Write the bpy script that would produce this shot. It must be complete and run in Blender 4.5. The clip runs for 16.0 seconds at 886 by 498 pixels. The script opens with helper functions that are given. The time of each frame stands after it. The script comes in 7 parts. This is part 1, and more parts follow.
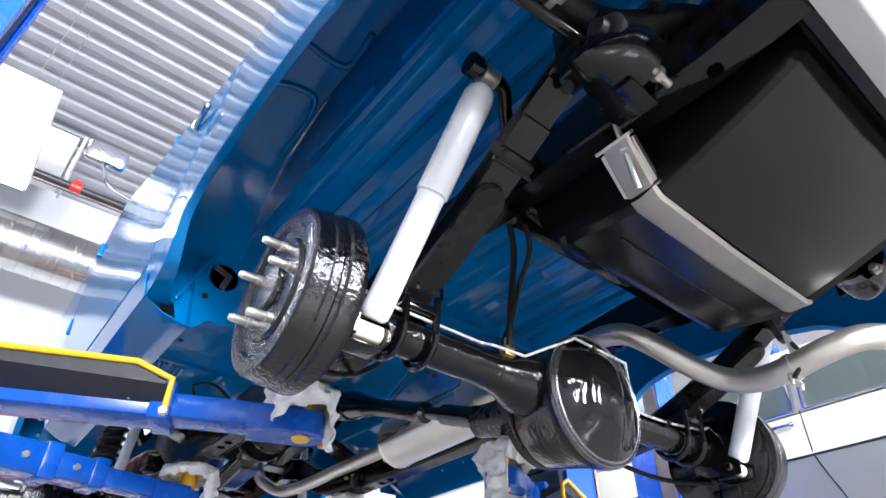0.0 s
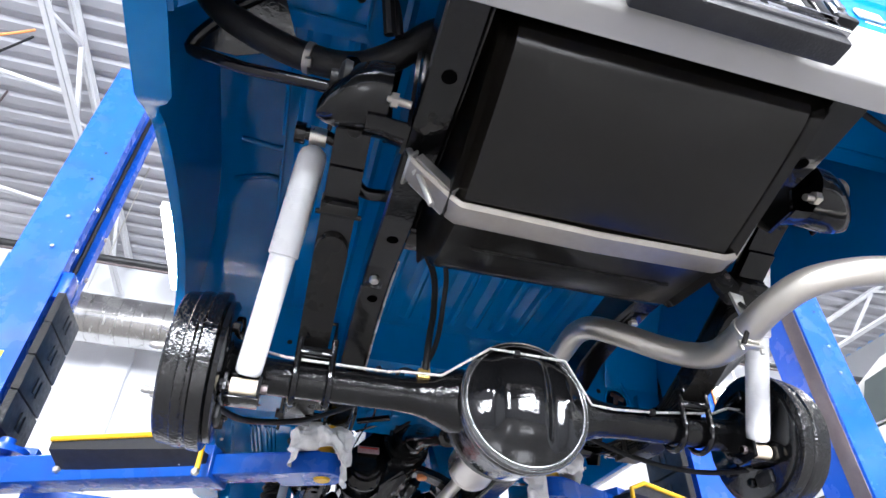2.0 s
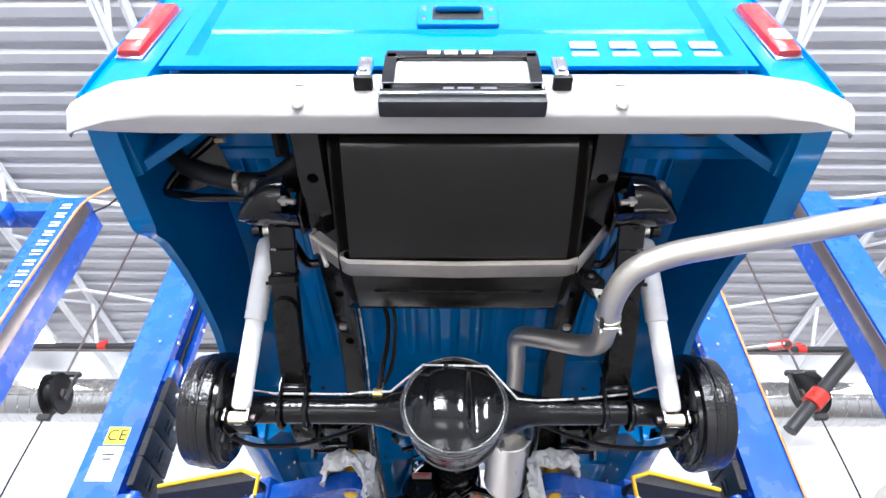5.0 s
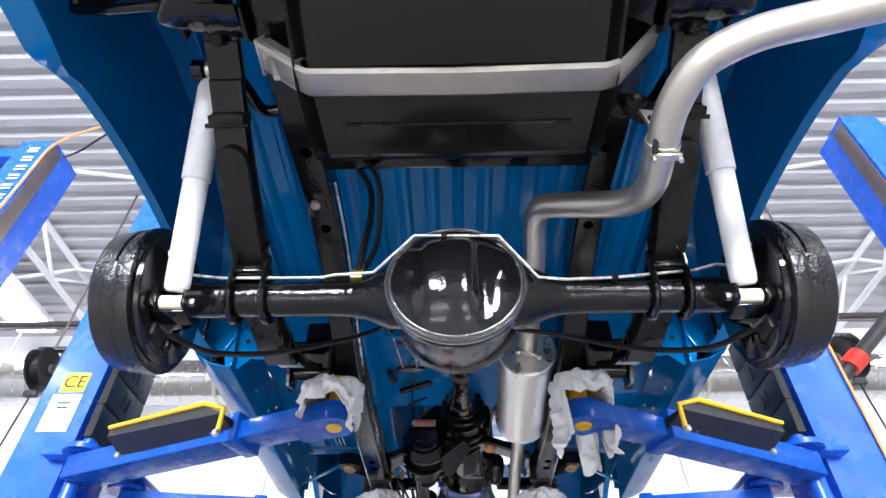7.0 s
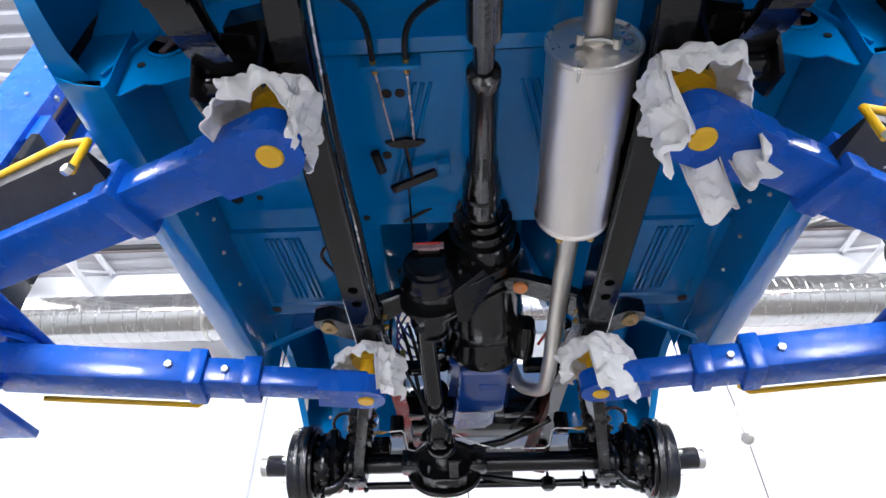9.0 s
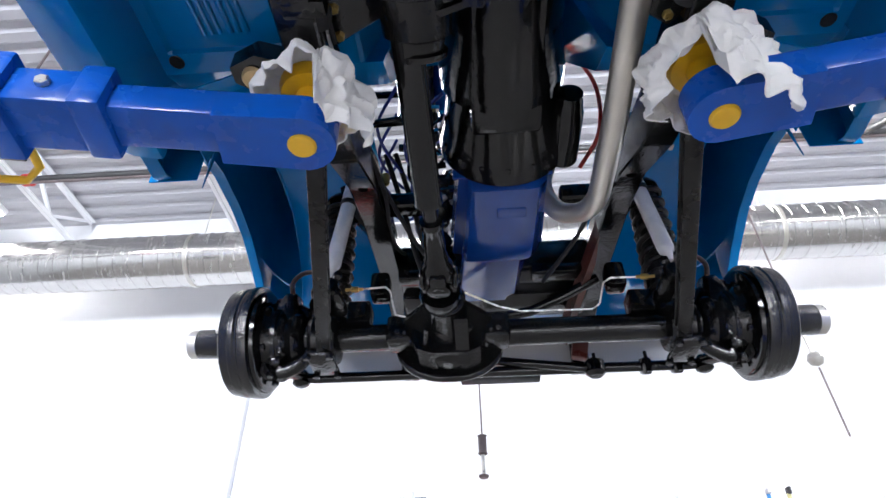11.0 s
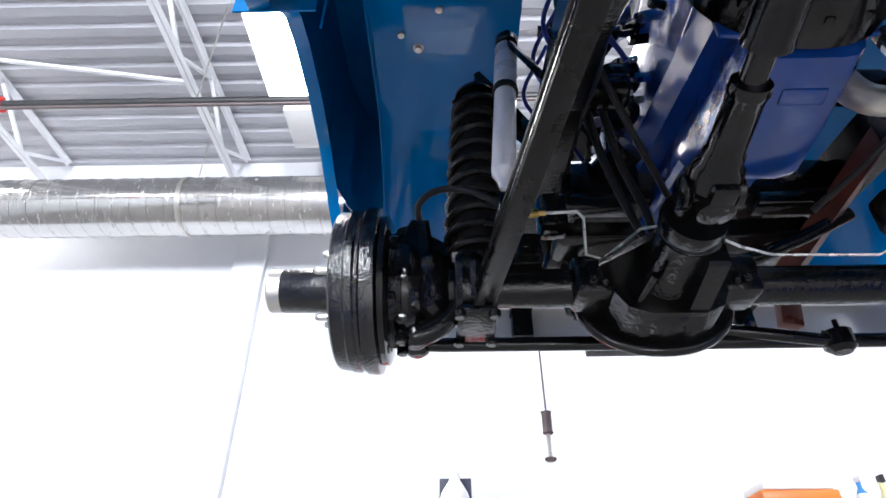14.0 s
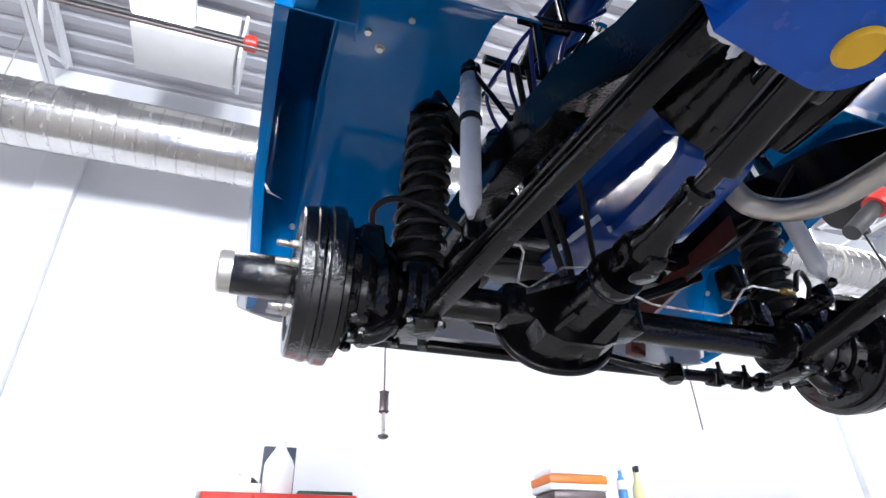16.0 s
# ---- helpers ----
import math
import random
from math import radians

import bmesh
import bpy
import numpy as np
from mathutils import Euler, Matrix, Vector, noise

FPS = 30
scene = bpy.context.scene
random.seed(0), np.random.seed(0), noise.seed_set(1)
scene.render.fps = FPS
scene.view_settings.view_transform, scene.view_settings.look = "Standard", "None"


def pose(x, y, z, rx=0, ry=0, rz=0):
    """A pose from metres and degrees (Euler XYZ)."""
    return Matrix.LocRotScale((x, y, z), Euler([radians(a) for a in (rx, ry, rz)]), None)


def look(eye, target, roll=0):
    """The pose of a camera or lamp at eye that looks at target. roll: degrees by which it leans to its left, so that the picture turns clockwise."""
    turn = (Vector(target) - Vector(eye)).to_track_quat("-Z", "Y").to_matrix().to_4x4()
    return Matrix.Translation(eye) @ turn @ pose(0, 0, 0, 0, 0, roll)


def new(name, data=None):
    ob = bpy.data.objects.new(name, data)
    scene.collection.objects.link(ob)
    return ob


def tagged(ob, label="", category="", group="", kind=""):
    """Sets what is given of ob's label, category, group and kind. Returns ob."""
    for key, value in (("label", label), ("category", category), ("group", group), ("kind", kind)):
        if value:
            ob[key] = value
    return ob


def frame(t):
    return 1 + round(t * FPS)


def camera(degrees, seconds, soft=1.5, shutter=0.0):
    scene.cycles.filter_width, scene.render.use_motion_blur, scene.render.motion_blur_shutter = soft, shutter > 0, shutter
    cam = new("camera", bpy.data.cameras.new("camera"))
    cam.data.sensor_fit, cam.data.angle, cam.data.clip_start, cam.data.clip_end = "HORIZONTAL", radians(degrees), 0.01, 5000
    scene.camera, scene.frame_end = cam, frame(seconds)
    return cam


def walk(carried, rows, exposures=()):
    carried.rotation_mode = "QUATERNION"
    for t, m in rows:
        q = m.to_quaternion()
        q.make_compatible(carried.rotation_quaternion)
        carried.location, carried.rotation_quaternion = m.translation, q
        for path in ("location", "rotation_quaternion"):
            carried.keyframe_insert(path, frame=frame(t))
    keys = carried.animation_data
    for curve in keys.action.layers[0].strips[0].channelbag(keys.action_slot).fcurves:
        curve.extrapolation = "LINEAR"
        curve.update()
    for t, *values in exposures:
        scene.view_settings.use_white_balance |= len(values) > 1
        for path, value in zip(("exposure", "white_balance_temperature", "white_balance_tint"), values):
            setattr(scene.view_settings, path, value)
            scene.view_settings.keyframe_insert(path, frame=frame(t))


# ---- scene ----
cam = camera(73.7, 16.0)
PATH = [
    (0, (-0.976, -0.714, 1.489), (0.024, 0.527, 2.698), 0.3),
    (0.5, (-0.878, -0.775, 1.487), (0.015, 0.544, 2.696), 0.5),
    (1, (-0.759, -0.848, 1.49), (0.003, 0.552, 2.698), 0.5),
    (1.5, (-0.626, -0.933, 1.49), (-0.025, 0.531, 2.713), 0.4),
    (2, (-0.467, -1.063, 1.466), (-0.059, 0.437, 2.725), 0.7),
    (2.5, (-0.327, -1.153, 1.454), (-0.096, 0.38, 2.718), 1.0),
    (3, (-0.205, -1.291, 1.37), (-0.105, 0.207, 2.691), 1.2),
    (3.5, (-0.107, -1.369, 1.291), (-0.065, 0.094, 2.654), 0.8),
    (3.7, (-0.07, -1.409, 1.272), (-0.042, 0.051, 2.639), 0.8),
    (5.8, (-0.003, -1.32, 1.225), (-0.03, 0.131, 2.601), 0.6),
    (6, (0.003, -1.257, 1.228), (-0.026, 0.196, 2.602), 0.6),
    (6.5, (-0.001, -1.097, 1.236), (-0.036, 0.362, 2.604), 0.4),
    (7, (0.001, -0.899, 1.242), (-0.047, 0.563, 2.606), 0.5),
    (7.5, (-0.016, -0.685, 1.251), (-0.071, 0.783, 2.609), 0.3),
    (8, (-0.032, -0.451, 1.261), (-0.086, 1.032, 2.602), 0.1),
    (8.5, (-0.028, -0.216, 1.26), (-0.091, 1.29, 2.575), -0.0),
    (9, (-0.04, 0.002, 1.271), (-0.108, 1.538, 2.55), -0.2),
    (9.5, (-0.063, 0.237, 1.275), (-0.137, 1.795, 2.526), -0.5),
    (10, (-0.056, 0.462, 1.282), (-0.139, 2.033, 2.516), -0.5),
    (12.3, (-0.166, 1.331, 1.428), (-0.291, 2.91, 2.65), -0.1),
    (12.5, (-0.21, 1.37, 1.475), (-0.341, 2.952, 2.691), 0.1),
    (13, (-0.333, 1.415, 1.532), (-0.454, 3.005, 2.739), -0.1),
    (13.5, (-0.444, 1.415, 1.563), (-0.551, 3.04, 2.723), -0.2),
    (14, (-0.527, 1.378, 1.551), (-0.551, 3.027, 2.683), -0.3),
    (14.5, (-0.602, 1.35, 1.562), (-0.466, 3.012, 2.666), -0.4),
    (15, (-0.678, 1.325, 1.567), (-0.363, 2.975, 2.652), -0.9),
    (15.5, (-0.746, 1.313, 1.569), (-0.266, 2.942, 2.626), -1.4),
    (16, (-0.798, 1.3, 1.575), (-0.211, 2.908, 2.609), -1.5),
]
walk(cam, [(t, look(eye, target, roll)) for t, eye, target, roll in PATH], exposures=[(0.0, 0.0, 6250, 12), (16.0, 0.0, 6250, 12)])

# ---- world and exposure ----
world = bpy.data.worlds.new("workshop_world")
scene.world = world
world.use_nodes = True
sky = world.node_tree.nodes.new("ShaderNodeTexSky")
sky.sky_type, sky.sun_disc, sky.sun_elevation, sky.sun_rotation = "NISHITA", False, 0.9, 2.6
world.node_tree.links.new(sky.outputs[0], world.node_tree.nodes["Background"].inputs[0])
world.node_tree.nodes["Background"].inputs[1].default_value = 0.12
LAMP = 45.0
DOORS = ((-3.0, 2.8), (2.8, 2.8))      # centre and width of two unseen south-wall windows, set high to light the tailgate
DOOR_SILL, DOOR_TOP, SOUTH = 2.9, 5.5, -9.0
for door_x, door_w in DOORS:
    day = bpy.data.lights.new("window_daylight", "AREA")
    day.shape, day.size, day.size_y, day.energy, day.color = "RECTANGLE", door_w - 0.2, DOOR_TOP - DOOR_SILL - 0.2, 2000.0, (0.95, 0.98, 1.0)
    new("window_daylight", day).matrix_world = look((door_x, SOUTH - 0.05, (DOOR_SILL + DOOR_TOP) / 2), (door_x, 0, (DOOR_SILL + DOOR_TOP) / 2))

# ---- materials ----
def mat(name, base, rough=0.5, metal=0.0, vary=0.15, scale=6.0, bump=0.0, bump_scale=60.0, coat=0.0, emit=0.0, rvary=0.1, stretch=(1, 1, 1), dirt=None, dirt_amount=0.3, trans=0.0, spec=0.5, lump=0.0, lump_scale=14.0, relief=0.004):
    m = bpy.data.materials.new(name)
    m.use_nodes = True
    nt = m.node_tree
    b = nt.nodes["Principled BSDF"]
    b.inputs["Base Color"].default_value = (*base, 1)
    b.inputs["Roughness"].default_value = rough
    b.inputs["Metallic"].default_value = metal
    b.inputs["Coat Weight"].default_value = coat
    b.inputs["Specular IOR Level"].default_value = spec
    b.inputs["Coat Roughness"].default_value = 0.04
    b.inputs["Transmission Weight"].default_value = trans
    if emit:
        b.inputs["Emission Color"].default_value = (*base, 1)
        b.inputs["Emission Strength"].default_value = emit
    tc = nt.nodes.new("ShaderNodeTexCoord")
    mp = nt.nodes.new("ShaderNodeMapping")
    mp.inputs["Scale"].default_value = stretch
    nt.links.new(tc.outputs["Object"], mp.inputs["Vector"])

    def noise_node(sc, detail=5.0):
        n = nt.nodes.new("ShaderNodeTexNoise")
        n.inputs["Scale"].default_value = sc
        n.inputs["Detail"].default_value = detail
        nt.links.new(mp.outputs["Vector"], n.inputs["Vector"])
        return n.outputs["Fac"]

    if vary:
        big, fine = noise_node(scale), noise_node(scale * 9)
        mixf = nt.nodes.new("ShaderNodeMath")
        mixf.operation = "MULTIPLY_ADD"
        nt.links.new(fine, mixf.inputs[0])
        mixf.inputs[1].default_value = 0.35
        nt.links.new(big, mixf.inputs[2])
        ramp = nt.nodes.new("ShaderNodeMapRange")
        ramp.inputs["From Min"].default_value, ramp.inputs["From Max"].default_value = 0.4, 0.95
        nt.links.new(mixf.outputs[0], ramp.inputs["Value"])
        mx = nt.nodes.new("ShaderNodeMix")
        mx.data_type = "RGBA"
        mx.inputs[6].default_value = (*[c * (1 - vary) for c in base], 1)
        mx.inputs[7].default_value = (*[min(1, c * (1 + vary)) for c in base], 1)
        nt.links.new(ramp.outputs[0], mx.inputs[0])
        col = mx.outputs[2]
        if dirt:
            d = nt.nodes.new("ShaderNodeMapRange")
            d.inputs["From Min"].default_value, d.inputs["From Max"].default_value = 0.52, 0.72
            d.inputs["To Max"].default_value = dirt_amount
            nt.links.new(noise_node(scale * 2.3, 8.0), d.inputs["Value"])
            mx2 = nt.nodes.new("ShaderNodeMix")
            mx2.data_type = "RGBA"
            mx2.inputs[7].default_value = (*dirt, 1)
            nt.links.new(d.outputs[0], mx2.inputs[0])
            nt.links.new(col, mx2.inputs[6])
            col = mx2.outputs[2]
        nt.links.new(col, b.inputs["Base Color"])
        r = nt.nodes.new("ShaderNodeMapRange")
        r.inputs["From Min"].default_value, r.inputs["From Max"].default_value = 0.3, 0.7
        r.inputs["To Min"].default_value, r.inputs["To Max"].default_value = max(0.02, rough - rvary), min(1, rough + rvary)
        nt.links.new(noise_node(scale * 3), r.inputs["Value"])
        nt.links.new(r.outputs[0], b.inputs["Roughness"])
    if bump:
        bp = nt.nodes.new("ShaderNodeBump")
        bp.inputs["Strength"].default_value = bump
        bp.inputs["Distance"].default_value = relief
        height = noise_node(bump_scale, 3.0)
        if lump:
            # slow waves of the surface under the fine grain
            add = nt.nodes.new("ShaderNodeMath")
            add.operation = "MULTIPLY_ADD"
            nt.links.new(noise_node(lump_scale, 2.0), add.inputs[0])
            add.inputs[1].default_value = lump
            nt.links.new(height, add.inputs[2])
            height = add.outputs[0]
        nt.links.new(height, bp.inputs["Height"])
        nt.links.new(bp.outputs[0], b.inputs["Normal"])
    return m


CREAM = mat("cream_rubber_bushing", (0.72, 0.62, 0.48), 0.5, 0.0, 0.1, 40)
PAINT = mat("turquoise_blue_paint", (0.0005, 0.162, 0.43), 0.07, 0.0, 0.08, 3, 0.03, 120, coat=0.0, spec=0.38, rvary=0.03, dirt=(0.003, 0.12, 0.3), dirt_amount=0.2, lump=6.0, lump_scale=5.0)
BLACK = mat("gloss_black_chassis_paint", (0.0045, 0.0045, 0.005), 0.06, 0.0, 0.3, 8, 0.12, 120, rvary=0.03, spec=0.42, lump=0.9, lump_scale=22)
CAST = mat("black_painted_casting", (0.0045, 0.0045, 0.005), 0.06, 0.0, 0.3, 9, 0.34, 110, rvary=0.03, spec=0.4, lump=1.2, lump_scale=28)
SATIN = mat("satin_black_steel", (0.010, 0.0095, 0.009), 0.3, 0.0, 0.25, 6, 0.15, 150, rvary=0.1, dirt=(0.025, 0.021, 0.017), dirt_amount=0.25, spec=0.26, lump=1.0, lump_scale=20)
TANK = mat("semi_gloss_black_tank", (0.006, 0.005, 0.004), 0.2, 0.0, 0.2, 3, 0.04, 90, rvary=0.02, spec=0.4, lump=4.0, lump_scale=4)
RUBBER = mat("black_rubber", (0.008, 0.008, 0.009), 0.5, 0.0, 0.25, 20, 0.2, 200, spec=0.3)
SHOCK = mat("white_shock_enamel", (0.8, 0.8, 0.82), 0.3, 0.0, 0.03, 8, coat=0.3)
ZINC = mat("zinc_plated_steel", (0.62, 0.6, 0.55), 0.32, 0.9, 0.05, 12, 0.03, 200, rvary=0.05)
STRAP = mat("dull_galvanised_strap", (0.4, 0.37, 0.33), 0.45, 0.75, 0.12, 9, 0.05, 120)
DRUM = mat("pebbled_black_drum_paint", (0.003, 0.003, 0.0034), 0.08, 0.0, 0.3, 9, 0.42, 190, rvary=0.03, spec=0.7)
PEBBLED = mat("coarse_black_drum_paint", (0.003, 0.003, 0.0034), 0.08, 0.0, 0.3, 9, 0.6, 120, rvary=0.03, spec=0.7, lump=0.6, lump_scale=40)
CHROME = mat("chrome", (0.62, 0.62, 0.64), 0.1, 1.0, 0.03, 10)
BEAD = mat("glossy_weld_bead", (0.03, 0.03, 0.031), 0.08, 0.0, 0.2, 30, 0.45, 130, coat=1.0, spec=0.9)
BRASS = mat("brass_fitting", (0.55, 0.38, 0.12), 0.35, 0.9, 0.2, 40)
EXHAUST = mat("aluminised_exhaust_steel", (0.58, 0.545, 0.49), 0.34, 0.85, 0.08, 5, 0.03, 60, rvary=0.04)
MUFFLER = mat("brushed_muffler_steel", (0.78, 0.74, 0.69), 0.33, 0.9, 0.1, 7, 0.05, 160, stretch=(1, 0.1, 1))
LINE = mat("steel_brake_line", (0.75, 0.75, 0.73), 0.28, 0.6, 0.03, 8)
BUMPER = mat("silver_grey_bumper_paint", (0.42, 0.41, 0.4), 0.4, 0.0, 0.03, 4, coat=0.1)
ENGINE = mat("dark_blue_engine_enamel", (0.004, 0.046, 0.24), 0.16, 0.0, 0.12, 7, 0.05, 120, coat=0.3, spec=0.8, lump=1.2, lump_scale=9)
LIFT = mat("blue_lift_powder_coat", (0.01, 0.095, 0.54), 0.25, 0.0, 0.1, 4, 0.12, 180, coat=0.25, dirt=(0.02, 0.05, 0.22), dirt_amount=0.3)
# the lift's blue taken darker, for the weaker light on the arms
ARM = mat("blue_lift_arm_in_shade", (0.005, 0.075, 0.4), 0.25, 0.0, 0.12, 5, 0.08, 150, coat=0.0, spec=0.3, dirt=(0.02, 0.04, 0.16), dirt_amount=0.3)
YELLOW = mat("yellow_enamel", (0.75, 0.43, 0.01), 0.4, 0.0, 0.1, 12, 0.1, 150)
CLOTH = mat("white_cotton_rag", (0.9, 0.89, 0.88), 0.9, 0.0, 0.06, 14, 0.6, 900)
PADRUB = mat("black_ribbed_rubber", (0.014, 0.0145, 0.017), 0.5, 0.0, 0.2, 14, 0.2, 260)
GREY = mat("grey_steel_channel", (0.16, 0.13, 0.13), 0.4, 0.6, 0.2, 7, 0.1, 120)
HOLE = mat("dark_opening", (0.002, 0.002, 0.002), 1.0, vary=0.1, spec=0.0)
# side walls out of view, greyed to weaken their glare in the body paint
SIDE_WALL = mat("greyed_unseen_wall", (0.36, 0.37, 0.39), 0.6, 0.0, 0.05, 1.2, 0.08, 60)
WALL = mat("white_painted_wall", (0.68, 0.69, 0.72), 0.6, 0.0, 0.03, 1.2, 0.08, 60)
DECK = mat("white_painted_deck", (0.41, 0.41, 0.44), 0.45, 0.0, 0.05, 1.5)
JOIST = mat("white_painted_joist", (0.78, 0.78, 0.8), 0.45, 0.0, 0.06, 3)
FLOOR = mat("pale_epoxy_floor", (0.25, 0.24, 0.23), 0.25, 0.0, 0.08, 0.8, 0.05, 20, coat=0.2)
DUCT = mat("galvanised_spiral_duct", (0.6, 0.59, 0.57), 0.2, 1.0, 0.06, 3, 0.02, 30, stretch=(3, 1, 1))
PIPE = mat("black_sprinkler_pipe", (0.03, 0.03, 0.032), 0.4, 0.1, 0.2, 6)
RED = mat("red_enamel", (0.55, 0.03, 0.02), 0.35, 0.0, 0.1, 8)
LENS = mat("red_tail_lens", (0.5, 0.012, 0.012), 0.12, 0.0, 0.15, 30, 0.5, 120, coat=0.8)
WHITE = mat("white_plastic", (0.85, 0.85, 0.85), 0.4, 0.0, 0.03, 8)
COPPER = mat("orange_hose", (0.7, 0.25, 0.08), 0.4, 0.0, 0.1, 20)
BUSH = mat("tan_bushing", (0.6, 0.42, 0.2), 0.45, 0.2, 0.25, 60, 0.2, 200)
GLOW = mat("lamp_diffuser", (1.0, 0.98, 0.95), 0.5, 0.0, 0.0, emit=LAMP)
SILVER = mat("grey_car_paint", (0.3, 0.29, 0.28), 0.2, 0.2, 0.02, 2, coat=0.4, rvary=0.01)
IVORY = mat("cream_car_paint", (0.82, 0.8, 0.72), 0.2, 0.0, 0.02, 2, coat=0.4, rvary=0.01)
GLASS = mat("dark_window_glass", (0.1, 0.12, 0.11), 0.05, 0.0, 0.0, coat=0.3)
ORANGE = mat("orange_plastic", (0.8, 0.2, 0.03), 0.4, 0.0, 0.08, 10)
# red-brown broken by random black patches
RED_BROWN = mat("reddish_chassis_paint", (0.09, 0.022, 0.016), 0.35, 0.0, 0.3, 6, 0.2, 120, dirt=(0.012, 0.012, 0.013), dirt_amount=0.9)


# ---- mesh kit ----
class Kit:
    """Vertices and faces of one part, in world metres."""

    def __init__(self):
        self.v, self.f = [], []

    def add(self, verts, faces):
        k = len(self.v)
        self.v += [Vector(p) for p in verts]
        self.f += [tuple(i + k for i in q) for q in faces]
        return self

    def box(self, c, s, rot=None, bev=0.0):
        h = [x / 2 for x in s]
        bm = bmesh.new()
        bmesh.ops.create_cube(bm, size=1.0)
        for v in bm.verts:
            v.co = Vector((v.co.x * s[0], v.co.y * s[1], v.co.z * s[2]))
        if bev:
            bmesh.ops.bevel(bm, geom=bm.edges[:], offset=min(bev, 0.45 * min(s)), segments=2, affect="EDGES", profile=0.5)
        m = Matrix.Translation(c) @ (rot if rot is not None else Matrix())
        bm.verts.index_update()
        self.add([m @ v.co for v in bm.verts], [[v.index for v in f.verts] for f in bm.faces])
        bm.free()
        return self

    def bar(self, p0, p1, w, h, bev=0.003, up=(0, 0, 1)):
        """A box from p0 to p1, w wide and h high along up."""
        a, b = Vector(p0), Vector(p1)
        y = (b - a).normalized()
        x = y.cross(Vector(up)).normalized()
        z = x.cross(y)
        rot = Matrix((x, y, z)).transposed().to_4x4()
        return self.box((a + b) / 2, (w, (b - a).length, h), rot, bev)

    def lathe(self, o, axis, prof, n=32):
        """Turns (distance along the axis, radius) about the axis through o."""
        o, d = Vector(o), Vector(axis).normalized()
        u = d.orthogonal().normalized()
        w = d.cross(u)
        verts, faces = [], []
        for s, r in prof:
            for k in range(n):
                a = 2 * math.pi * k / n
                verts.append(o + d * s + (u * math.cos(a) + w * math.sin(a)) * max(r, 0.0002))
        for i in range(len(prof) - 1):
            for k in range(n):
                k2 = (k + 1) % n
                faces.append((i * n + k, i * n + k2, (i + 1) * n + k2, (i + 1) * n + k))
        faces.append(tuple(range(n - 1, -1, -1)))
        faces.append(tuple((len(prof) - 1) * n + k for k in range(n)))
        return self.add(verts, faces)

    def cyl(self, p0, p1, r, n=20, bev=0.0):
        a, b = Vector(p0), Vector(p1)
        L = (b - a).length
        prof = [(0, r), (L, r)] if not bev else [(0, r - bev), (bev, r), (L - bev, r), (L, r - bev)]
        return self.lathe(a, b - a, prof, n)

    def tube(self, pts, r, n=10, smooth=6, closed=False):
        p = [Vector(q) for q in pts]
        if smooth > 1 and len(p) > 2:
            out = []
            for i in range(len(p) - 1):
                a, b, c, d = p[max(i - 1, 0)], p[i], p[i + 1], p[min(i + 2, len(p) - 1)]
                ln = (c - b).length
                def along(u, v, w):
                    e0, e1 = (v - u), (w - v)
                    q0 = e0.normalized() if e0.length > 1e-9 else e1.normalized()
                    q1 = e1.normalized() if e1.length > 1e-9 else q0
                    return (q0 + q1) * 0.5 * ln
                m0, m1 = along(a, b, c), along(b, c, d)
                for k in range(smooth):
                    t = k / smooth
                    out.append(b * (2 * t ** 3 - 3 * t ** 2 + 1) + m0 * (t ** 3 - 2 * t ** 2 + t) + c * (3 * t ** 2 - 2 * t ** 3) + m1 * (t ** 3 - t ** 2))
            out.append(p[-1])
            p = out
        verts, faces = [], []
        d = (p[1] - p[0]).normalized()
        u = d.orthogonal().normalized()
        for i, q in enumerate(p):
            e = (p[min(i + 1, len(p) - 1)] - p[max(i - 1, 0)]).normalized()
            u = (u - e * u.dot(e)).normalized()
            w = e.cross(u)
            rr = r[min(i * len(r) // len(p), len(r) - 1)] if isinstance(r, (list, tuple)) else r
            verts += [q + (u * math.cos(2 * math.pi * k / n) + w * math.sin(2 * math.pi * k / n)) * rr for k in range(n)]
        for i in range(len(p) - 1):
            faces += [(i * n + k, i * n + (k + 1) % n, (i + 1) * n + (k + 1) % n, (i + 1) * n + k) for k in range(n)]
        faces += [tuple(range(n - 1, -1, -1)), tuple((len(p) - 1) * n + k for k in range(n))]
        return self.add(verts, faces)

    def prism(self, poly, vec):
        """A flat outline pushed along vec."""
        n, vec = len(poly), Vector(vec)
        a = [Vector(q) for q in poly]
        faces = [tuple(range(n - 1, -1, -1)), tuple(range(n, 2 * n))]
        faces += [(k, (k + 1) % n, n + (k + 1) % n, n + k) for k in range(n)]
        return self.add(a + [q + vec for q in a], faces)

    def sheet(self, rows, t=0.003, out=None):
        """A skin through a grid of points, t thick; out: direction of the thickness (default: the skin's own normal)."""
        nr, nc = len(rows), len(rows[0])
        g = [[Vector(q) for q in r] for r in rows]
        back = []
        for i in range(nr):
            for j in range(nc):
                if out is not None:
                    nv = Vector(out)
                else:
                    du = g[min(i + 1, nr - 1)][j] - g[max(i - 1, 0)][j]
                    dv = g[i][min(j + 1, nc - 1)] - g[i][max(j - 1, 0)]
                    nv = du.cross(dv)
                    nv = nv.normalized() if nv.length > 1e-9 else Vector((0, 0, 1))
                back.append(g[i][j] + nv * t)
        N = nr * nc
        verts = [q for r in g for q in r] + back
        faces = []
        for i in range(nr - 1):
            for j in range(nc - 1):
                a, b, c, d = i * nc + j, i * nc + j + 1, (i + 1) * nc + j + 1, (i + 1) * nc + j
                faces += [(d, c, b, a), (a + N, b + N, c + N, d + N)]
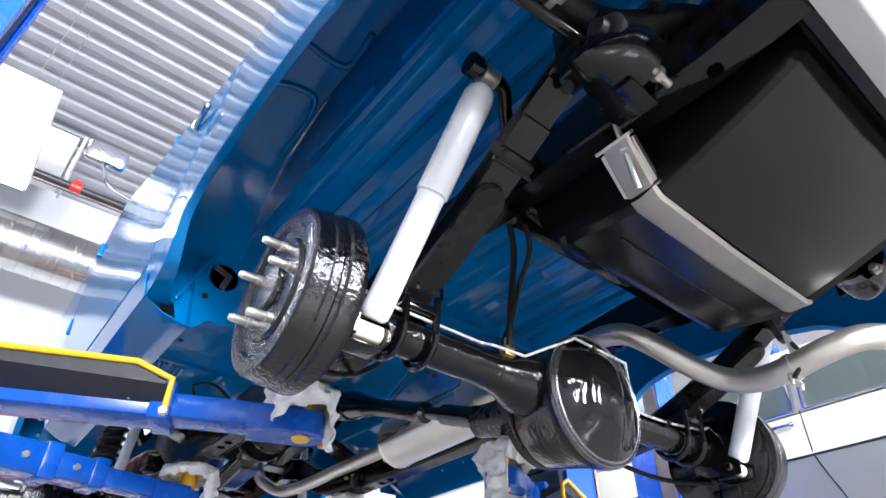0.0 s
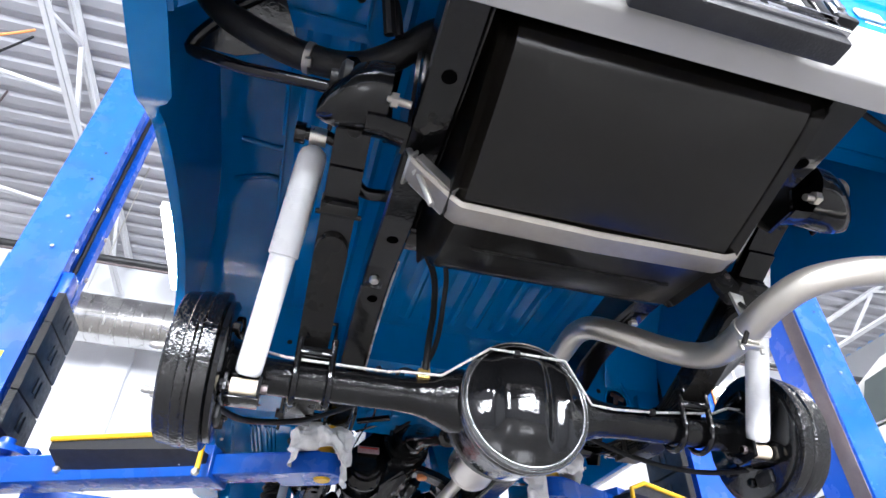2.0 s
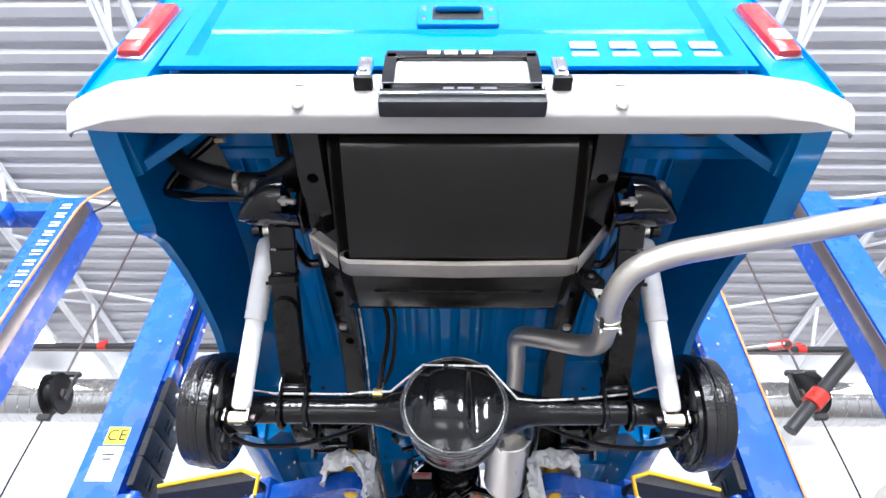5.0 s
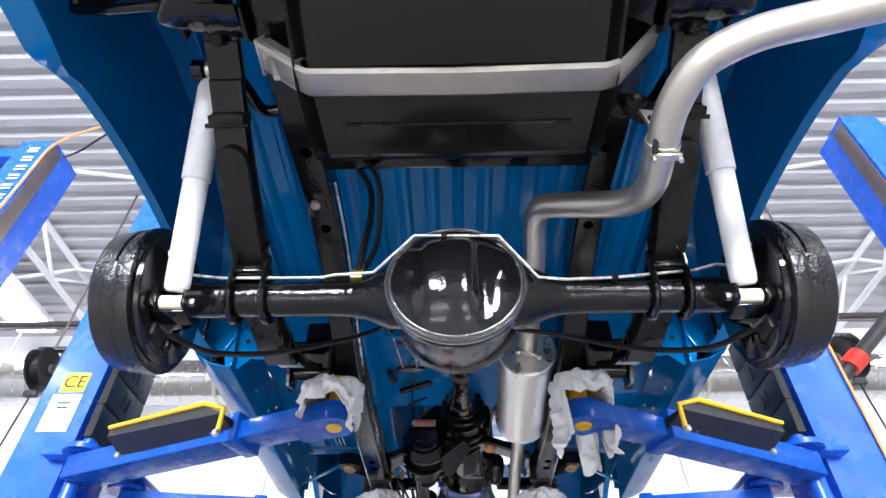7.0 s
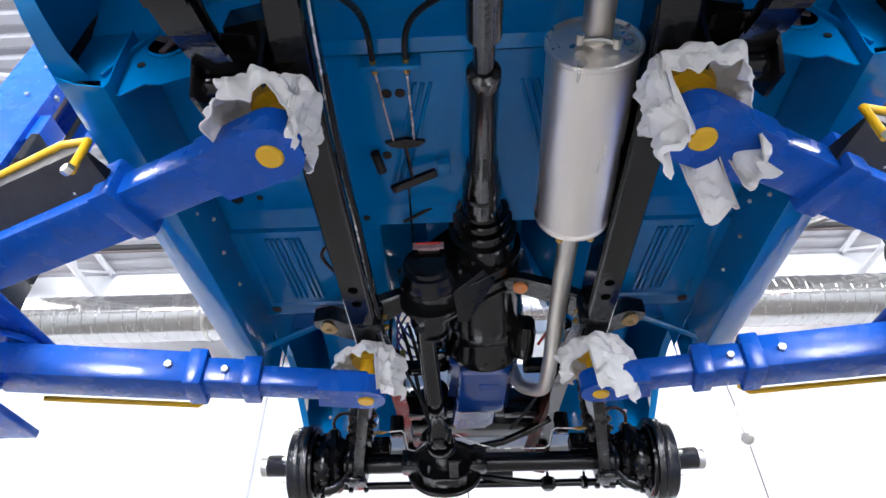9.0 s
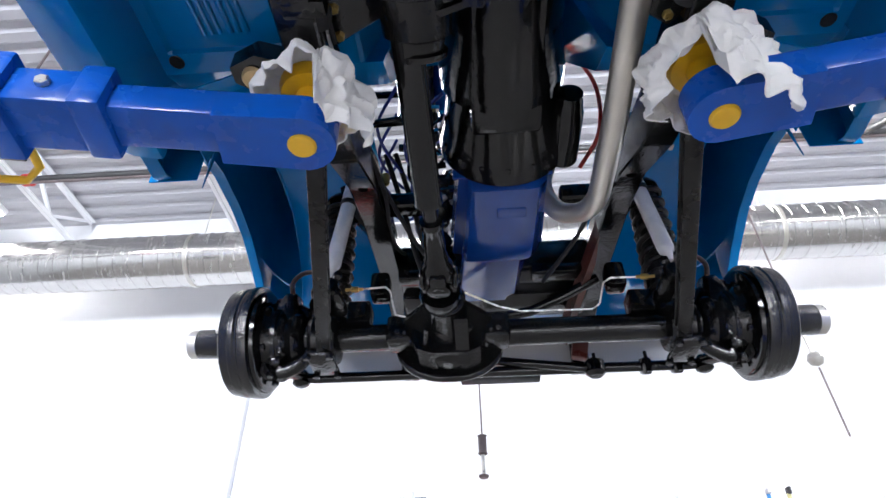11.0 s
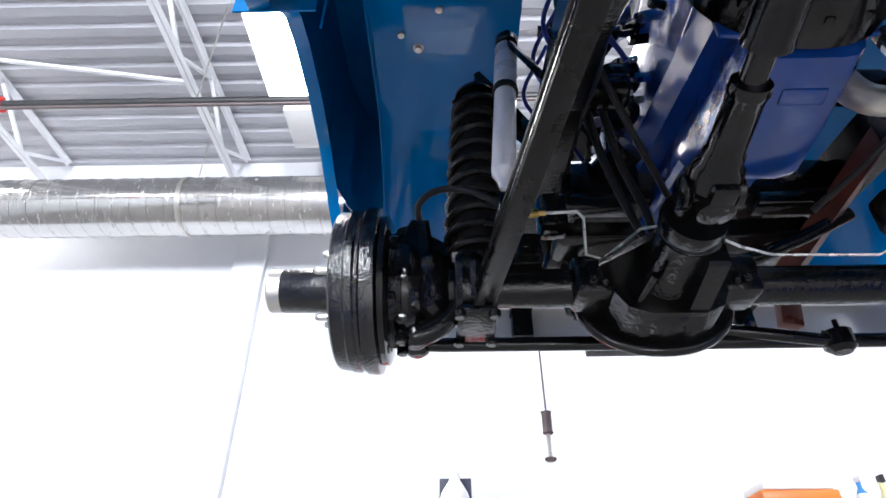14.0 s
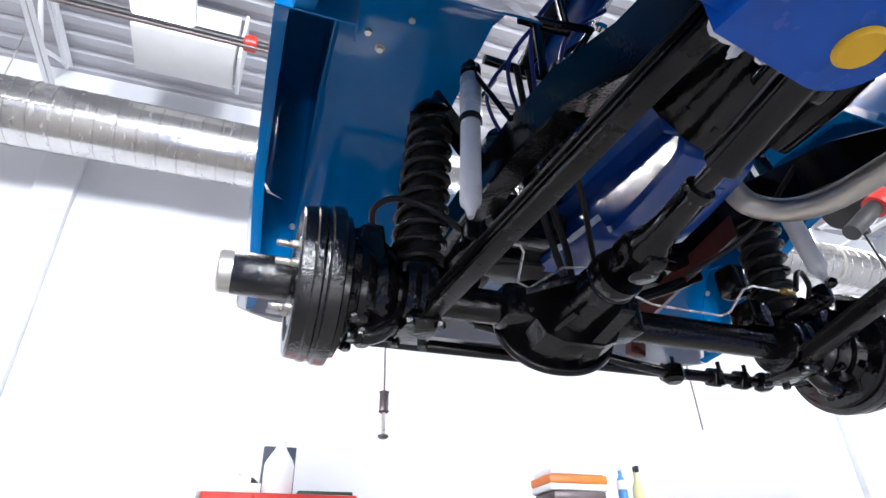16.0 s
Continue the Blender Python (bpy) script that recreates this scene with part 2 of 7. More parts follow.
        edge = [j for j in range(nc)] + [i * nc + nc - 1 for i in range(1, nr)] + [(nr - 1) * nc + j for j in range(nc - 2, -1, -1)] + [i * nc for i in range(nr - 2, 0, -1)]
        for k in range(len(edge)):
            a, b = edge[k], edge[(k + 1) % len(edge)]
            faces.append((a, b, b + N, a + N))
        return self.add(verts, faces)

    def loft(self, rings):
        """A closed tube through rings of equal count, capped at both ends."""
        n = len(rings[0])
        verts = [q for r in rings for q in r]
        faces = [(i * n + k, i * n + (k + 1) % n, (i + 1) * n + (k + 1) % n, (i + 1) * n + k) for i in range(len(rings) - 1) for k in range(n)]
        faces += [tuple(range(n - 1, -1, -1)), tuple((len(rings) - 1) * n + k for k in range(n))]
        return self.add(verts, faces)

    def mirror(self):
        k = Kit()
        k.v = [Vector((-p.x, p.y, p.z)) for p in self.v]
        k.f = [tuple(reversed(q)) for q in self.f]
        return k


BASE = {}


def thing(name, at, label, category, group="", kind=""):
    """A top-level thing: an empty at its base, whose parts follow."""
    ob = new(name)
    ob.empty_display_size = 0.05
    ob.location = at
    BASE[ob.name] = Vector(at)
    return tagged(ob, label, category, group, kind)


def mesh_of(name, kit, material, base, angle=40):
    me = bpy.data.meshes.new(name)
    me.from_pydata([p - base for p in kit.v], [], kit.f)
    bm = bmesh.new()
    bm.from_mesh(me)
    bmesh.ops.recalc_face_normals(bm, faces=bm.faces)
    bm.to_mesh(me)
    bm.free()
    for q in me.polygons:
        q.use_smooth = True
    me.set_sharp_from_angle(angle=radians(angle))
    me.materials.append(material)
    return me


def part(name, kit, material, parent, label="", angle=40):
    """One mesh under a thing or under a part; the kit is in world metres."""
    base = BASE[parent.name]
    ob = new(name, mesh_of(name, kit, material, base, angle))
    ob.parent = parent
    BASE[ob.name] = base
    return tagged(ob, label)


def solid(name, kit, material, label, category, group="", kind="", at=None, angle=40):
    """A top-level thing that is one mesh."""
    base = Vector(at) if at is not None else Vector((0, 0, 0))
    ob = new(name, mesh_of(name, kit, material, base, angle))
    ob.location = base
    BASE[ob.name] = base
    return tagged(ob, label, category, group, kind)


def lerp(table, q):
    """Linear look-up in rows of (key, value)."""
    if q <= table[0][0]:
        return table[0][1]
    for (a, x), (b, y) in zip(table, table[1:]):
        if q <= b:
            return x + (y - x) * (q - a) / (b - a)
    return table[-1][1]


def steps(a, b, n):
    return [a + (b - a) * i / n for i in range(n + 1)]


def bolt_head(kit, at, axis, r=0.009, h=0.008):
    return kit.lathe(at, axis, [(0, r), (h * 0.8, r), (h, r * 0.8)], 6)

# ---- the workshop ----
X0, X1, Y0, Y1, TOP = -9.0, 9.0, -9.0, 6.9, 6.7
solid("floor", Kit().box((0, (Y0 + Y1) / 2, -0.1), (X1 - X0 + 0.6, Y1 - Y0 + 0.6, 0.2)), FLOOR, "pale grey glossy epoxy workshop floor", "floor", kind="structure")
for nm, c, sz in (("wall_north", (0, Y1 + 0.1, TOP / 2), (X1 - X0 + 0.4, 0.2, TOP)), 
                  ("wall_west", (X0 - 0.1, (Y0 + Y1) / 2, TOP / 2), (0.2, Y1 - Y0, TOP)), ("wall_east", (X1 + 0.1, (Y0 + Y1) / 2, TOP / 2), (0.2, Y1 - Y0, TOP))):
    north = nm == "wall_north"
    solid(nm, Kit().box(c, sz), WALL if north else SIDE_WALL, "smooth white painted workshop wall" if north else "plain unseen workshop wall, greyed to cut reflections", "wall", kind="structure")
south = Kit()
cuts = sorted((c - w / 2, c + w / 2) for c, w in DOORS)
xa = X0 - 0.2
for c0, c1 in cuts + [(X1 + 0.2, X1 + 0.2)]:
    south.box(((xa + c0) / 2, Y0 - 0.1, TOP / 2), (c0 - xa, 0.2, TOP))
    if c1 > c0:
        south.box(((c0 + c1) / 2, Y0 - 0.1, (DOOR_TOP + TOP) / 2), (c1 - c0, 0.2, TOP - DOOR_TOP)).box(((c0 + c1) / 2, Y0 - 0.1, DOOR_SILL / 2), (c1 - c0, 0.2, DOOR_SILL))
    xa = c1
solid("wall_south", south, WALL, "white painted workshop wall with two high windows", "wall", kind="structure")
for x in (-7.2, -2.75, 6.8):
    solid("trim", Kit().box((x, Y1 - 0.05, TOP / 2 - 0.4), (0.34, 0.1, TOP - 0.9), bev=0.01), WALL, "white boxed wall column", "column", kind="structure")

# corrugated roof deck, ribs across the room
k = Kit()
PITCH = 0.24
prof = []
y = Y0
while y < Y1:
    prof += [(y, 0.0), (y + 0.1, 0.0), (y + 0.14, 0.036), (y + 0.2, 0.036)]
    y += PITCH
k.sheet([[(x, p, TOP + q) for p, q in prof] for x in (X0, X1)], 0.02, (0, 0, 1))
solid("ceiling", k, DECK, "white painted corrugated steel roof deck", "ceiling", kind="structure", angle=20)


def joist(x, y0, y1, zb, depth=0.48):
    t = thing("roof_joist", (x, (y0 + y1) / 2, zb), "white painted open-web steel roof joist", "joist", "roof joists")
    for z, nm in ((zb, "bottom_chord"), (zb + depth, "top_chord")):
        c = Kit()
        for dx in (-0.028, 0.028):
            c.box((x + dx, (y0 + y1) / 2, z), (0.045, y1 - y0, 0.012)).box((x + dx * 0.3, (y0 + y1) / 2, z + (0.025 if z == zb else -0.025)), (0.008, y1 - y0, 0.05))
        part(nm, c, JOIST, t)
    n = max(2, int((y1 - y0) / 0.62))
    ys = steps(y0 + 0.05, y1 - 0.05, n)
    for i, (a, b) in enumerate(zip(ys, ys[1:])):
        za, zc = (zb + 0.02, zb + depth - 0.02) if i % 2 else (zb + depth - 0.02, zb + 0.02)
        part("web", Kit().bar((x, a, za), (x, b, zc), 0.04, 0.035, 0.002), JOIST, t)
    return t


for x in (-7.6, -5.3, -3.05, 3.1, 5.4, 7.7):
    joist(x, -2.0, Y1 - 0.1, TOP - 0.52)
# bridging angles between the joists
for y, x0, x1 in ((3.3, -7.6, -3.05), (3.3, 3.1, 7.7), (5.2, -7.6, -3.05), (5.2, 3.1, 7.7)):
    b = thing("bridging_brace", ((x0 + x1) / 2, y, TOP - 0.5), "white painted diagonal bridging angle between joists", "brace", "bridging braces")
    part("angle", Kit().bar((x0, y, TOP - 0.5), ((x0 + x1) / 2, y, TOP - 0.06), 0.035, 0.035, 0.002), JOIST, b)
    part("angle", Kit().bar((x1, y, TOP - 0.5), ((x0 + x1) / 2, y, TOP - 0.06), 0.035, 0.035, 0.002), JOIST, b)

# spiral duct along the front wall
d = thing("spiral_duct", (0, 6.1, 5.0), "shiny galvanised round spiral air duct below the roof", "duct")
part("duct_wall", Kit().lathe((X0, 6.1, 5.36), (1, 0, 0), [(0, 0.3), (X1 - X0, 0.3)], 48), DUCT, d)
kk = Kit()
x = X0 + 0.05
while x < X1:
    kk.lathe((x, 6.1, 5.36), (1, 0, 0), [(0, 0.299), (0.004, 0.306), (0.012, 0.306), (0.016, 0.299)], 40)
    x += 0.17
tagged(part("seams", kk, DUCT, d), kind="stuff")
for x in (-6.4, -3.2, 0.0, 3.2, 6.4):
    part("hanger_rod", Kit().cyl((x, 6.1, 5.66), (x, 6.1, TOP), 0.006, 8), ZINC, d)
    part("hanger_band", Kit().lathe((x - 0.02, 6.1, 5.36), (1, 0, 0), [(0, 0.309), (0.04, 0.309)], 40), ZINC, d)

# sprinkler pipes
p = thing("sprinkler_pipe", (0, 4.66, 5.3), "black steel sprinkler pipe with red grooved couplings", "pipe")
part("main", Kit().cyl((X0, 4.66, 5.3), (X1, 4.66, 5.3), 0.038), PIPE, p)
part("conduit", Kit().cyl((X0, 4.6, 5.2), (X1, 4.6, 5.2), 0.014, 10), GREY, p)
for x in (-4.24, -1.1, 2.6, 4.25):
    part("coupling", Kit().lathe((x - 0.05, 4.66, 5.3), (1, 0, 0), [(0, 0.05), (0.01, 0.06), (0.09, 0.06), (0.1, 0.05)], 20).box((x, 4.66, 5.375), (0.06, 0.03, 0.03), bev=0.005), RED, p, "red coupling")
for x in (-6.0, -2.6, 2.0, 5.6):
    part("hanger_rod", Kit().cyl((x, 4.66, 5.33), (x, 4.66, TOP), 0.006, 8), ZINC, p)
q = thing("sprinkler_branch", (4.3, 3.3, 4.3), "thick black sprinkler branch pipe with red couplings", "pipe")
part("branch", Kit().cyl((3.05, 3.6, 3.72), (4.5, 3.2, 5.0), 0.06), PIPE, q)
part("riser", Kit().cyl((3.3, 3.45, 4.55), (3.45, 4.66, 5.3), 0.03), PIPE, q)
part("coupling", Kit().cyl((3.3, 3.53, 3.94), (3.42, 3.5, 4.04), 0.085), RED, q, "red coupling")
part("coupling", Kit().cyl((3.32, 3.5, 4.58), (3.36, 3.8, 4.76), 0.05), RED, q, "red coupling")


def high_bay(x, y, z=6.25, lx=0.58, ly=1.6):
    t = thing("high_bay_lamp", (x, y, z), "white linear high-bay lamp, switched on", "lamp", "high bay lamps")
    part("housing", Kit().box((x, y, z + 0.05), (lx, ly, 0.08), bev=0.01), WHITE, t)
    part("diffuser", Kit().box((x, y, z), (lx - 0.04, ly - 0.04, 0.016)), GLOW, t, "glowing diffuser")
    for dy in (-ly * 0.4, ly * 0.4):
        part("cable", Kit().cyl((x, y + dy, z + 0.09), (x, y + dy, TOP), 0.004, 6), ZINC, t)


high_bay(-1.57, 3.51, 4.69, 0.37, 1.18)
# nine more lamps, unseen, added on a grid to light the hall
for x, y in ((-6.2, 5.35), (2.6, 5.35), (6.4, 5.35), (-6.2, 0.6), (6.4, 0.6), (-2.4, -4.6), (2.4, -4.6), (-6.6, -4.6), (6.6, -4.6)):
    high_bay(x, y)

# white ceiling unit
u = thing("ceiling_unit", (-2.1, 5.9, 6.05), "flat white metal box hung under the roof", "heater")
part("casing", Kit().box((-1.75, 5.75, 6.32), (0.9, 0.55, 0.45), bev=0.01), WHITE, u)
part("bracket", Kit().box((-1.25, 5.75, 6.32), (0.03, 0.5, 0.6), bev=0.004), JOIST, u)

# ---- two-post lifts ----
def lift_post(t, s, xi, yb, depth=0.27, width=0.21, top=4.14, seam=2.9):
    """A C-shaped post with its open side towards +s (1: to the east). xi: the inner edge's x; yb: the rear face's y."""
    xo = xi - s * width

    def profile(ins):
        a, b, y0, y1, w = xo + s * ins, xi - s * ins, yb + ins, yb + depth - ins, 0.012
        return [(a, y0), (b, y0), (b, y0 + 0.055), (b - s * w, y0 + 0.055), (b - s * w, y0 + w), (a + s * w, y0 + w), (a + s * w, y1 - w), (b - s * w, y1 - w), (b - s * w, y1 - 0.055), (b, y1 - 0.055), (b, y1), (a, y1)]

    col = part("column", Kit().prism([(x, y, 0.0) for x, y in profile(0)], (0, 0, seam - 0.002)), LIFT, t, angle=30)
    ext = part("extension", Kit().prism([(x, y, seam) for x, y in profile(0.004)], (0, 0, top - seam)), LIFT, t, angle=30)
    part("base_plate", Kit().box(((xi + xo) / 2, yb + depth / 2, 0.01), (0.5, 0.5, 0.02), bev=0.004), LIFT, col)
    part("chain", Kit().cyl((xi - s * 0.05, yb + 0.1, 0.1), (xi - s * 0.05, yb + 0.1, top - 0.1), 0.012, 8), GREY, col)
    part("hydraulic_hose", Kit().tube([(xi - s * 0.03, yb + depth - 0.09, 0.1), (xi - s * 0.03, yb + depth - 0.09, top - 0.1)], 0.01, 8, 1), RUBBER, col)
    for yy in (yb + 0.03, yb + depth - 0.03):
        for z in (seam - 0.07, seam + 0.07, seam + 0.3):
            part("bolt", bolt_head(Kit(), (xi, yy, z), (s, 0, 0), 0.011), ZINC, ext)
    for z in (seam + 0.06, seam + 0.22):
        part("bolt", bolt_head(Kit(), (xi - s * 0.08, yb + 0.003, z), (0, -1, 0), 0.009), ZINC, ext)
    for z in (seam + 0.45, seam + 0.62):
        part("hole", Kit().lathe((xi - s * 0.07, yb + 0.004, z), (0, -1, 0), [(0, 0.008), (0.001, 0.008)], 12), RUBBER, ext)
    return col


def carriage(lift, s, xi, yb, depth=0.27):
    t = part("carriage", Kit().box((xi - s * 0.05, yb + depth / 2, 2.3), (0.1, depth - 0.11, 1.0), bev=0.006), LIFT, lift)
    for z in (1.915, 2.135):
        part("yoke_plate", Kit().box((xi + s * 0.075, yb + depth / 2 + 0.02, z), (0.27, depth + 0.16, 0.022), bev=0.004), LIFT, t)
    part("yoke_web", Kit().box((xi + s * 0.01, yb + depth / 2, 2.02), (0.05, depth - 0.08, 0.22), bev=0.004), LIFT, t)
    for i in range(4):
        z = 2.225 + i * 0.135
        g = Kit().box((xi + s * 0.03, yb + 0.15, z + 0.066), (0.03, 0.27, 0.128), bev=0.004)
        for j in range(26):
            g.box((xi + s * 0.03, yb + 0.018 - 0.004, z + 0.004 + j * 0.005), (0.026, 0.006, 0.0025))
        for dy in (-0.02, 0.02):
            g.box((xi + s * 0.047, yb + 0.15 + dy, z + 0.066), (0.006, 0.016, 0.06), bev=0.002)
        part("guard_block", g, PADRUB, t, "black ribbed rubber block")
    part("latch", Kit().box((xi + s * 0.02, yb + 0.06, 2.8), (0.04, 0.09, 0.12), bev=0.005), LIFT, t)
    return t


def arm(lift, pivot, tip, stages, side, tall, guard, zb=1.995):
    """A telescopic arm from the carriage pivot to the pad. stages: (fraction reached, width, height)."""
    a, b = Vector((*pivot, zb)), Vector((*tip, zb))
    d = (b - a).normalized()
    n = Vector((-d.y, d.x, 0))
    t, f0 = None, 0.0
    for i, (f1, w, h) in enumerate(stages):
        p0, p1 = a.lerp(b, f0), a.lerp(b, f1)
        up = Vector((0, 0, h / 2 + i * 0.006))
        kit = Kit().bar(p0 + up, p1 + up, w, h, 0.007)
        t = part("arm", kit, ARM, lift) if t is None else (part("stage", kit, ARM, t), t)[1]
        if i < len(stages) - 1:
            k = Kit().bar(p1 + up - d * 0.045, p1 + up + d * 0.004, w + 0.014, h + 0.014, 0.007)
            part("collar", k, ARM, t)
            part("bolt", bolt_head(Kit(), p1 + up - d * 0.09 - n * side * (w / 2), -n * side, 0.011, 0.01), ZINC, t)
        f0 = f1 - 0.02
    # rounded end plate with the pad's screw
    w, h = stages[-1][1], 0.055
    k = Kit()
    pts = [b + n * (w / 2 + 0.008) - d * 0.13, b + n * (w / 2 + 0.012)]
    pts += [b + (n * math.cos(q) + d * math.sin(q)) * (w / 2 + 0.012) for q in steps(0.15, math.pi - 0.15, 12)]
    pts += [b - n * (w / 2 + 0.012), b - n * (w / 2 + 0.008) - d * 0.13]
    k.prism([(p.x, p.y, zb - 0.002) for p in pts], (0, 0, h))
    part("end_plate", k, ARM, t)
    part("screw_end", Kit().lathe((b.x, b.y, zb - 0.008), (0, 0, 1), [(0, 0.02), (0.004, 0.023), (0.01, 0.023)], 24), YELLOW, t, "yellow screw end")
    part("screw", Kit().lathe((b.x, b.y, zb + h - 0.002), (0, 0, 1), [(0, 0.026), (tall, 0.026), (tall + 0.001, 0.05), (tall + 0.02, 0.056), (tall + 0.026, 0.056)], 28), YELLOW, t, "yellow pad screw")
    if guard:
        g0, g1 = a.lerp(b, guard[0]), a.lerp(b, guard[1])
        out = -n * side * guard[2]
        w0 = stages[0][1] / 2
        face = out * (w0 - 0.02)
        prof = [q + face for q in (g0 + Vector((0, 0, 0.02)), g1 + Vector((0, 0, 0.02)), g1 + Vector((0, 0, 0.055)), g1 - d * 0.07 + Vector((0, 0, 0.088)), g0 + Vector((0, 0, 0.088)))]
        outer = [q + out * 0.085 + Vector((0, 0, up)) for q, up in zip(prof, (0.045, 0.03, 0.0, 0.0, 0.0))]
        k = Kit().add(prof + outer, [(4, 3, 2, 1, 0), (5, 6, 7, 8, 9)] + [(i, (i + 1) % 5, 5 + (i + 1) % 5, 5 + i) for i in range(5)])
        part("foot_guard", k, PADRUB, t, "black moulded foot guard")
        oo = out * 0.088
        path = [prof[4] + oo, prof[3] + oo, prof[2] + oo + d * 0.012, prof[1] + oo + d * 0.012 - Vector((0, 0, 0.04))]
        path = [p + Vector((0, 0, 0.006)) for p in path]
        if guard[2] < 0:
            path = [g0 + out * (w0 + 0.09) + Vector((0, 0, 0.03)), g1 + out * (w0 + 0.09) + Vector((0, 0, 0.03)), g1 + d * 0.03 + out * (w0 + 0.06) + Vector((0, 0, 0.035)), g1 + d * 0.03 + out * w0 + Vector((0, 0, 0.04))]
        part("guard_rod", Kit().tube(path, 0.0075, 10, 1), YELLOW, t, "yellow bent guard rod")
        for p in (path[3], g0 + out * w0 + Vector((0, 0, 0.03))):
            part("bolt", bolt_head(Kit(), p, -n * side, 0.011, 0.012), ZINC, t)
    k = Kit().cyl(a - Vector((0, 0, 0.06)), a + Vector((0, 0, 0.15)), 0.022)
    part("pivot_pin", k, LIFT, t)
    part("gear", Kit().lathe(a + Vector((0, 0, 0.1)), (0, 0, 1), [(0, 0.07), (0.018, 0.07)], 28), LIFT, t)
    return t


LEFT_X, RIGHT_X, POST_Y = -1.42, 1.275, 1.14
lift = thing("two_post_lift", (-0.07, 1.27, 0), "blue two-post vehicle lift with telescopic arms, raised", "vehicle lift", "vehicle lifts")
lp = lift_post(lift, 1, LEFT_X, POST_Y)
rp = lift_post(lift, -1, RIGHT_X, POST_Y)
part("hose_line", Kit().tube([(RIGHT_X + 0.2, POST_Y - 0.008, 0.3), (RIGHT_X + 0.205, POST_Y - 0.008, 2.0), (RIGHT_X + 0.2, POST_Y - 0.008, 4.1)], 0.006, 8, 4), COPPER, rp, "orange air hose")
carriage(lift, 1, LEFT_X, POST_Y)
carriage(lift, -1, RIGHT_X, POST_Y)
REAR_STAGES = ((0.7, 0.108, 0.078), (1.0, 0.086, 0.058))
FRONT_STAGES = ((0.55, 0.118, 0.092), (0.7, 0.102, 0.076), (1.0, 0.082, 0.058))
arm(lift, (LEFT_X + 0.14, 1.02), (-0.345, 0.623), REAR_STAGES, 1, 0.05, (0.25, 0.69, 1))
arm(lift, (RIGHT_X - 0.14, 1.02), (0.339, 0.62), REAR_STAGES, -1, 0.05, (0.26, 0.71, 1))
arm(lift, (LEFT_X + 0.14, 1.36), (-0.321, 1.512), FRONT_STAGES, 1, 0.06, (0.06, 0.5, -1))
arm(lift, (RIGHT_X - 0.14, 1.36), (0.321, 1.502), FRONT_STAGES, -1, 0.06, (0.06, 0.5, -1))

# stickers on the west column
st = thing("safety_sticker", (LEFT_X - 0.1, POST_Y - 0.001, 2.42), "yellow conformity sticker on the blue column", "sticker")
part("sticker", Kit().box((LEFT_X - 0.1, POST_Y - 0.002, 2.445), (0.098, 0.003, 0.085)), mat("yellow_sticker_film", (0.85, 0.72, 0.02), 0.4, vary=0.04), st)


def lettering(text, at, size, material, parent, rx=90, ry=0, rz=0, name="lettering"):
    cu = bpy.data.curves.new(name, "FONT")
    cu.body, cu.size, cu.align_x, cu.align_y, cu.extrude = text, size, "CENTER", "CENTER", 0.0008
    tmp = bpy.data.objects.new(name, cu)
    scene.collection.objects.link(tmp)
    me = bpy.data.meshes.new_from_object(tmp.evaluated_get(bpy.context.evaluated_depsgraph_get()))
    bpy.data.objects.remove(tmp)
    me.transform(pose(*(Vector(at) - BASE[parent.name]), rx, ry, rz))
    me.materials.clear()
    me.materials.append(material)
    ob = new(name, me)
    ob.parent = parent
    BASE[ob.name] = BASE[parent.name]
    return ob


lettering("CE", (LEFT_X - 0.1, POST_Y - 0.0045, 2.445), 0.075, RUBBER, st)
sb = thing("notice_sticker", (LEFT_X - 0.105, POST_Y - 0.001, 2.3), "white notice sticker with dark bars on the blue column", "sticker")
part("sticker", Kit().box((LEFT_X - 0.105, POST_Y - 0.002, 2.315), (0.115, 0.003, 0.155)), WHITE, sb)
for i, w in enumerate((0.055, 0.04)):
    part("bar", Kit().box((LEFT_X - 0.105, POST_Y - 0.0045, 2.355 - i * 0.02), (w, 0.002, 0.007)), RUBBER, sb)

# neighbouring lifts
wl = thing("two_post_lift", (-4.1, 1.33, 0), "blue two-post lift of the next bay with white letter shapes", "vehicle lift", "vehicle lifts")
nl = lift_post(wl, -1, -2.62, 1.2)
nb = part("crossbeam", Kit().box((-4.1, 1.33, 4.1), (2.95, 0.16, 0.08), bev=0.005), LIFT, wl)
part("bracket", Kit().box((-2.95, 1.24, 4.02), (0.14, 0.12, 0.12), bev=0.006), LIFT, nb)
part("pulley", Kit().cyl((-2.95, 1.14, 4.0), (-2.95, 1.19, 4.0), 0.035), GREY, nb)
for i in range(9):
    z = 4.06 - i * 0.082
    part("letter_shape", Kit().box((-2.5, 1.1965, z), (0.062, 0.003, 0.013)).box((-2.5, 1.1965, z - 0.028), (0.062, 0.003, 0.013)), WHITE, nl, "white letter shape")
part("hose_line", Kit().tube([(-2.415, 1.19, 1.0), (-2.415, 1.19, 3.9), (-2.4, 1.2, 4.1), (-2.25, 1.35, 4.55)], 0.008, 8, 5), COPPER, nl, "orange air hose")
part("side_plate", Kit().box((-2.408, 1.25, 2.1), (0.006, 0.09, 4.0), bev=0.002), GREY, nl, "grey steel side plate")
part("cable_loop", Kit().tube([(-2.4, 1.3, 4.1), (-2.33, 1.3, 4.16), (-2.3, 1.33, 4.3), (-2.24, 1.36, 4.5)], 0.007, 8, 5), RUBBER, nl)
el = thing("two_post_lift", (4.0, 1.26, 0), "blue two-post lift of the bay beside, holding a car", "vehicle lift", "vehicle lifts")
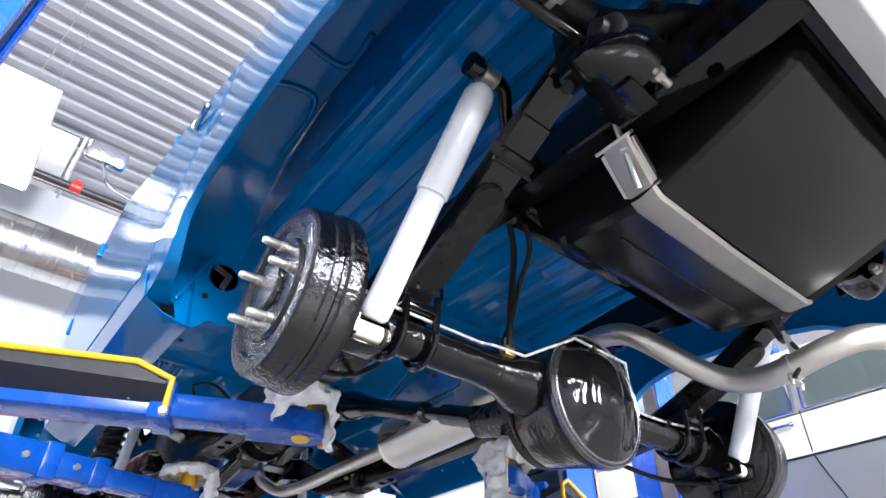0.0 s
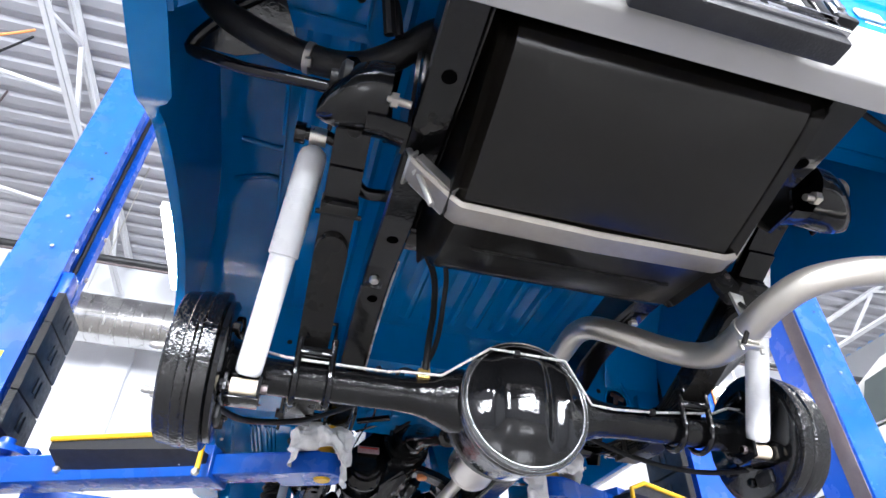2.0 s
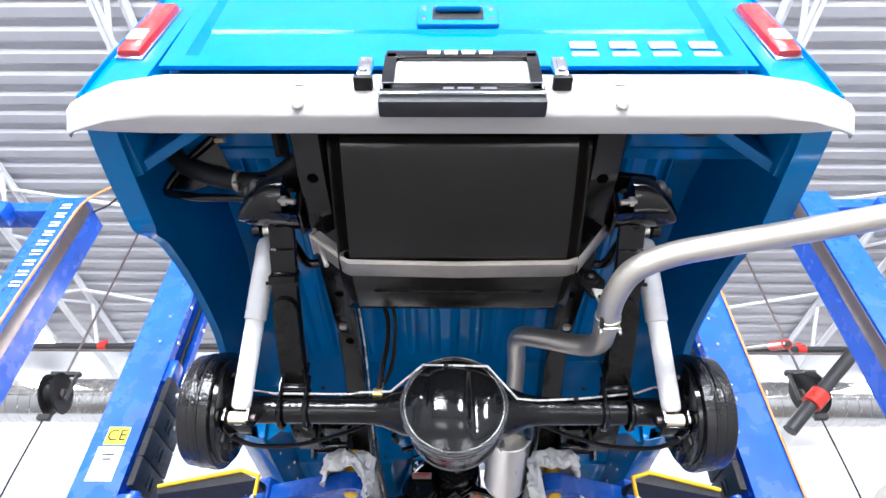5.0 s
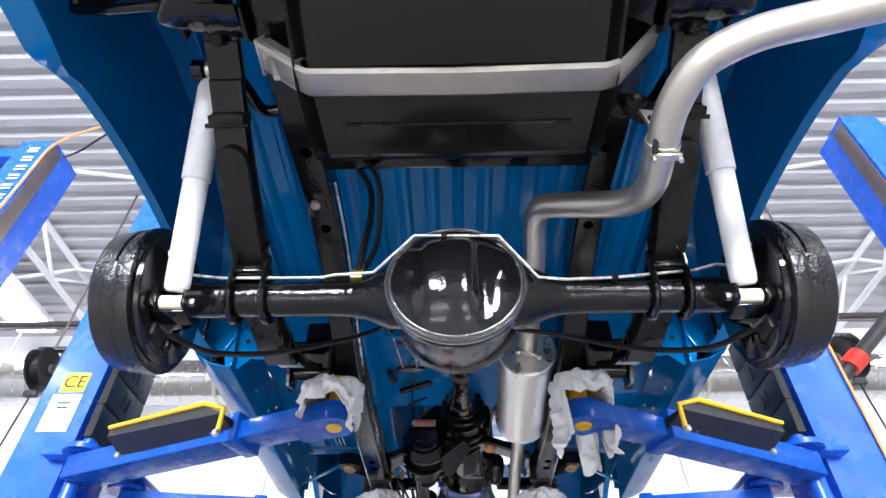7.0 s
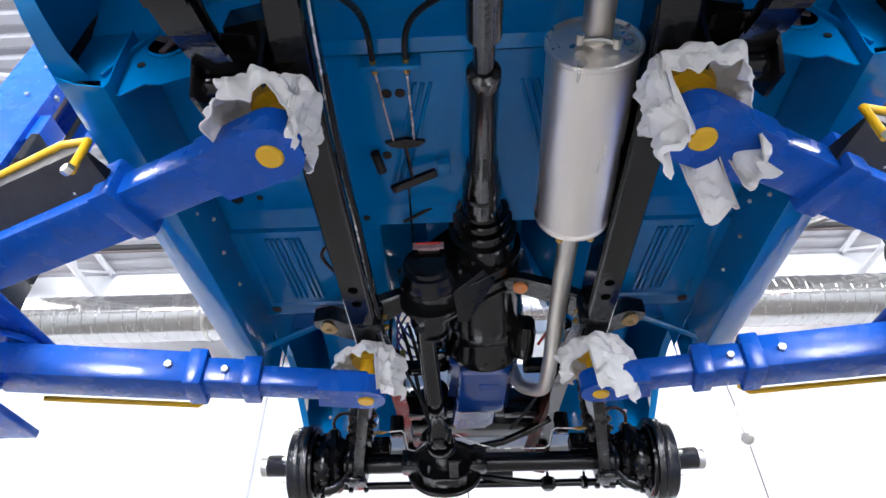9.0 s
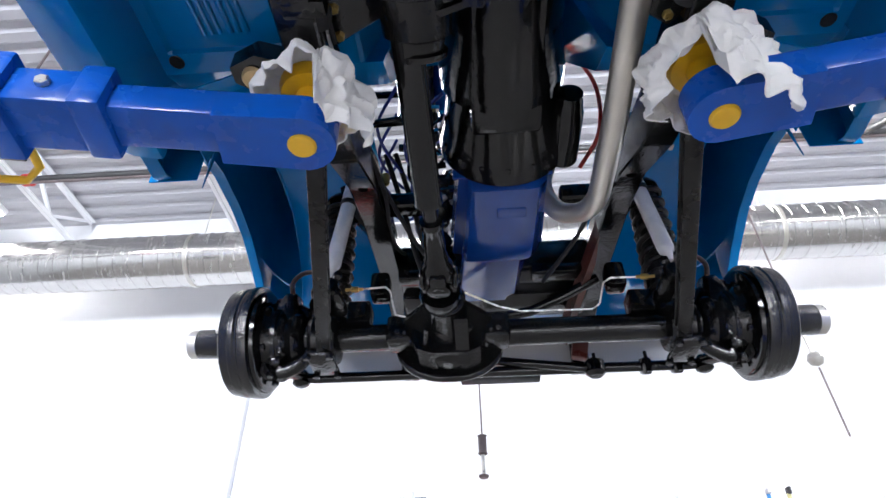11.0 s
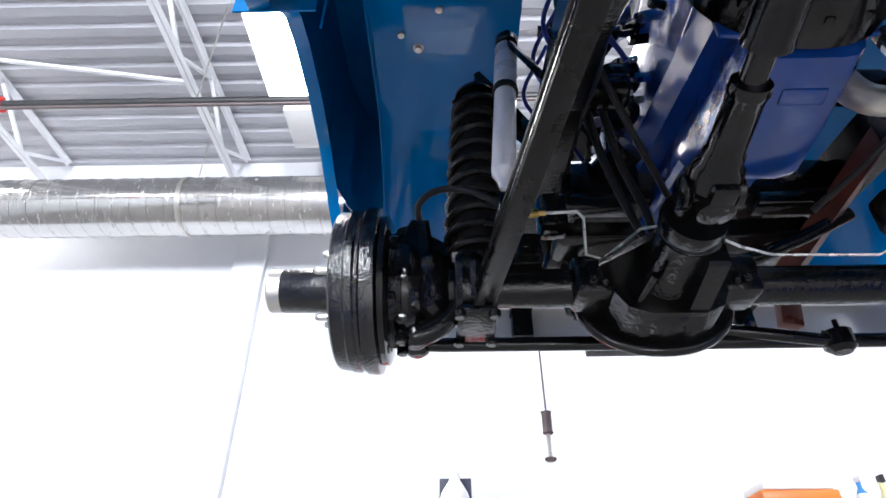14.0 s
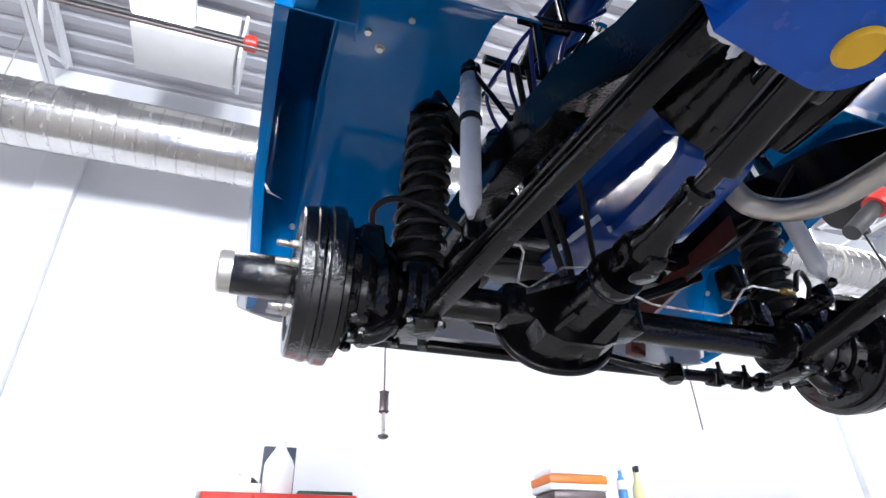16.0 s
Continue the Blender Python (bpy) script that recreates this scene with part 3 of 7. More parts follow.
nr = lift_post(el, 1, 2.42, 1.13)
part("side_plate", Kit().box((2.206, 1.19, 2.1), (0.006, 0.09, 4.0), bev=0.002), GREY, nr, "grey steel side plate")
nc = part("crossbeam", Kit().box((4.0, 1.26, 4.08), (3.1, 0.16, 0.08), bev=0.005), LIFT, el)
part("bracket", Kit().box((2.75, 1.17, 4.0), (0.12, 0.12, 0.12), bev=0.006), LIFT, nc)
part("arm", Kit().bar((2.5, 1.3, 2.12), (3.5, 0.9, 2.12), 0.11, 0.1, 0.007), ARM, el)


def reel(x, y, z):
    t = thing("hose_reel", (x, y, z - 0.25), "black hose reel hung from the roof with a hose", "hose reel", "hose reels")
    part("drum", Kit().lathe((x - 0.07, y, z), (1, 0, 0.2), [(0, 0.2), (0.01, 0.21), (0.02, 0.2), (0.025, 0.15), (0.115, 0.15), (0.12, 0.2), (0.13, 0.21), (0.14, 0.2)], 36), RUBBER, t)
    part("hub", Kit().cyl((x - 0.1, y, z), (x + 0.1, y, z + 0.02), 0.05), GREY, t)
    k = Kit().box((x, y, z + 0.24), (0.3, 0.06, 0.04), bev=0.005)
    for dx in (-0.12, 0.12):
        k.box((x + dx, y, z + 0.1), (0.02, 0.05, 0.3), bev=0.004)
    part("frame", k, PIPE, t)
    part("guide", Kit().box((x, y, z - 0.24), (0.12, 0.06, 0.06), bev=0.01), PIPE, t)
    part("hanger", Kit().cyl((x, y, z + 0.25), (x, y, TOP), 0.012, 8), GREY, t)
    s = -1 if x < 0 else 1
    part("hose", Kit().tube([(x, y, z - 0.26), (x - s * 0.05, y - 0.1, z - 0.9), (x - s * 0.12, y - 0.2, 1.2)], 0.008, 8, 6), RUBBER, t)


reel(-3.95, 3.9, 4.2)
reel(3.52, 3.8, 4.2)


def pendant(x, y, zt, zb, ball):
    t = thing("pull_cord", (x, y, zb), "grey pull cord hanging from the roof with a handle", "pull cord", "pull cords")
    part("cord", Kit().tube([(x + ball[0], y, TOP), (x, y, zt)], 0.005, 8, 1), GREY, t)
    part("grip", Kit().lathe((x, y, zt), (0, 0, -1), [(0, 0.018), (0.004, 0.028), (0.012, 0.024), (0.1, 0.024), (0.108, 0.028), (0.115, 0.02)], 20), GREY, t)
    part("rod", Kit().cyl((x, y, zt - 0.1), (x, y, zb + 0.02), 0.011), ZINC, t)
    part("tip", Kit().lathe((x, y, zb), (0, 0, 1), [(0, 0.02), (0.008, 0.028), (0.016, 0.028), (0.02, 0.012)], 20), GREY, t)


pendant(-0.058, 4.29, 2.555, 2.31, (-0.02,))
c2 = thing("pull_cord", (1.99, 4.29, 2.45), "grey pull chain with a round weight hanging from the roof", "pull cord", "pull cords")
part("cord", Kit().tube([(1.95, 4.29, TOP), (1.96, 4.29, 3.4), (1.99, 4.29, 3.0)], 0.006, 8, 1), GREY, c2)
part("ball", Kit().lathe((1.985, 4.29, 2.91), (0, 0, 1), [(0, 0.005), (0.015, 0.035), (0.045, 0.048), (0.08, 0.035), (0.095, 0.005)], 20), ZINC, c2)
part("links", Kit().tube([(1.975, 4.29, 3.2), (1.985, 4.29, 3.0)], 0.015, 6, 1), ZINC, c2)
part("cord", Kit().tube([(1.985, 4.29, 2.9), (1.99, 4.29, 2.48)], 0.006, 8, 1), GREY, c2)

# tool storage at the front wall
tc = thing("tool_cabinet", (-0.5, 4.85, 0), "red steel tool chest on a tall pale cabinet", "cabinet")
part("body", Kit().box((-0.5, 4.85, 1.86), (0.78, 0.5, 0.45), bev=0.01), RED, tc)
part("stand", Kit().box((-0.5, 4.85, 0.815), (0.78, 0.5, 1.63), bev=0.01), WHITE, tc, "pale lower cabinet")
for i in range(6):
    part("drawer", Kit().box((-0.5, 4.592, 0.25 + i * 0.3), (0.7, 0.02, 0.27), bev=0.006), RED if i == 5 else WHITE, tc)
    part("handle", Kit().box((-0.5, 4.575, 0.35 + i * 0.3), (0.5, 0.02, 0.02), bev=0.006), CHROME, tc)
jug = thing("fluid_jug", (-0.52, 4.7, 2.085), "white plastic bottle with sloping shoulders", "bottle")
part("jug_body", Kit().lathe((-0.52, 4.7, 2.085), (0, 0, 1), [(0, 0.072), (0.01, 0.078), (0.15, 0.078), (0.175, 0.07), (0.235, 0.032), (0.25, 0.026), (0.275, 0.026)], 24), WHITE, jug)
dc = thing("dark_carton", (-0.52, 4.82, 2.085), "dark blue-grey upright carton behind the bottle", "carton")
part("carton_body", Kit().box((-0.515, 4.82, 2.22), (0.175, 0.06, 0.27), bev=0.004), mat("dark_blue_grey_card", (0.05, 0.06, 0.09), 0.5, vary=0.15), dc)
bx = thing("paper_stack", (-0.8, 4.75, 2.085), "untidy cream paper and card stack", "papers")
part("card_stack", Kit().box((-0.76, 4.75, 2.11), (0.3, 0.24, 0.05), Matrix.Rotation(0.05, 4, "Z"), 0.004), IVORY, bx)
part("card_stack", Kit().box((-0.74, 4.76, 2.155), (0.19, 0.2, 0.036), Matrix.Rotation(-0.12, 4, "Z"), 0.004), IVORY, bx)
gl_ = thing("work_glove", (-0.65, 4.74, 2.135), "dark crumpled work glove on the papers", "glove")
part("glove_body", Kit().box((-0.65, 4.72, 2.14), (0.07, 0.1, 0.05), Matrix.Rotation(0.5, 4, "Y"), 0.02).box((-0.68, 4.72, 2.165), (0.09, 0.08, 0.022), Matrix.Rotation(0.2, 4, "Y"), 0.01), PADRUB, gl_)
tr_ = thing("flat_case", (-0.28, 4.75, 2.085), "flat dark green tool case", "case")
part("case_shell", Kit().box((-0.27, 4.75, 2.097), (0.29, 0.2, 0.024), bev=0.006), mat("dark_green_plastic", (0.02, 0.06, 0.045), 0.4, vary=0.1), tr_)
sh = thing("shelf_unit", (1.35, 4.85, 0), "grey steel storage shelf", "shelf")
for x in (1.0, 1.75):
    for y in (4.65, 5.05):
        part("post", Kit().box((x, y, 1.05), (0.04, 0.04, 2.1), bev=0.003), GREY, sh)
for z in (0.2, 0.8, 1.45, 2.09):
    part("shelf", Kit().box((1.375, 4.85, z), (0.8, 0.46, 0.03), bev=0.004), GREY, sh)
oc = thing("storage_case", (1.26, 4.75, 2.105), "orange and grey plastic storage case", "case")
part("case", Kit().box((1.26, 4.75, 2.13), (0.36, 0.25, 0.05), bev=0.01), GREY, oc, "dark grey lower half")
part("rim", Kit().box((1.26, 4.75, 2.177), (0.4, 0.255, 0.04), bev=0.01), WHITE, oc)
part("band", Kit().box((1.26, 4.75, 2.222), (0.405, 0.255, 0.05), bev=0.01), ORANGE, oc)
part("lid", Kit().box((1.26, 4.75, 2.27), (0.37, 0.25, 0.045), bev=0.015), WHITE, oc)
sp = thing("spray_bottle", (1.65, 4.75, 2.105), "blue and white spray bottle", "bottle")
part("bottle", Kit().lathe((1.65, 4.75, 2.105), (0, 0, 1), [(0, 0.03), (0.14, 0.03), (0.17, 0.012), (0.2, 0.012)], 18), mat("blue_plastic", (0.05, 0.25, 0.6), 0.35, vary=0.05), sp)
part("nozzle", Kit().box((1.65, 4.74, 2.32), (0.02, 0.06, 0.03), bev=0.004), WHITE, sp)
part("label", Kit().lathe((1.65, 4.75, 2.19), (0, 0, 1), [(0, 0.0305), (0.001, 0.0312), (0.055, 0.0312), (0.056, 0.0305)], 18), WHITE, sp, "white label band")
cb_ = thing("spray_bottle", (1.77, 4.75, 2.105), "pale yellow spray bottle with a dark trigger", "bottle")
part("bottle", Kit().lathe((1.77, 4.75, 2.105), (0, 0, 1), [(0, 0.036), (0.1, 0.036), (0.15, 0.014), (0.2, 0.013)], 18), mat("pale_yellow_plastic", (0.75, 0.68, 0.35), 0.4, vary=0.05), cb_)
part("nozzle", Kit().box((1.77, 4.74, 2.32), (0.018, 0.05, 0.04), bev=0.004), PADRUB, cb_)


# ---- rags on the pads ----
def rag(x, y, z, r, drop, seed, tails=(), out=-0.5):
    """A cotton rag laid over a pad, hanging in folds and tails."""
    rng = random.Random(seed)
    n, m = 120, 44
    ph = [rng.uniform(0, 6.28) for _ in range(8)]
    rows = []
    for i in range(m + 1):
        f = i / m
        row = []
        for j in range(n + 1):
            a = 2 * math.pi * (j % n) / n
            w = 0.8 + 0.12 * math.sin(2 * a + ph[0]) + 0.14 * math.sin(3 * a + ph[1]) + 0.06 * math.sin(7 * a + ph[2])
            extra = 0.0
            for q, h, half in tails:
                off = abs((a - q + math.pi) % (2 * math.pi) - math.pi)
                edge = min(1, max(0, (half - off) / 0.14))
                extra = max(extra, h * edge * edge * (3 - 2 * edge) * (1 + 0.05 * math.sin(9 * a + ph[6])))
            L = r + 0.008 + max(0.3 * drop, drop * w) + extra
            s = f * L
            hang = min(1, max(0, (s - r * 0.7) / 0.05))
            c0 = Vector((math.cos(a), math.sin(a), 0))
            fold = (0.009 * math.sin(4 * a + ph[3] + 9 * s) + 0.005 * math.sin(9 * a + ph[4] - 17 * s)) * hang
            if s < r:
                rad, dz = s, -0.022 * (s / r) ** 3
            else:
                rad, dz = r + out * (s - r) * math.exp(-(s - r) * 7), -0.022 - (s - r) * 0.97
            c = Vector((math.cos(a) * rad, math.sin(a) * rad, dz))
            ridge = 0.2 - abs(noise.noise(c * 24 + Vector((seed, 1, 0))))
            cr = 0.034 * ridge + 0.012 * noise.noise(c * 58 + Vector((0, seed, 0)))
            cz = 0.024 * (0.12 - abs(noise.noise(c * 22 + Vector((0, 0, seed))))) + 0.006 * noise.noise(c * 60)
            rad += fold + cr * (0.3 + 0.7 * hang)
            row.append((x + rad * math.cos(a), y + rad * math.sin(a), z + dz + cz))
        rows.append(row)
    k = Kit().sheet(rows, 0.002)
    return solid("shop_rag", k, CLOTH, "crumpled white cotton shop rag over a lift pad", "rag", "shop rags", at=(x, y, z), angle=28)


rag(-0.36, 0.612, 2.128, 0.086, 0.085, 3, ((-0.55, 0.06, 0.3), (0.4, 0.03, 0.5)), -0.2)
rag(0.345, 0.605, 2.128, 0.088, 0.06, 8, ((1.4, 0.18, 0.42), (0.5, 0.125, 0.45), (-2.85, 0.14, 0.55)), -0.1)
rag(-0.318, 1.51, 2.144, 0.092, 0.03, 5, ((-0.5, 0.1, 0.8), (2.4, 0.03, 0.6)), -0.1)
rag(0.322, 1.5, 2.144, 0.094, 0.06, 12, ((-1.1, 0.11, 0.85), (0.3, 0.06, 0.5), (2.9, 0.02, 0.6)), -0.1)

# ---- the truck on the lift ----
truck = thing("off_road_truck", (0, 1.07, 2.14), "turquoise-blue vintage off-road truck without wheels, raised on a lift", "truck")
AX, AZ = 0.07, 2.008          # rear axle
FX, FZ = 2.33, 2.113          # front axle
SKIN = ((2.2, 0.785), (2.26, 0.797), (2.35, 0.815), (2.5, 0.838), (2.7, 0.85), (2.95, 0.85), (3.2, 0.835))


SIDE = ((2.2, 0.785), (2.26, 0.797), (2.32, 0.805), (2.42, 0.806), (2.5, 0.803), (2.7, 0.79), (2.95, 0.768), (3.2, 0.745))


def skin_x(y, z):
    """The body side leans in at the tail and stands upright at the front fender."""
    f = min(1, max(0, (y - 0.62) / 1.04))
    return lerp(SIDE, z) * (1 - f) + lerp(SKIN, z) * f


def skin_panel(s, ys, low, top, rows=9, t=0.003):
    g = []
    for y in ys:
        z0 = lerp(low, y)
        g.append([(s * skin_x(y, z), y, z) for z in steps(z0, top, rows)])
    k = Kit().sheet(g, t, (-s, 0, 0))
    return k, g


def flange(k, g, s, widths):
    """A return lip along the lower edge of a skin."""
    rows = []
    for col in g:
        x, y, z = col[0]
        w = lerp(widths, y)
        rows.append([(x, y, z), (x - s * w * 0.5, y, z + 0.003), (x - s * w, y, z + 0.008)])
    k.sheet(rows, 0.003, (0, 0, 1))


QLOW = ((-0.71, 2.31), (-0.66, 2.29), (-0.6, 2.275), (-0.5, 2.262), (-0.36, 2.252), (-0.31, 2.292), (-0.24, 2.335), (-0.12, 2.36), (0.0, 2.374), (0.13, 2.38), (0.25, 2.376), (0.33, 2.36), (0.39, 2.33), (0.43, 2.29), (0.46, 2.25), (0.5, 2.235), (0.56, 2.222), (0.62, 2.216))
FLOW = ((1.84, 2.285), (1.87, 2.3), (1.92, 2.4), (1.99, 2.51), (2.07, 2.58), (2.15, 2.597), (2.3, 2.595), (2.42, 2.57), (2.55, 2.51), (2.66, 2.43), (2.74, 2.36), (2.8, 2.32), (2.92, 2.315))
for s in (-1, 1):
    k, g = skin_panel(s, [q for q, _ in QLOW][:1] + sorted(set([round(q, 3) for q in steps(-0.7, 0.62, 44)])), QLOW, 3.2)
    flange(k, g, s, ((-0.5, 0.058), (-0.36, 0.055), (-0.3, 0.02), (0.4, 0.02), (0.47, 0.03), (0.55, 0.04), (0.62, 0.06)))
    part("quarter_panel", k, PAINT, truck)
    # rear face beside the tailgate
    part("rear_pillar", Kit().prism([(s * 0.69, -0.705, 2.3), (s * 0.8, -0.7, 2.3), (s * 0.802, -0.7, 2.42), (s * 0.8, -0.7, 2.5), (s * 0.788, -0.7, 2.7), (s * 0.744, -0.7, 3.2), (s * 0.66, -0.705, 3.2)], (0, 0.05, 0)), PAINT, truck)
    tl = part("tail_light", Kit().box((s * 0.748, -0.712, 2.6), (0.06, 0.03, 0.25), Matrix.Rotation(-s * 0.05, 4, "Y"), 0.012), LENS, truck, "red tail light lens")
    part("reverse_lens", Kit().box((s * 0.752, -0.728, 2.545), (0.04, 0.008, 0.05), None, 0.004), mat("clear_lens", (0.75, 0.6, 0.58), 0.1, vary=0.05, coat=1), tl, "pale reversing lens")
    part("bezel", Kit().box((s * 0.748, -0.703, 2.6), (0.07, 0.016, 0.262), Matrix.Rotation(-s * 0.05, 4, "Y"), 0.008), CHROME, tl, "chrome bezel")
    # rocker: outer fold, lip, inner wall
    rows = []
    for y in steps(0.606, 1.69, 18):
        rows.append([(s * 0.803, y, 2.288), (s * 0.799, y, 2.27), (s * 0.788, y, 2.222), (s * 0.74, y, 2.195), (s * 0.69, y, 2.183), (s * 0.68, y, 2.182), (s * 0.678, y, 2.19), (s * 0.688, y, 2.28), (s * 0.694, y, 2.375)])
    rk = part("rocker_panel", Kit().sheet(rows, 0.003), PAINT, truck, angle=25)
    for y in (0.7, 0.86, 1.02, 1.1, 1.2, 1.34):
        part("clip", Kit().lathe((s * 0.684, y, 2.24 + 0.1 * ((y * 7) % 1)), (-s, 0, 0), [(0, 0.006), (0.006, 0.004)], 8), ZINC, rk)
    for y in (0.62, 1.5):
        part("drain_hole", Kit().lathe((s * 0.735, y, 2.2085), (0, 0, -1), [(0, 0.008), (0.002, 0.008)], 12), RUBBER, rk)
    # door above the rocker
    k, g = skin_panel(s, steps(0.632, 1.66, 12), ((0, 2.309), (2, 2.309)), 3.2)
    flange(k, g, s, ((0, 0.04), (2, 0.04)))
    dr = part("door", k, PAINT, truck)
    # black strips added behind the skins, for the shade in the door gaps
    part("door_gap_strip", Kit().box((s * 0.794, 1.146, 2.299), (0.012, 1.03, 0.03)), RUBBER, dr)
    part("door_gap_strip", Kit().sheet([[(s * (skin_x(0.626, z) - 0.006), 0.612, z), (s * (skin_x(0.626, z) - 0.006), 0.64, z)] for z in steps(2.3, 3.15, 8)], 0.002, (-s, 0, 0)), RUBBER, dr)
    part("hinge", Kit().cyl((s * 0.836, 1.655, 2.55), (s * 0.836, 1.655, 2.61), 0.012), PAINT, dr)
    part("hinge", Kit().cyl((s * 0.85, 1.655, 2.9), (s * 0.85, 1.655, 2.96), 0.012), PAINT, dr)
    part("door_handle", Kit().box((s * 0.79, 0.78, 3.0), (0.02, 0.13, 0.025), None, 0.008), CHROME, dr, "chrome handle")
    part("mirror_arm", Kit().tube([(s * 0.82, 1.5, 3.1), (s * 0.93, 1.5, 3.13), (s * 0.98, 1.5, 3.22)], 0.008, 8, 4), CHROME, dr, "chrome mirror arm")
    part("mirror_head", Kit().box((s * 0.98, 1.5, 3.27), (0.15, 0.04, 0.1), None, 0.014), CHROME, dr, "rectangular chrome mirror")
    # front fender skin
    k, g = skin_panel(s, sorted(set([q for q, _ in FLOW] + [round(q, 3) for q in steps(1.665, 2.93, 40)])), ((1.66, 2.3), *FLOW), 3.12)
    flange(k, g, s, ((1.8, 0.03), (2.9, 0.025)))
    fd = part("front_fender", k, PAINT, truck)
    part("hood_edge", Kit().sheet([[(s * 0.84, y, 3.12), (s * 0.8, y, 3.15), (s * 0.72, y, 3.155)] for y in steps(1.67, 2.93, 4)], 0.003), PAINT, fd)
    # wheelhouse over the front wheel
    prof = ((1.9, 2.3), (1.92, 2.5), (2.0, 2.66), (2.12, 2.735), (2.3, 2.745), (2.48, 2.735), (2.62, 2.66), (2.72, 2.55), (2.77, 2.46), (2.79, 2.4))
    rows = [[(s * xx, y, z) for xx in (0.712, 0.7, 0.62, 0.53, 0.46, 0.4, 0.36)] for y, z in prof]
    rows = [[(p[0], p[1], p[2] + (0.0 if 0 < i < 5 else (0.006 if i else 0.012))) for i, p in enumerate(r)] for r in rows]
    ap = part("inner_fender", Kit().sheet(rows[1:], 0.003), PAINT, truck)
    part("cavity_wall", Kit().sheet([[(s * 0.712, y, z), (s * 0.712, y, 3.1)] for y, z in prof], 0.003, (-s, 0, 0)), PAINT, ap)
    part("cavity_end", Kit().sheet([[(s * 0.712, 1.87, z), (s * 0.83, 1.87, z)] for z in steps(2.3, 3.1, 4)], 0.003, (0, 1, 0)), PAINT, ap)
    part("cavity_end", Kit().sheet([[(s * min(x, lerp(SKIN, z) - 0.005), y, z) for x, y in ((0.846, 2.5), (0.84, 2.62), (0.82, 2.71), (0.79, 2.77), (0.75, 2.8), (0.715, 2.805), (0.69, 2.805))] for z in steps(2.62, 3.1, 8)], 0.003, (0, 0.7, 0)), PAINT, ap, angle=80)
    part("cavity_end", Kit().sheet([[(s * min(x, lerp(SKIN, z) - 0.005), y, z) for x, y in ((0.83, 2.735 - 0.14 * (z - 2.32)), (0.8, 2.775), (0.75, 2.8), (0.715, 2.805), (0.69, 2.805))] for z in steps(2.32, 2.62, 6)], 0.003, (0, 0.7, 0)), PAINT, ap, angle=80)
    part("cavity_top", Kit().sheet([[(s * 0.70, y, 3.06), (s * 0.84, y, 3.06)] for y in (1.87, 2.92)], 0.003, (0, 0, 1)), PAINT, ap)
    for x, y in ((0.634, 2.224), (0.596, 2.265), (0.545, 2.16)):
        b = Kit().lathe((s * x, y, 2.742), (0, 0, -1), [(0, 0.013), (0.003, 0.013), (0.004, 0.009), (0.012, 0.008)], 10)
        part("fender_bolt", b, ZINC, ap, "zinc bolt")
    for y, z in ((2.76, 2.5), (2.79, 2.4)):
        part("clip", Kit().lathe((s * 0.72, y - 0.01, z), (0, -1, 0), [(0, 0.01), (0.01, 0.005)], 8), ZINC, ap)
    # rear wheelhouse
    wh = Kit()
    wh.sheet([[(s * 0.585, y, z) for z in (2.5, 2.62, 2.74)] for y in steps(-0.66, 0.64, 6)], 0.003, (-s, 0, 0))
    arch = ((-0.66, 2.5), (-0.5, 2.62), (-0.35, 2.7), (-0.1, 2.745), (0.25, 2.745), (0.48, 2.68), (0.58, 2.56), (0.63, 2.4))
    wh.sheet([[(s * 0.588, y, z), (s * 0.7, y, z + 0.003), (s * (lerp(SIDE, z) - 0.004), y, z)] for y, z in arch], 0.003, (0, 0, 1))
    wo = part("rear_wheelhouse", wh, PAINT, truck)
    for ya, yb in ((-0.42, -0.1), (0.0, 0.3)):
        part("seam_strip", Kit().sheet([[(s * 0.5865, y, 2.5 + 0.06 * (y + 0.42)), (s * 0.592, y, 2.505 + 0.06 * (y + 0.42)), (s * 0.592, y, 2.522 + 0.06 * (y + 0.42)), (s * 0.5865, y, 2.527 + 0.06 * (y + 0.42))] for y in steps(ya, yb, 8)], 0.002), PAINT, wo)
    for line in ([(0.6, 0.02, 2.741), (0.6, 0.142, 2.743), (0.725, 0.142, 2.744)], [(0.74, 0.295, 2.732), (0.62, 0.27, 2.738), (0.605, 0.29, 2.732), (0.605, 0.47, 2.68)]):
        part("pressed_bead", Kit().tube([(s * x, y, z) for x, y, z in line], 0.009, 10, 4), PAINT, wo)
    # corner gusset and sill behind the wheel
    part("gusset", Kit().prism([(s * 0.775, -0.47, 2.33), (s * 0.77, -0.5, 2.33), (s * 0.47, -0.66, 2.44), (s * 0.47, -0.625, 2.44)], (0, 0, 0.012)), PAINT, truck)
    part("gusset_web", Kit().prism([(s * 0.775, -0.5, 2.335), (s * 0.47, -0.655, 2.445), (s * 0.47, -0.655, 2.53), (s * 0.775, -0.5, 2.53)], (0, 0.004, 0)), PAINT, truck)
    part("rear_brace", Kit().prism([(s * 0.79, -0.69, 2.3), (s * 0.79, -0.69, 2.5), (s * 0.74, -0.69, 2.5), (s * 0.745, -0.69, 2.32)], (0, 0.2, 0)), PAINT, truck)
    # closing panel ahead of the rear wheel
    pts = [(s * 0.795, 2.25), (s * 0.72, 2.24), (s * 0.705, 2.2), (s * 0.665, 2.19), (s * 0.63, 2.225), (s * 0.6, 2.22), (s * 0.52, 2.255), (s * 0.43, 2.27), (s * 0.37, 2.31), (s * 0.37, 2.56), (s * 0.796, 2.56), (s * 0.8, 2.36)]
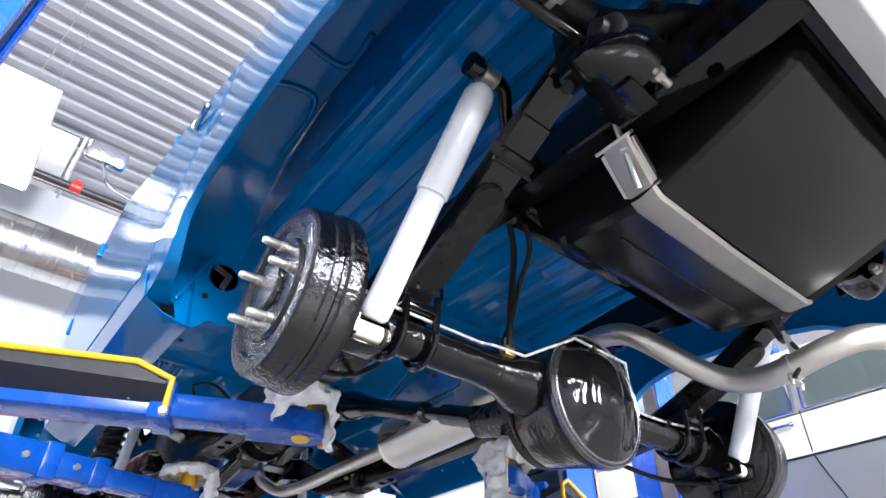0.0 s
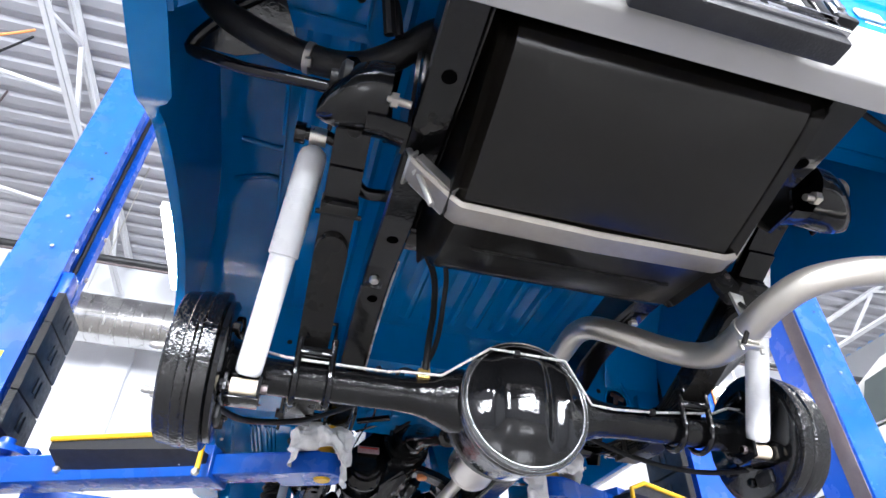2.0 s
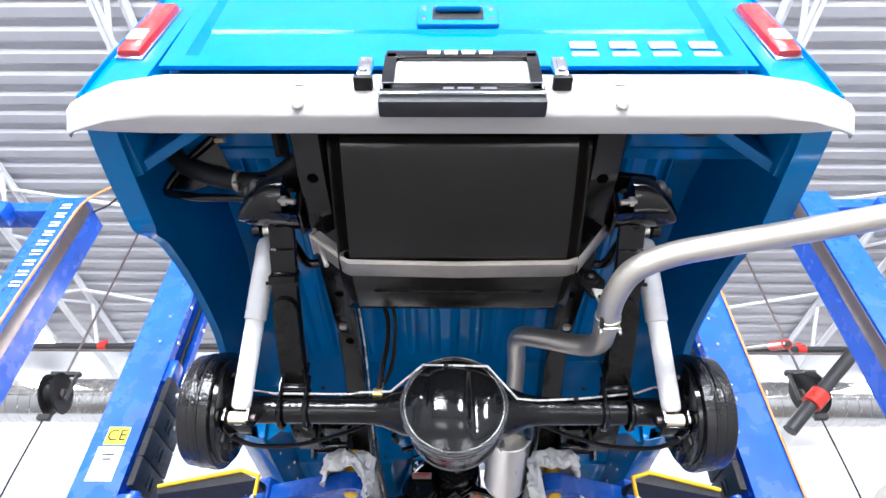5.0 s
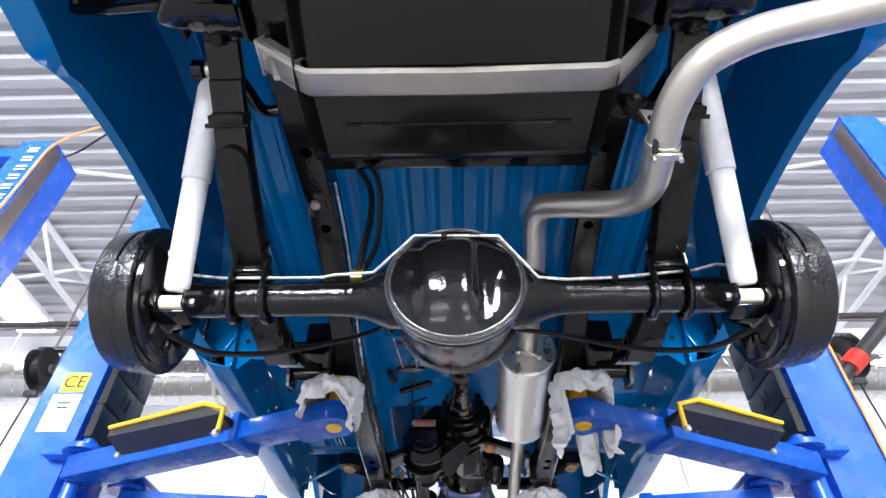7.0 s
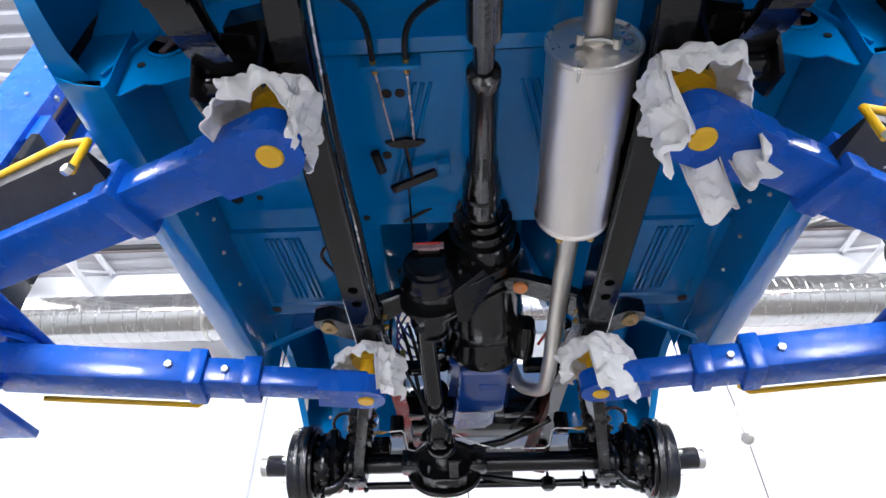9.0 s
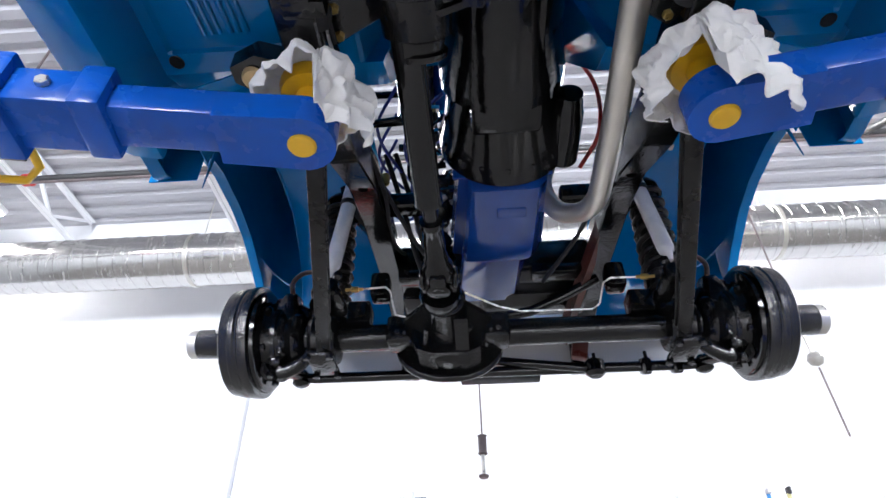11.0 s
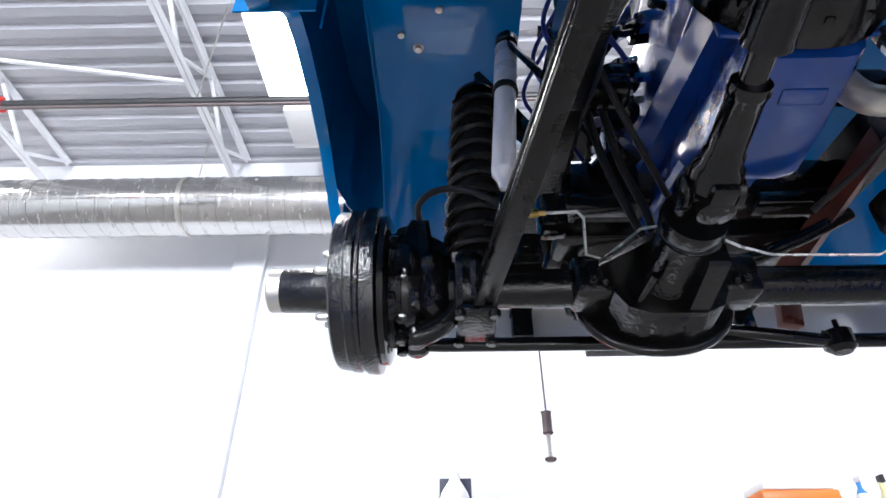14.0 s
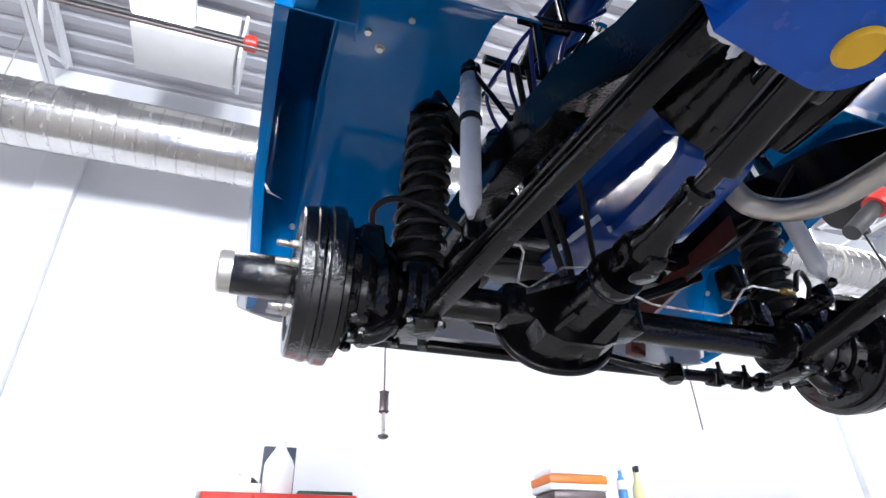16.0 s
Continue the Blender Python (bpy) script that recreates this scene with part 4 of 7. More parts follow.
    pn = part("closing_panel", Kit().prism([(x, 0.632, z) for x, z in pts], (0, 0.003, 0)), PAINT, truck)
    part("seam_strip", Kit().bar((s * 0.6, 0.629, 2.55), (s * 0.72, 0.629, 2.25), 0.012, 0.01, 0.003), PAINT, pn)
    part("access_hole", Kit().lathe((s * 0.622, 0.63, 2.352), (0, -1, 0), [(0, 0.038), (0.002, 0.038), (0.002, 0.001)], 28), RUBBER, pn, "dark round access hole")
    part("hole_rim", Kit().lathe((s * 0.622, 0.63, 2.352), (0, -1, 0), [(0, 0.043), (0.003, 0.042), (0.004, 0.038), (0.002, 0.037)], 28), PAINT, pn)
    part("inner_bracket", Kit().box((s * 0.626, 0.626, 2.365), (0.05, 0.004, 0.016), Matrix.Rotation(0.4, 4, "Y"), 0.001).box((s * 0.615, 0.6255, 2.342), (0.016, 0.005, 0.05), Matrix.Rotation(0.3, 4, "Y"), 0.001), GREY, pn, "grey bracket inside the access hole")
    for x, z in ((0.655, 2.285), (0.56, 2.38), (0.5, 2.4)):
        part("plug", Kit().lathe((s * x, 0.631, z), (0, -1, 0), [(0, 0.008), (0.002, 0.008)], 12), RUBBER, pn)

# tailgate with recessed panel
tg = part("tailgate", Kit().box((0, -0.665, 2.83), (1.34, 0.03, 0.76), None, 0.008), PAINT, truck)
rows = []
for z in (2.43, 2.475, 2.485, 2.62, 2.63, 2.66, 2.8, 2.95, 3.1, 3.2):
    dep = lerp(((2.43, 0), (2.475, 0), (2.485, 0.02), (2.62, 0.02), (2.63, 0.014), (2.66, 0.014), (3.1, 0.014), (3.2, 0)), z)
    rows.append([(x, -0.712 + (dep if abs(x) < 0.62 else 0), z) for x in (-0.67, -0.64, -0.625, -0.61, -0.3, 0, 0.3, 0.61, 0.625, 0.64, 0.67)])
part("pressing", Kit().sheet(rows, 0.01, (0, 1, 0)), PAINT, tg, angle=25)
hb = part("handle_plate", Kit().box((0.003, -0.704, 2.69), (0.205, 0.014, 0.11), None, 0.008), PAINT, tg)
part("handle_recess", Kit().box((0.003, -0.709, 2.69), (0.13, 0.008, 0.07), None, 0.004), RUBBER, hb)
part("handle_lever", Kit().box((0.003, -0.722, 2.705), (0.12, 0.02, 0.035), None, 0.009), PAINT, hb)
for x in (-0.082, 0.088):
    for z in (2.665, 2.715):
        part("screw", Kit().lathe((x, -0.711, z), (0, -1, 0), [(0, 0.006), (0.003, 0.004)], 10), CHROME, hb)
# plain white shapes in place of the maker's lettering
for x in (0.3, 0.395, 0.49, 0.585):
    part("emblem_shape", Kit().box((x, -0.696, 2.555), (0.062, 0.006, 0.03), None, 0.003).box((x, -0.696, 2.505), (0.062, 0.006, 0.03), None, 0.003), WHITE, tg, "white emblem shape")
part("sill", Kit().box((0, -0.665, 2.385), (1.5, 0.06, 0.09), None, 0.008), PAINT, truck)
part("rear_sill_member", Kit().box((0, -0.64, 2.46), (1.2, 0.06, 0.13), None, 0.006), PAINT, truck)

# rear bumper with turned ends
BX = [-0.805, -0.8, -0.785, -0.76, -0.7, -0.6, -0.4, -0.2, 0, 0.2, 0.4, 0.6, 0.7, 0.76, 0.785, 0.8, 0.805]


def bumper(face, back, top, low, wide=1.0):
    """A pressed bumper: upright face above, strip turned under below, ends swept back; face and back are y."""
    k, n = Kit(), len(BX)
    away = 1 if back > face else -1
    verts = []
    for x in BX:
        e = max(0, abs(x) - 0.6) / 0.205
        y0 = face + away * 0.055 * e ** 2
        zt, zb = top - 0.022 * e ** 2.5, low + 0.018 * e ** 2
        if abs(x) > 0.803:
            y0, zt, zb = y0 + away * 0.012, zt - 0.008, zb + 0.008
        h = zt - zb
        b = max(away * back, away * (y0 + away * 0.03)) * away
        verts += [(x * wide, b, zt - 0.004), (x * wide, y0 + away * 0.02, zt), (x * wide, y0 + away * 0.006, zt - 0.005), (x * wide, y0, zt - 0.018), (x * wide, y0 + away * 0.002, zt - 0.55 * h), (x * wide, y0 + away * 0.008, zt - 0.62 * h), (x * wide, y0 + away * 0.03, zb + 0.005), (x * wide, y0 + away * 0.038, zb), (x * wide, b + away * 0.012, zb + 0.002)]
    faces = []
    for a in range(n - 1):
        faces += [(a * 9 + c, a * 9 + (c + 1) % 9, (a + 1) * 9 + (c + 1) % 9, (a + 1) * 9 + c) for c in range(9)]
    faces += [tuple(range(9)), tuple((n - 1) * 9 + c for c in range(9))]
    return k.add(verts, faces)


rb = part("rear_bumper", bumper(-0.765, -0.70, 2.317, 2.207), BUMPER, truck, "silver-grey painted steel bumper", angle=35)
for x in (-0.315, 0.318):
    for z, y in ((2.224, -0.747), (2.272, -0.764)):
        part("bumper_bolt", Kit().lathe((x, y, z), (0, -1, -0.4 if z < 2.25 else 0), [(0, 0.013), (0.003, 0.0125), (0.006, 0.008), (0.008, 0.002)], 20), ZINC, rb)
for x in (-0.197, 0.213):
    lmp = part("plate_lamp", Kit().box((x * 0.95, -0.768, 2.298), (0.03, 0.034, 0.072), None, 0.005).box((x * 0.95, -0.786, 2.3), (0.014, 0.006, 0.04), None, 0.002), CHROME, rb, "chrome plate lamp")
    part("lamp_base", Kit().box((x * 0.95, -0.768, 2.258), (0.038, 0.04, 0.014), None, 0.004), RUBBER, lmp)
    part("lamp_cap", Kit().box((x * 0.95, -0.768, 2.337), (0.026, 0.03, 0.012), None, 0.004), CHROME, lmp)
k = Kit()
for c, sz in (((0.006, -0.785, 2.337), (0.305, 0.014, 0.03)), ((0.006, -0.785, 2.203), (0.305, 0.014, 0.03)), ((-0.136, -0.785, 2.271), (0.026, 0.014, 0.14)), ((0.148, -0.785, 2.271), (0.026, 0.014, 0.14))):
    k.box(c, sz, None, 0.003)
pf = part("plate_frame", k, BLACK, rb, "black plate frame")
part("blank_plate", Kit().box((0.006, -0.78, 2.269), (0.265, 0.004, 0.115), None, 0.001), WHITE, pf, "blank white plate")
part("frame_rim", Kit().box((0.006, -0.793, 2.186), (0.31, 0.01, 0.008), None, 0.002).box((0.006, -0.793, 2.218), (0.3, 0.008, 0.003)), CHROME, pf, "chrome rim")
for i, (x, w) in enumerate(((-0.02, 0.02), (0.012, 0.03), (0.055, 0.03))):
    part("script_bar", Kit().box((x, -0.7935, 2.203), (w, 0.002, 0.008)), CHROME, pf)
for i, x in enumerate((-0.05, -0.015, 0.02, 0.055)):
    part("emblem_bar", Kit().box((x, -0.7935, 2.339), (0.026, 0.002, 0.014)), WHITE, pf)
part("plate_bracket", Kit().box((0.006, -0.772, 2.177), (0.312, 0.036, 0.026), None, 0.005), PADRUB, rb, "black plate bracket")

# bed floor with pressed ribs, step, front floor, tunnel, firewall
xs, z0 = [], []
x = -0.585
while x < 0.586:
    xs += [x]
    x += 0.0117
def rib(x):
    q = (x + 0.6) % 0.078
    return 0.012 if q < 0.042 else (0.012 * max(0, 1 - (q - 0.042) / 0.008) if q < 0.05 else (0.012 * max(0, (q - 0.07) / 0.008)))
part("bed_floor", Kit().sheet([[(x, y, 2.515 + (rib(x) if -0.62 < y < 0.58 else 0.012)) for x in xs] for y in (-0.67, -0.62, -0.615, 0.575, 0.58, 0.64)], 0.003, (0, 0, 1)), PAINT, truck, angle=25)
for s in (-1, 1):
    part("rear_floor_panel", Kit().box((s * 0.6, -0.535, 2.494), (0.385, 0.26, 0.006), None, 0.002), PAINT, truck)
    edge = [(s * 0.45, -0.63, 2.491), (s * 0.75, -0.63, 2.491), (s * 0.75, -0.44, 2.491), (s * 0.45, -0.44, 2.491), (s * 0.45, -0.63, 2.491)]
    part("panel_bead", Kit().tube(edge, 0.006, 8, 1), PAINT, truck)
part("step_riser", Kit().sheet([[(x, 0.64, 2.53), (x, 0.655, 2.5), (x, 0.665, 2.4), (x, 0.69, 2.385)] for x in (-0.69, -0.36, 0, 0.36, 0.69)], 0.003, (0, 1, 0)), PAINT, truck, angle=25)
def front_floor(x, y):
    z = 2.385
    if 1.15 < y < 1.215:
        z = 2.372
    elif y >= 1.215:
        z = 2.36 if abs(x) > 0.27 else 2.36 + 0.3 * min(1, (0.27 - abs(x)) / 0.1)
        if 0.385 < abs(x) < 0.66 and 1.225 < y < 1.57:
            z = 2.368
    return z
fxs = steps(-0.694, 0.694, 150)
fys = [0.69, 0.72, 0.75, 0.765, 0.85, 0.95, 1.05, 1.1, 1.145, 1.15, 1.21, 1.215, 1.222, 1.23, 1.25, 1.255, 1.265, 1.3, 1.36, 1.42, 1.48, 1.54, 1.545, 1.555, 1.567, 1.573, 1.62]
part("front_floor", Kit().sheet([[(x, y, front_floor(x, y)) for x in fxs] for y in fys], 0.003, (0, 0, 1)), PAINT, truck, angle=25)
for s in (-1, 1):
    for x, y, r in ((0.639, 1.103, 0.018), (0.576, 1.101, 0.009), (0.655, 1.59, 0.016), (0.3, 1.18, 0.01), (0.2, 0.79, 0.012), (0.17, 0.79, 0.012), (0.22, 0.97, 0.012)):
        part("floor_plug", Kit().lathe((s * x, y, 2.384 if y < 1.15 else (2.371 if y < 1.21 else 2.359)), (0, 0, -1), [(0, r), (0.002, r * 0.9)], 16), RUBBER, truck)
    for c in (0.5, 0.516, 0.532, 0.556, 0.572, 0.588):
        part("floor_bead", Kit().tube([(s * (c + 0.008), 1.25, 2.366), (s * (c - 0.01), 1.535, 2.366)], 0.0062, 8, 1), PAINT, truck)
    for c in (0.1, 0.117, 0.134):
        part("floor_bead", Kit().tube([(s * c, 0.765, 2.3845), (s * (c + 0.08), 1.06, 2.3845)], 0.0045, 8, 1), PAINT, truck)
    part("toe_brace", Kit().prism([(s * 0.68, 1.62, 2.22), (s * 0.66, 1.585, 2.22), (s * 0.42, 1.585, 2.345), (s * 0.42, 1.62, 2.345)], (0, 0, 0.006)), PAINT, truck)
    part("cowl_side", Kit().sheet([[(s * 0.69, y, z) for z in (2.34, 2.6, 3.1)] for y in (1.6, 1.7, 1.86)], 0.003, (s, 0, 0)), PAINT, truck)
rows = [[(x, y, z + (0.25 if abs(x) < 0.22 and i < 2 else 0)) for x in steps(-0.69, 0.69, 24)] for i, (y, z) in enumerate(((1.62, 2.36), (1.72, 2.42), (1.86, 2.68), (1.88, 3.1)))]
part("firewall", Kit().sheet(rows, 0.003, (0, 0, 1)), PAINT, truck)
part("cowl_top", Kit().box((0, 1.4, 3.2), (1.52, 0.9, 0.02), None, 0.006), PAINT, truck)
part("bed_cover", Kit().box((0, 0.05, 3.21), (1.46, 1.5, 0.02), None, 0.006), PAINT, truck)
part("hood", Kit().sheet([[(x, 1.85 + 0.35 * q, 3.2 + 1.0 * q + 0.03 * (1 - (x / 0.7) ** 2)) for x in steps(-0.7, 0.7, 10)] for q in (0, 0.3, 0.7, 1.0)], 0.012), PAINT, truck, "raised hood")
part("grille_panel", Kit().box((0, 2.93, 2.8), (1.5, 0.03, 0.12), None, 0.006).box((0, 2.93, 3.1), (1.5, 0.03, 0.08), None, 0.006).box((0, 2.93, 2.48), (1.5, 0.03, 0.16), None, 0.006), WHITE, truck)

# ---- chassis frame ----
RAIL = ((-0.72, 2.255), (-0.55, 2.238), (-0.2, 2.25), (0.05, 2.272), (0.25, 2.255), (0.42, 2.2), (0.55, 2.158), (0.7, 2.142), (1.45, 2.142), (1.6, 2.155), (1.75, 2.2), (1.92, 2.29), (2.1, 2.335), (2.35, 2.36), (2.6, 2.375), (2.94, 2.37))
for s in (-1, 1):
    k = Kit()
    rows = []
    for y in sorted(set([a for a, _ in RAIL] + [round(q, 3) for q in steps(-0.72, 2.94, 40)])):
        z = lerp(RAIL, y)
        h = lerp(((-0.7, 0.085), (0.4, 0.1), (0.7, 0.115), (1.5, 0.115), (2.0, 0.1), (2.9, 0.09)), y)
        xi, xo = s * 0.29, s * 0.355
        rows.append([(xi, y, z + 0.004), (xi + s * 0.004, y, z), (xo - s * 0.004, y, z), (xo, y, z + 0.004), (xo, y, z + h - 0.004), (xo - s * 0.004, y, z + h), (xi + s * 0.004, y, z + h), (xi, y, z + h - 0.004)])
    fr = part("frame_rail", Kit().loft(rows), BLACK, truck, angle=30)
    weld = Kit()
    for dz, dy in ((0.003, 0),):
        weld.tube([(s * 0.289, y, lerp(RAIL, y) + 0.012) for y in steps(0.5, 1.6, 10)], 0.003, 6, 1)
    part("weld_seam", weld, CAST, fr)
    for y in (-0.547, -0.12, 0.12, 1.2, 1.26, 1.922):
        z = lerp(RAIL, y)
        slope = math.atan2(lerp(RAIL, y + 0.02) - z, 0.02)
        part("frame_hole", Kit().lathe((s * 0.32, y, z - 0.0012), (0, -math.sin(slope), 1), [(0, 0.0125), (0.002, 0.0125)], 16), HOLE, fr)
    part("rail_bracket", Kit().box((s * 0.33, 0.037, 2.276), (0.05, 0.09, 0.02), None, 0.006), BLACK, fr)
    part("frame_bolt", bolt_head(Kit(), (s * 0.33, 0.037, 2.266), (0, 0, -1), 0.012, 0.012), ZINC, fr)
part("crossmember", Kit().box((0, -0.69, 2.3), (0.58, 0.05, 0.09), None, 0.008), BLACK, truck)
part("crossmember", Kit().box((0, -0.06, 2.345), (0.6, 0.08, 0.06), None, 0.01), BLACK, truck)
# transmission crossmember, bowed, with bushings
bow = ((-0.36, 1.445, 2.215), (-0.29, 1.44, 2.228), (-0.2, 1.43, 2.27), (-0.1, 1.42, 2.292), (0.02, 1.41, 2.3), (0.12, 1.41, 2.292), (0.2, 1.42, 2.27), (0.29, 1.44, 2.228), (0.36, 1.445, 2.215))
rings = []
for x, y, z in bow:
    w = 0.036 + 0.02 * math.exp(-((abs(x) - 0.3) / 0.07) ** 2)
    rings.append([(x, y - w, z + 0.004), (x, y - w + 0.006, z - 0.004), (x, y + w - 0.006, z - 0.004), (x, y + w, z + 0.004), (x, y + w, z + 0.03), (x, y - w, z + 0.03)])
cm = part("crossmember", Kit().loft(rings), BLACK, truck, angle=30)
part("mount_bushing", Kit().lathe((0.123, 1.402, 2.29), (0, 0, -1), [(0, 0.021), (0.012, 0.022), (0.018, 0.017), (0.0185, 0.003)], 24), COPPER, cm, "orange rubber mount")
for x in (-0.27, 0.275):
    for y in (1.405, 1.455):
        part("bolt", bolt_head(Kit(), (x, y, 2.2), (0, 0, -1), 0.009, 0.01), BRASS, cm)
for s in (-1, 1):
    bm_ = part("body_mount", Kit().prism([(s * 0.355, 1.55, 2.25), (s * 0.355, 1.64, 2.25), (s * 0.46, 1.635, 2.28), (s * 0.52, 1.6, 2.29), (s * 0.52, 1.565, 2.29), (s * 0.46, 1.535, 2.28)], (0, 0, 0.05)), BLACK, truck)
    part("mount_bushing", Kit().lathe((s * 0.471, 1.585, 2.282), (0, 0, -1), [(0, 0.028), (0.006, 0.028), (0.012, 0.024), (0.012, 0.01), (0.02, 0.009)], 20), BUSH, bm_, "tan rubber bushing")
    part("body_mount", Kit().prism([(s * 0.355, 0.5, 2.2), (s * 0.355, 0.66, 2.2), (s * 0.44, 0.65, 2.2), (s * 0.44, 0.52, 2.21)], (0, 0, 0.06)), BLACK, truck)

# ---- fuel tank ----
TANK_SIDE = ((-0.655, 2.42), (-0.655, 2.262), (-0.648, 2.238), (-0.63, 2.226), (-0.38, 2.147), (-0.355, 2.141), (-0.33, 2.142), (-0.185, 2.163), (-0.165, 2.172), (-0.15, 2.19), (-0.135, 2.28), (-0.13, 2.42))


def tank_ring(x, inset, dish=0.0):
    """The tank's outline in the plane x, drawn in by inset; dish: how far the sloping face swells."""
    pts, n = [], len(TANK_SIDE)
    for i, (y, z) in enumerate(TANK_SIDE):
        a, b = TANK_SIDE[max(i - 1, 0)], TANK_SIDE[min(i + 1, n - 1)]
        ty, tz = b[0] - a[0], b[1] - a[1]
        L = math.hypot(ty, tz)
        pts.append(Vector((x, y - tz / L * inset, z + ty / L * inset)))
    out = []
    for i, q in enumerate(pts):
        out.append(q)
        if i in (3, 6) and i + 1 < n:
            for f in (0.04, 0.12, 0.25, 0.5, 0.75, 0.88, 0.96):
                m = q.lerp(pts[i + 1], f)
                m.z -= (dish if i == 3 else 0.15 * dish) * (1 - (2 * f - 1) ** 2)
                out.append(m)
    return out


rows, TX = [], 0.277
for q in steps(0, math.pi / 2, 5):
    rows.append(tank_ring(0.003 - TX + 0.016 * (1 - math.sin(q)), 0.016 * (1 - math.cos(math.pi / 2 - q)), 0.0005))
rows.sort(key=lambda r: r[0].x)
mid = [tank_ring(0.003 + TX * f, 0.0, 0.02 * (1 - f ** 2)) for f in (-0.9, -0.8, -0.6, -0.3, 0, 0.3, 0.6, 0.8, 0.9)]
rows = rows + mid + [[Vector((0.006 - p.x, p.y, p.z)) for p in r] for r in reversed(rows)]
tk = Kit().loft(rows)
tank = part("fuel_tank", tk, TANK, truck, "satin black steel fuel tank", angle=50)
part("tank_seam", Kit().tube([(-0.276, -0.14, 2.29), (-0.278, -0.648, 2.29), (-0.262, -0.662, 2.29), (0.268, -0.662, 2.29), (0.284, -0.648, 2.29), (0.282, -0.14, 2.29)], 0.0065, 8, 1), TANK, tank)
part("tank_flange", Kit().box((0.005, -0.39, 2.418), (0.585, 0.56, 0.008), None, 0.002), SATIN, tank)
part("tank_ridge", Kit().tube([(-0.2, -0.265, 2.149), (0.21, -0.265, 2.149)], 0.003, 6, 1), SATIN, tank)
part("drain_plug", Kit().lathe((0.0, -0.47, 2.171), (0, -0.35, -1), [(0, 0.008), (0.004, 0.006)], 10), SATIN, tank)
SP = [(-0.345, -0.375, 2.208), (-0.335, -0.372, 2.2), (-0.272, -0.36, 2.152), (-0.25, -0.358, 2.139), (0, -0.356, 2.135), (0.255, -0.358, 2.139), (0.284, -0.36, 2.15), (0.34, -0.368, 2.222), (0.37, -0.37, 2.262)]
part("tank_strap", Kit().sheet([[(x, y - 0.026, z + 0.006), (x, y - 0.02, z), (x, y + 0.02, z - 0.001), (x, y + 0.026, z + 0.004)] for x, y, z in SP], 0.003, (0, 0, -1)), STRAP, tank, "dull galvanised tank strap")
part("strap_bracket", Kit().prism([(-0.268, -0.388, 2.152), (-0.268, -0.332, 2.15), (-0.335, -0.342, 2.206), (-0.335, -0.398, 2.208)], (0.006, 0, 0.008)).prism([(-0.268, -0.388, 2.152), (-0.335, -0.398, 2.208), (-0.325, -0.398, 2.22), (-0.258, -0.388, 2.166)], (0, -0.004, 0)).prism([(-0.268, -0.332, 2.152), (-0.335, -0.342, 2.208), (-0.325, -0.342, 2.22), (-0.258, -0.332, 2.166)], (0, 0.004, 0)).box((-0.34, -0.37, 2.214), (0.006, 0.07, 0.022), Matrix.Rotation(0.7, 4, "Y"), 0.002), ZINC, tank, "bright zinc strap bracket")
part("strap_bolt", Kit().cyl((-0.352, -0.385, 2.262), (-0.3, -0.372, 2.135), 0.0055, 10).lathe((-0.33, -0.38, 2.208), (0.4, 0.1, -0.9), [(0, 0.011), (0.012, 0.011)], 6), ZINC, tank, "strap tension bolt")

# filler and breather on the west side
fl = part("filler_neck", Kit().tube([(-0.76, -0.47, 2.5), (-0.7, -0.455, 2.415), (-0.62, -0.445, 2.375), (-0.54, -0.44, 2.355), (-0.46, -0.455, 2.34), (-0.4, -0.49, 2.345), (-0.345, -0.53, 2.37), (-0.28, -0.55, 2.4)], 0.025, 18, 6), RUBBER, truck)
gd = part("filler_guard", Kit().tube([(-0.6, -0.52, 2.43), (-0.7, -0.44, 2.4), (-0.738, -0.398, 2.366), (-0.72, -0.4, 2.352), (-0.47, -0.43, 2.302)], 0.011, 10, 3), BLACK, fl)
part("guard_plate", Kit().prism([(-0.6, -0.51, 2.432), (-0.735, -0.4, 2.372), (-0.66, -0.41, 2.355), (-0.56, -0.43, 2.385)], (0, 0.004, 0.004)), BLACK, gd)
part("guard_bolt", Kit().cyl((-0.585, -0.53, 2.4), (-0.56, -0.535, 2.395), 0.006, 10), BUSH, gd)
part("hose_clamp", Kit().lathe((-0.544, -0.44, 2.355), (1, -0.06, -0.2), [(0, 0.0255), (0.001, 0.0275), (0.011, 0.0275), (0.012, 0.0255)], 24).box((-0.538, -0.452, 2.327), (0.012, 0.018, 0.012), None, 0.003), STRAP, fl, "dull steel hose clamp")
part("breather_hose", Kit().tube([(-0.68, -0.56, 2.43), (-0.62, -0.57, 2.4), (-0.55, -0.57, 2.4), (-0.5, -0.6, 2.41), (-0.45, -0.58, 2.42), (-0.42, -0.56, 2.4), (-0.4, -0.53, 2.34)], 0.008, 8, 6), RUBBER, fl)
part("breather_hose", Kit().tube([(-0.44, -0.6, 2.44), (-0.43, -0.57, 2.39), (-0.415, -0.53, 2.34)], 0.011, 8, 5), RUBBER, fl)
for s in (-1, 1):
    part("wiring", Kit().tube([(s * 0.38, -0.6, 2.41), (s * 0.46, -0.6, 2.37), (s * 0.53, -0.59, 2.345), (s * 0.6, -0.585, 2.36), (s * 0.7, -0.56, 2.42), (s * 0.75, -0.5, 2.46)], 0.006, 8, 6), RUBBER, truck)
part("wiring_drop", Kit().tube([(-0.5, -0.59, 2.36), (-0.49, -0.56, 2.42), (-0.47, -0.5, 2.48)], 0.008, 8, 5), RUBBER, truck)

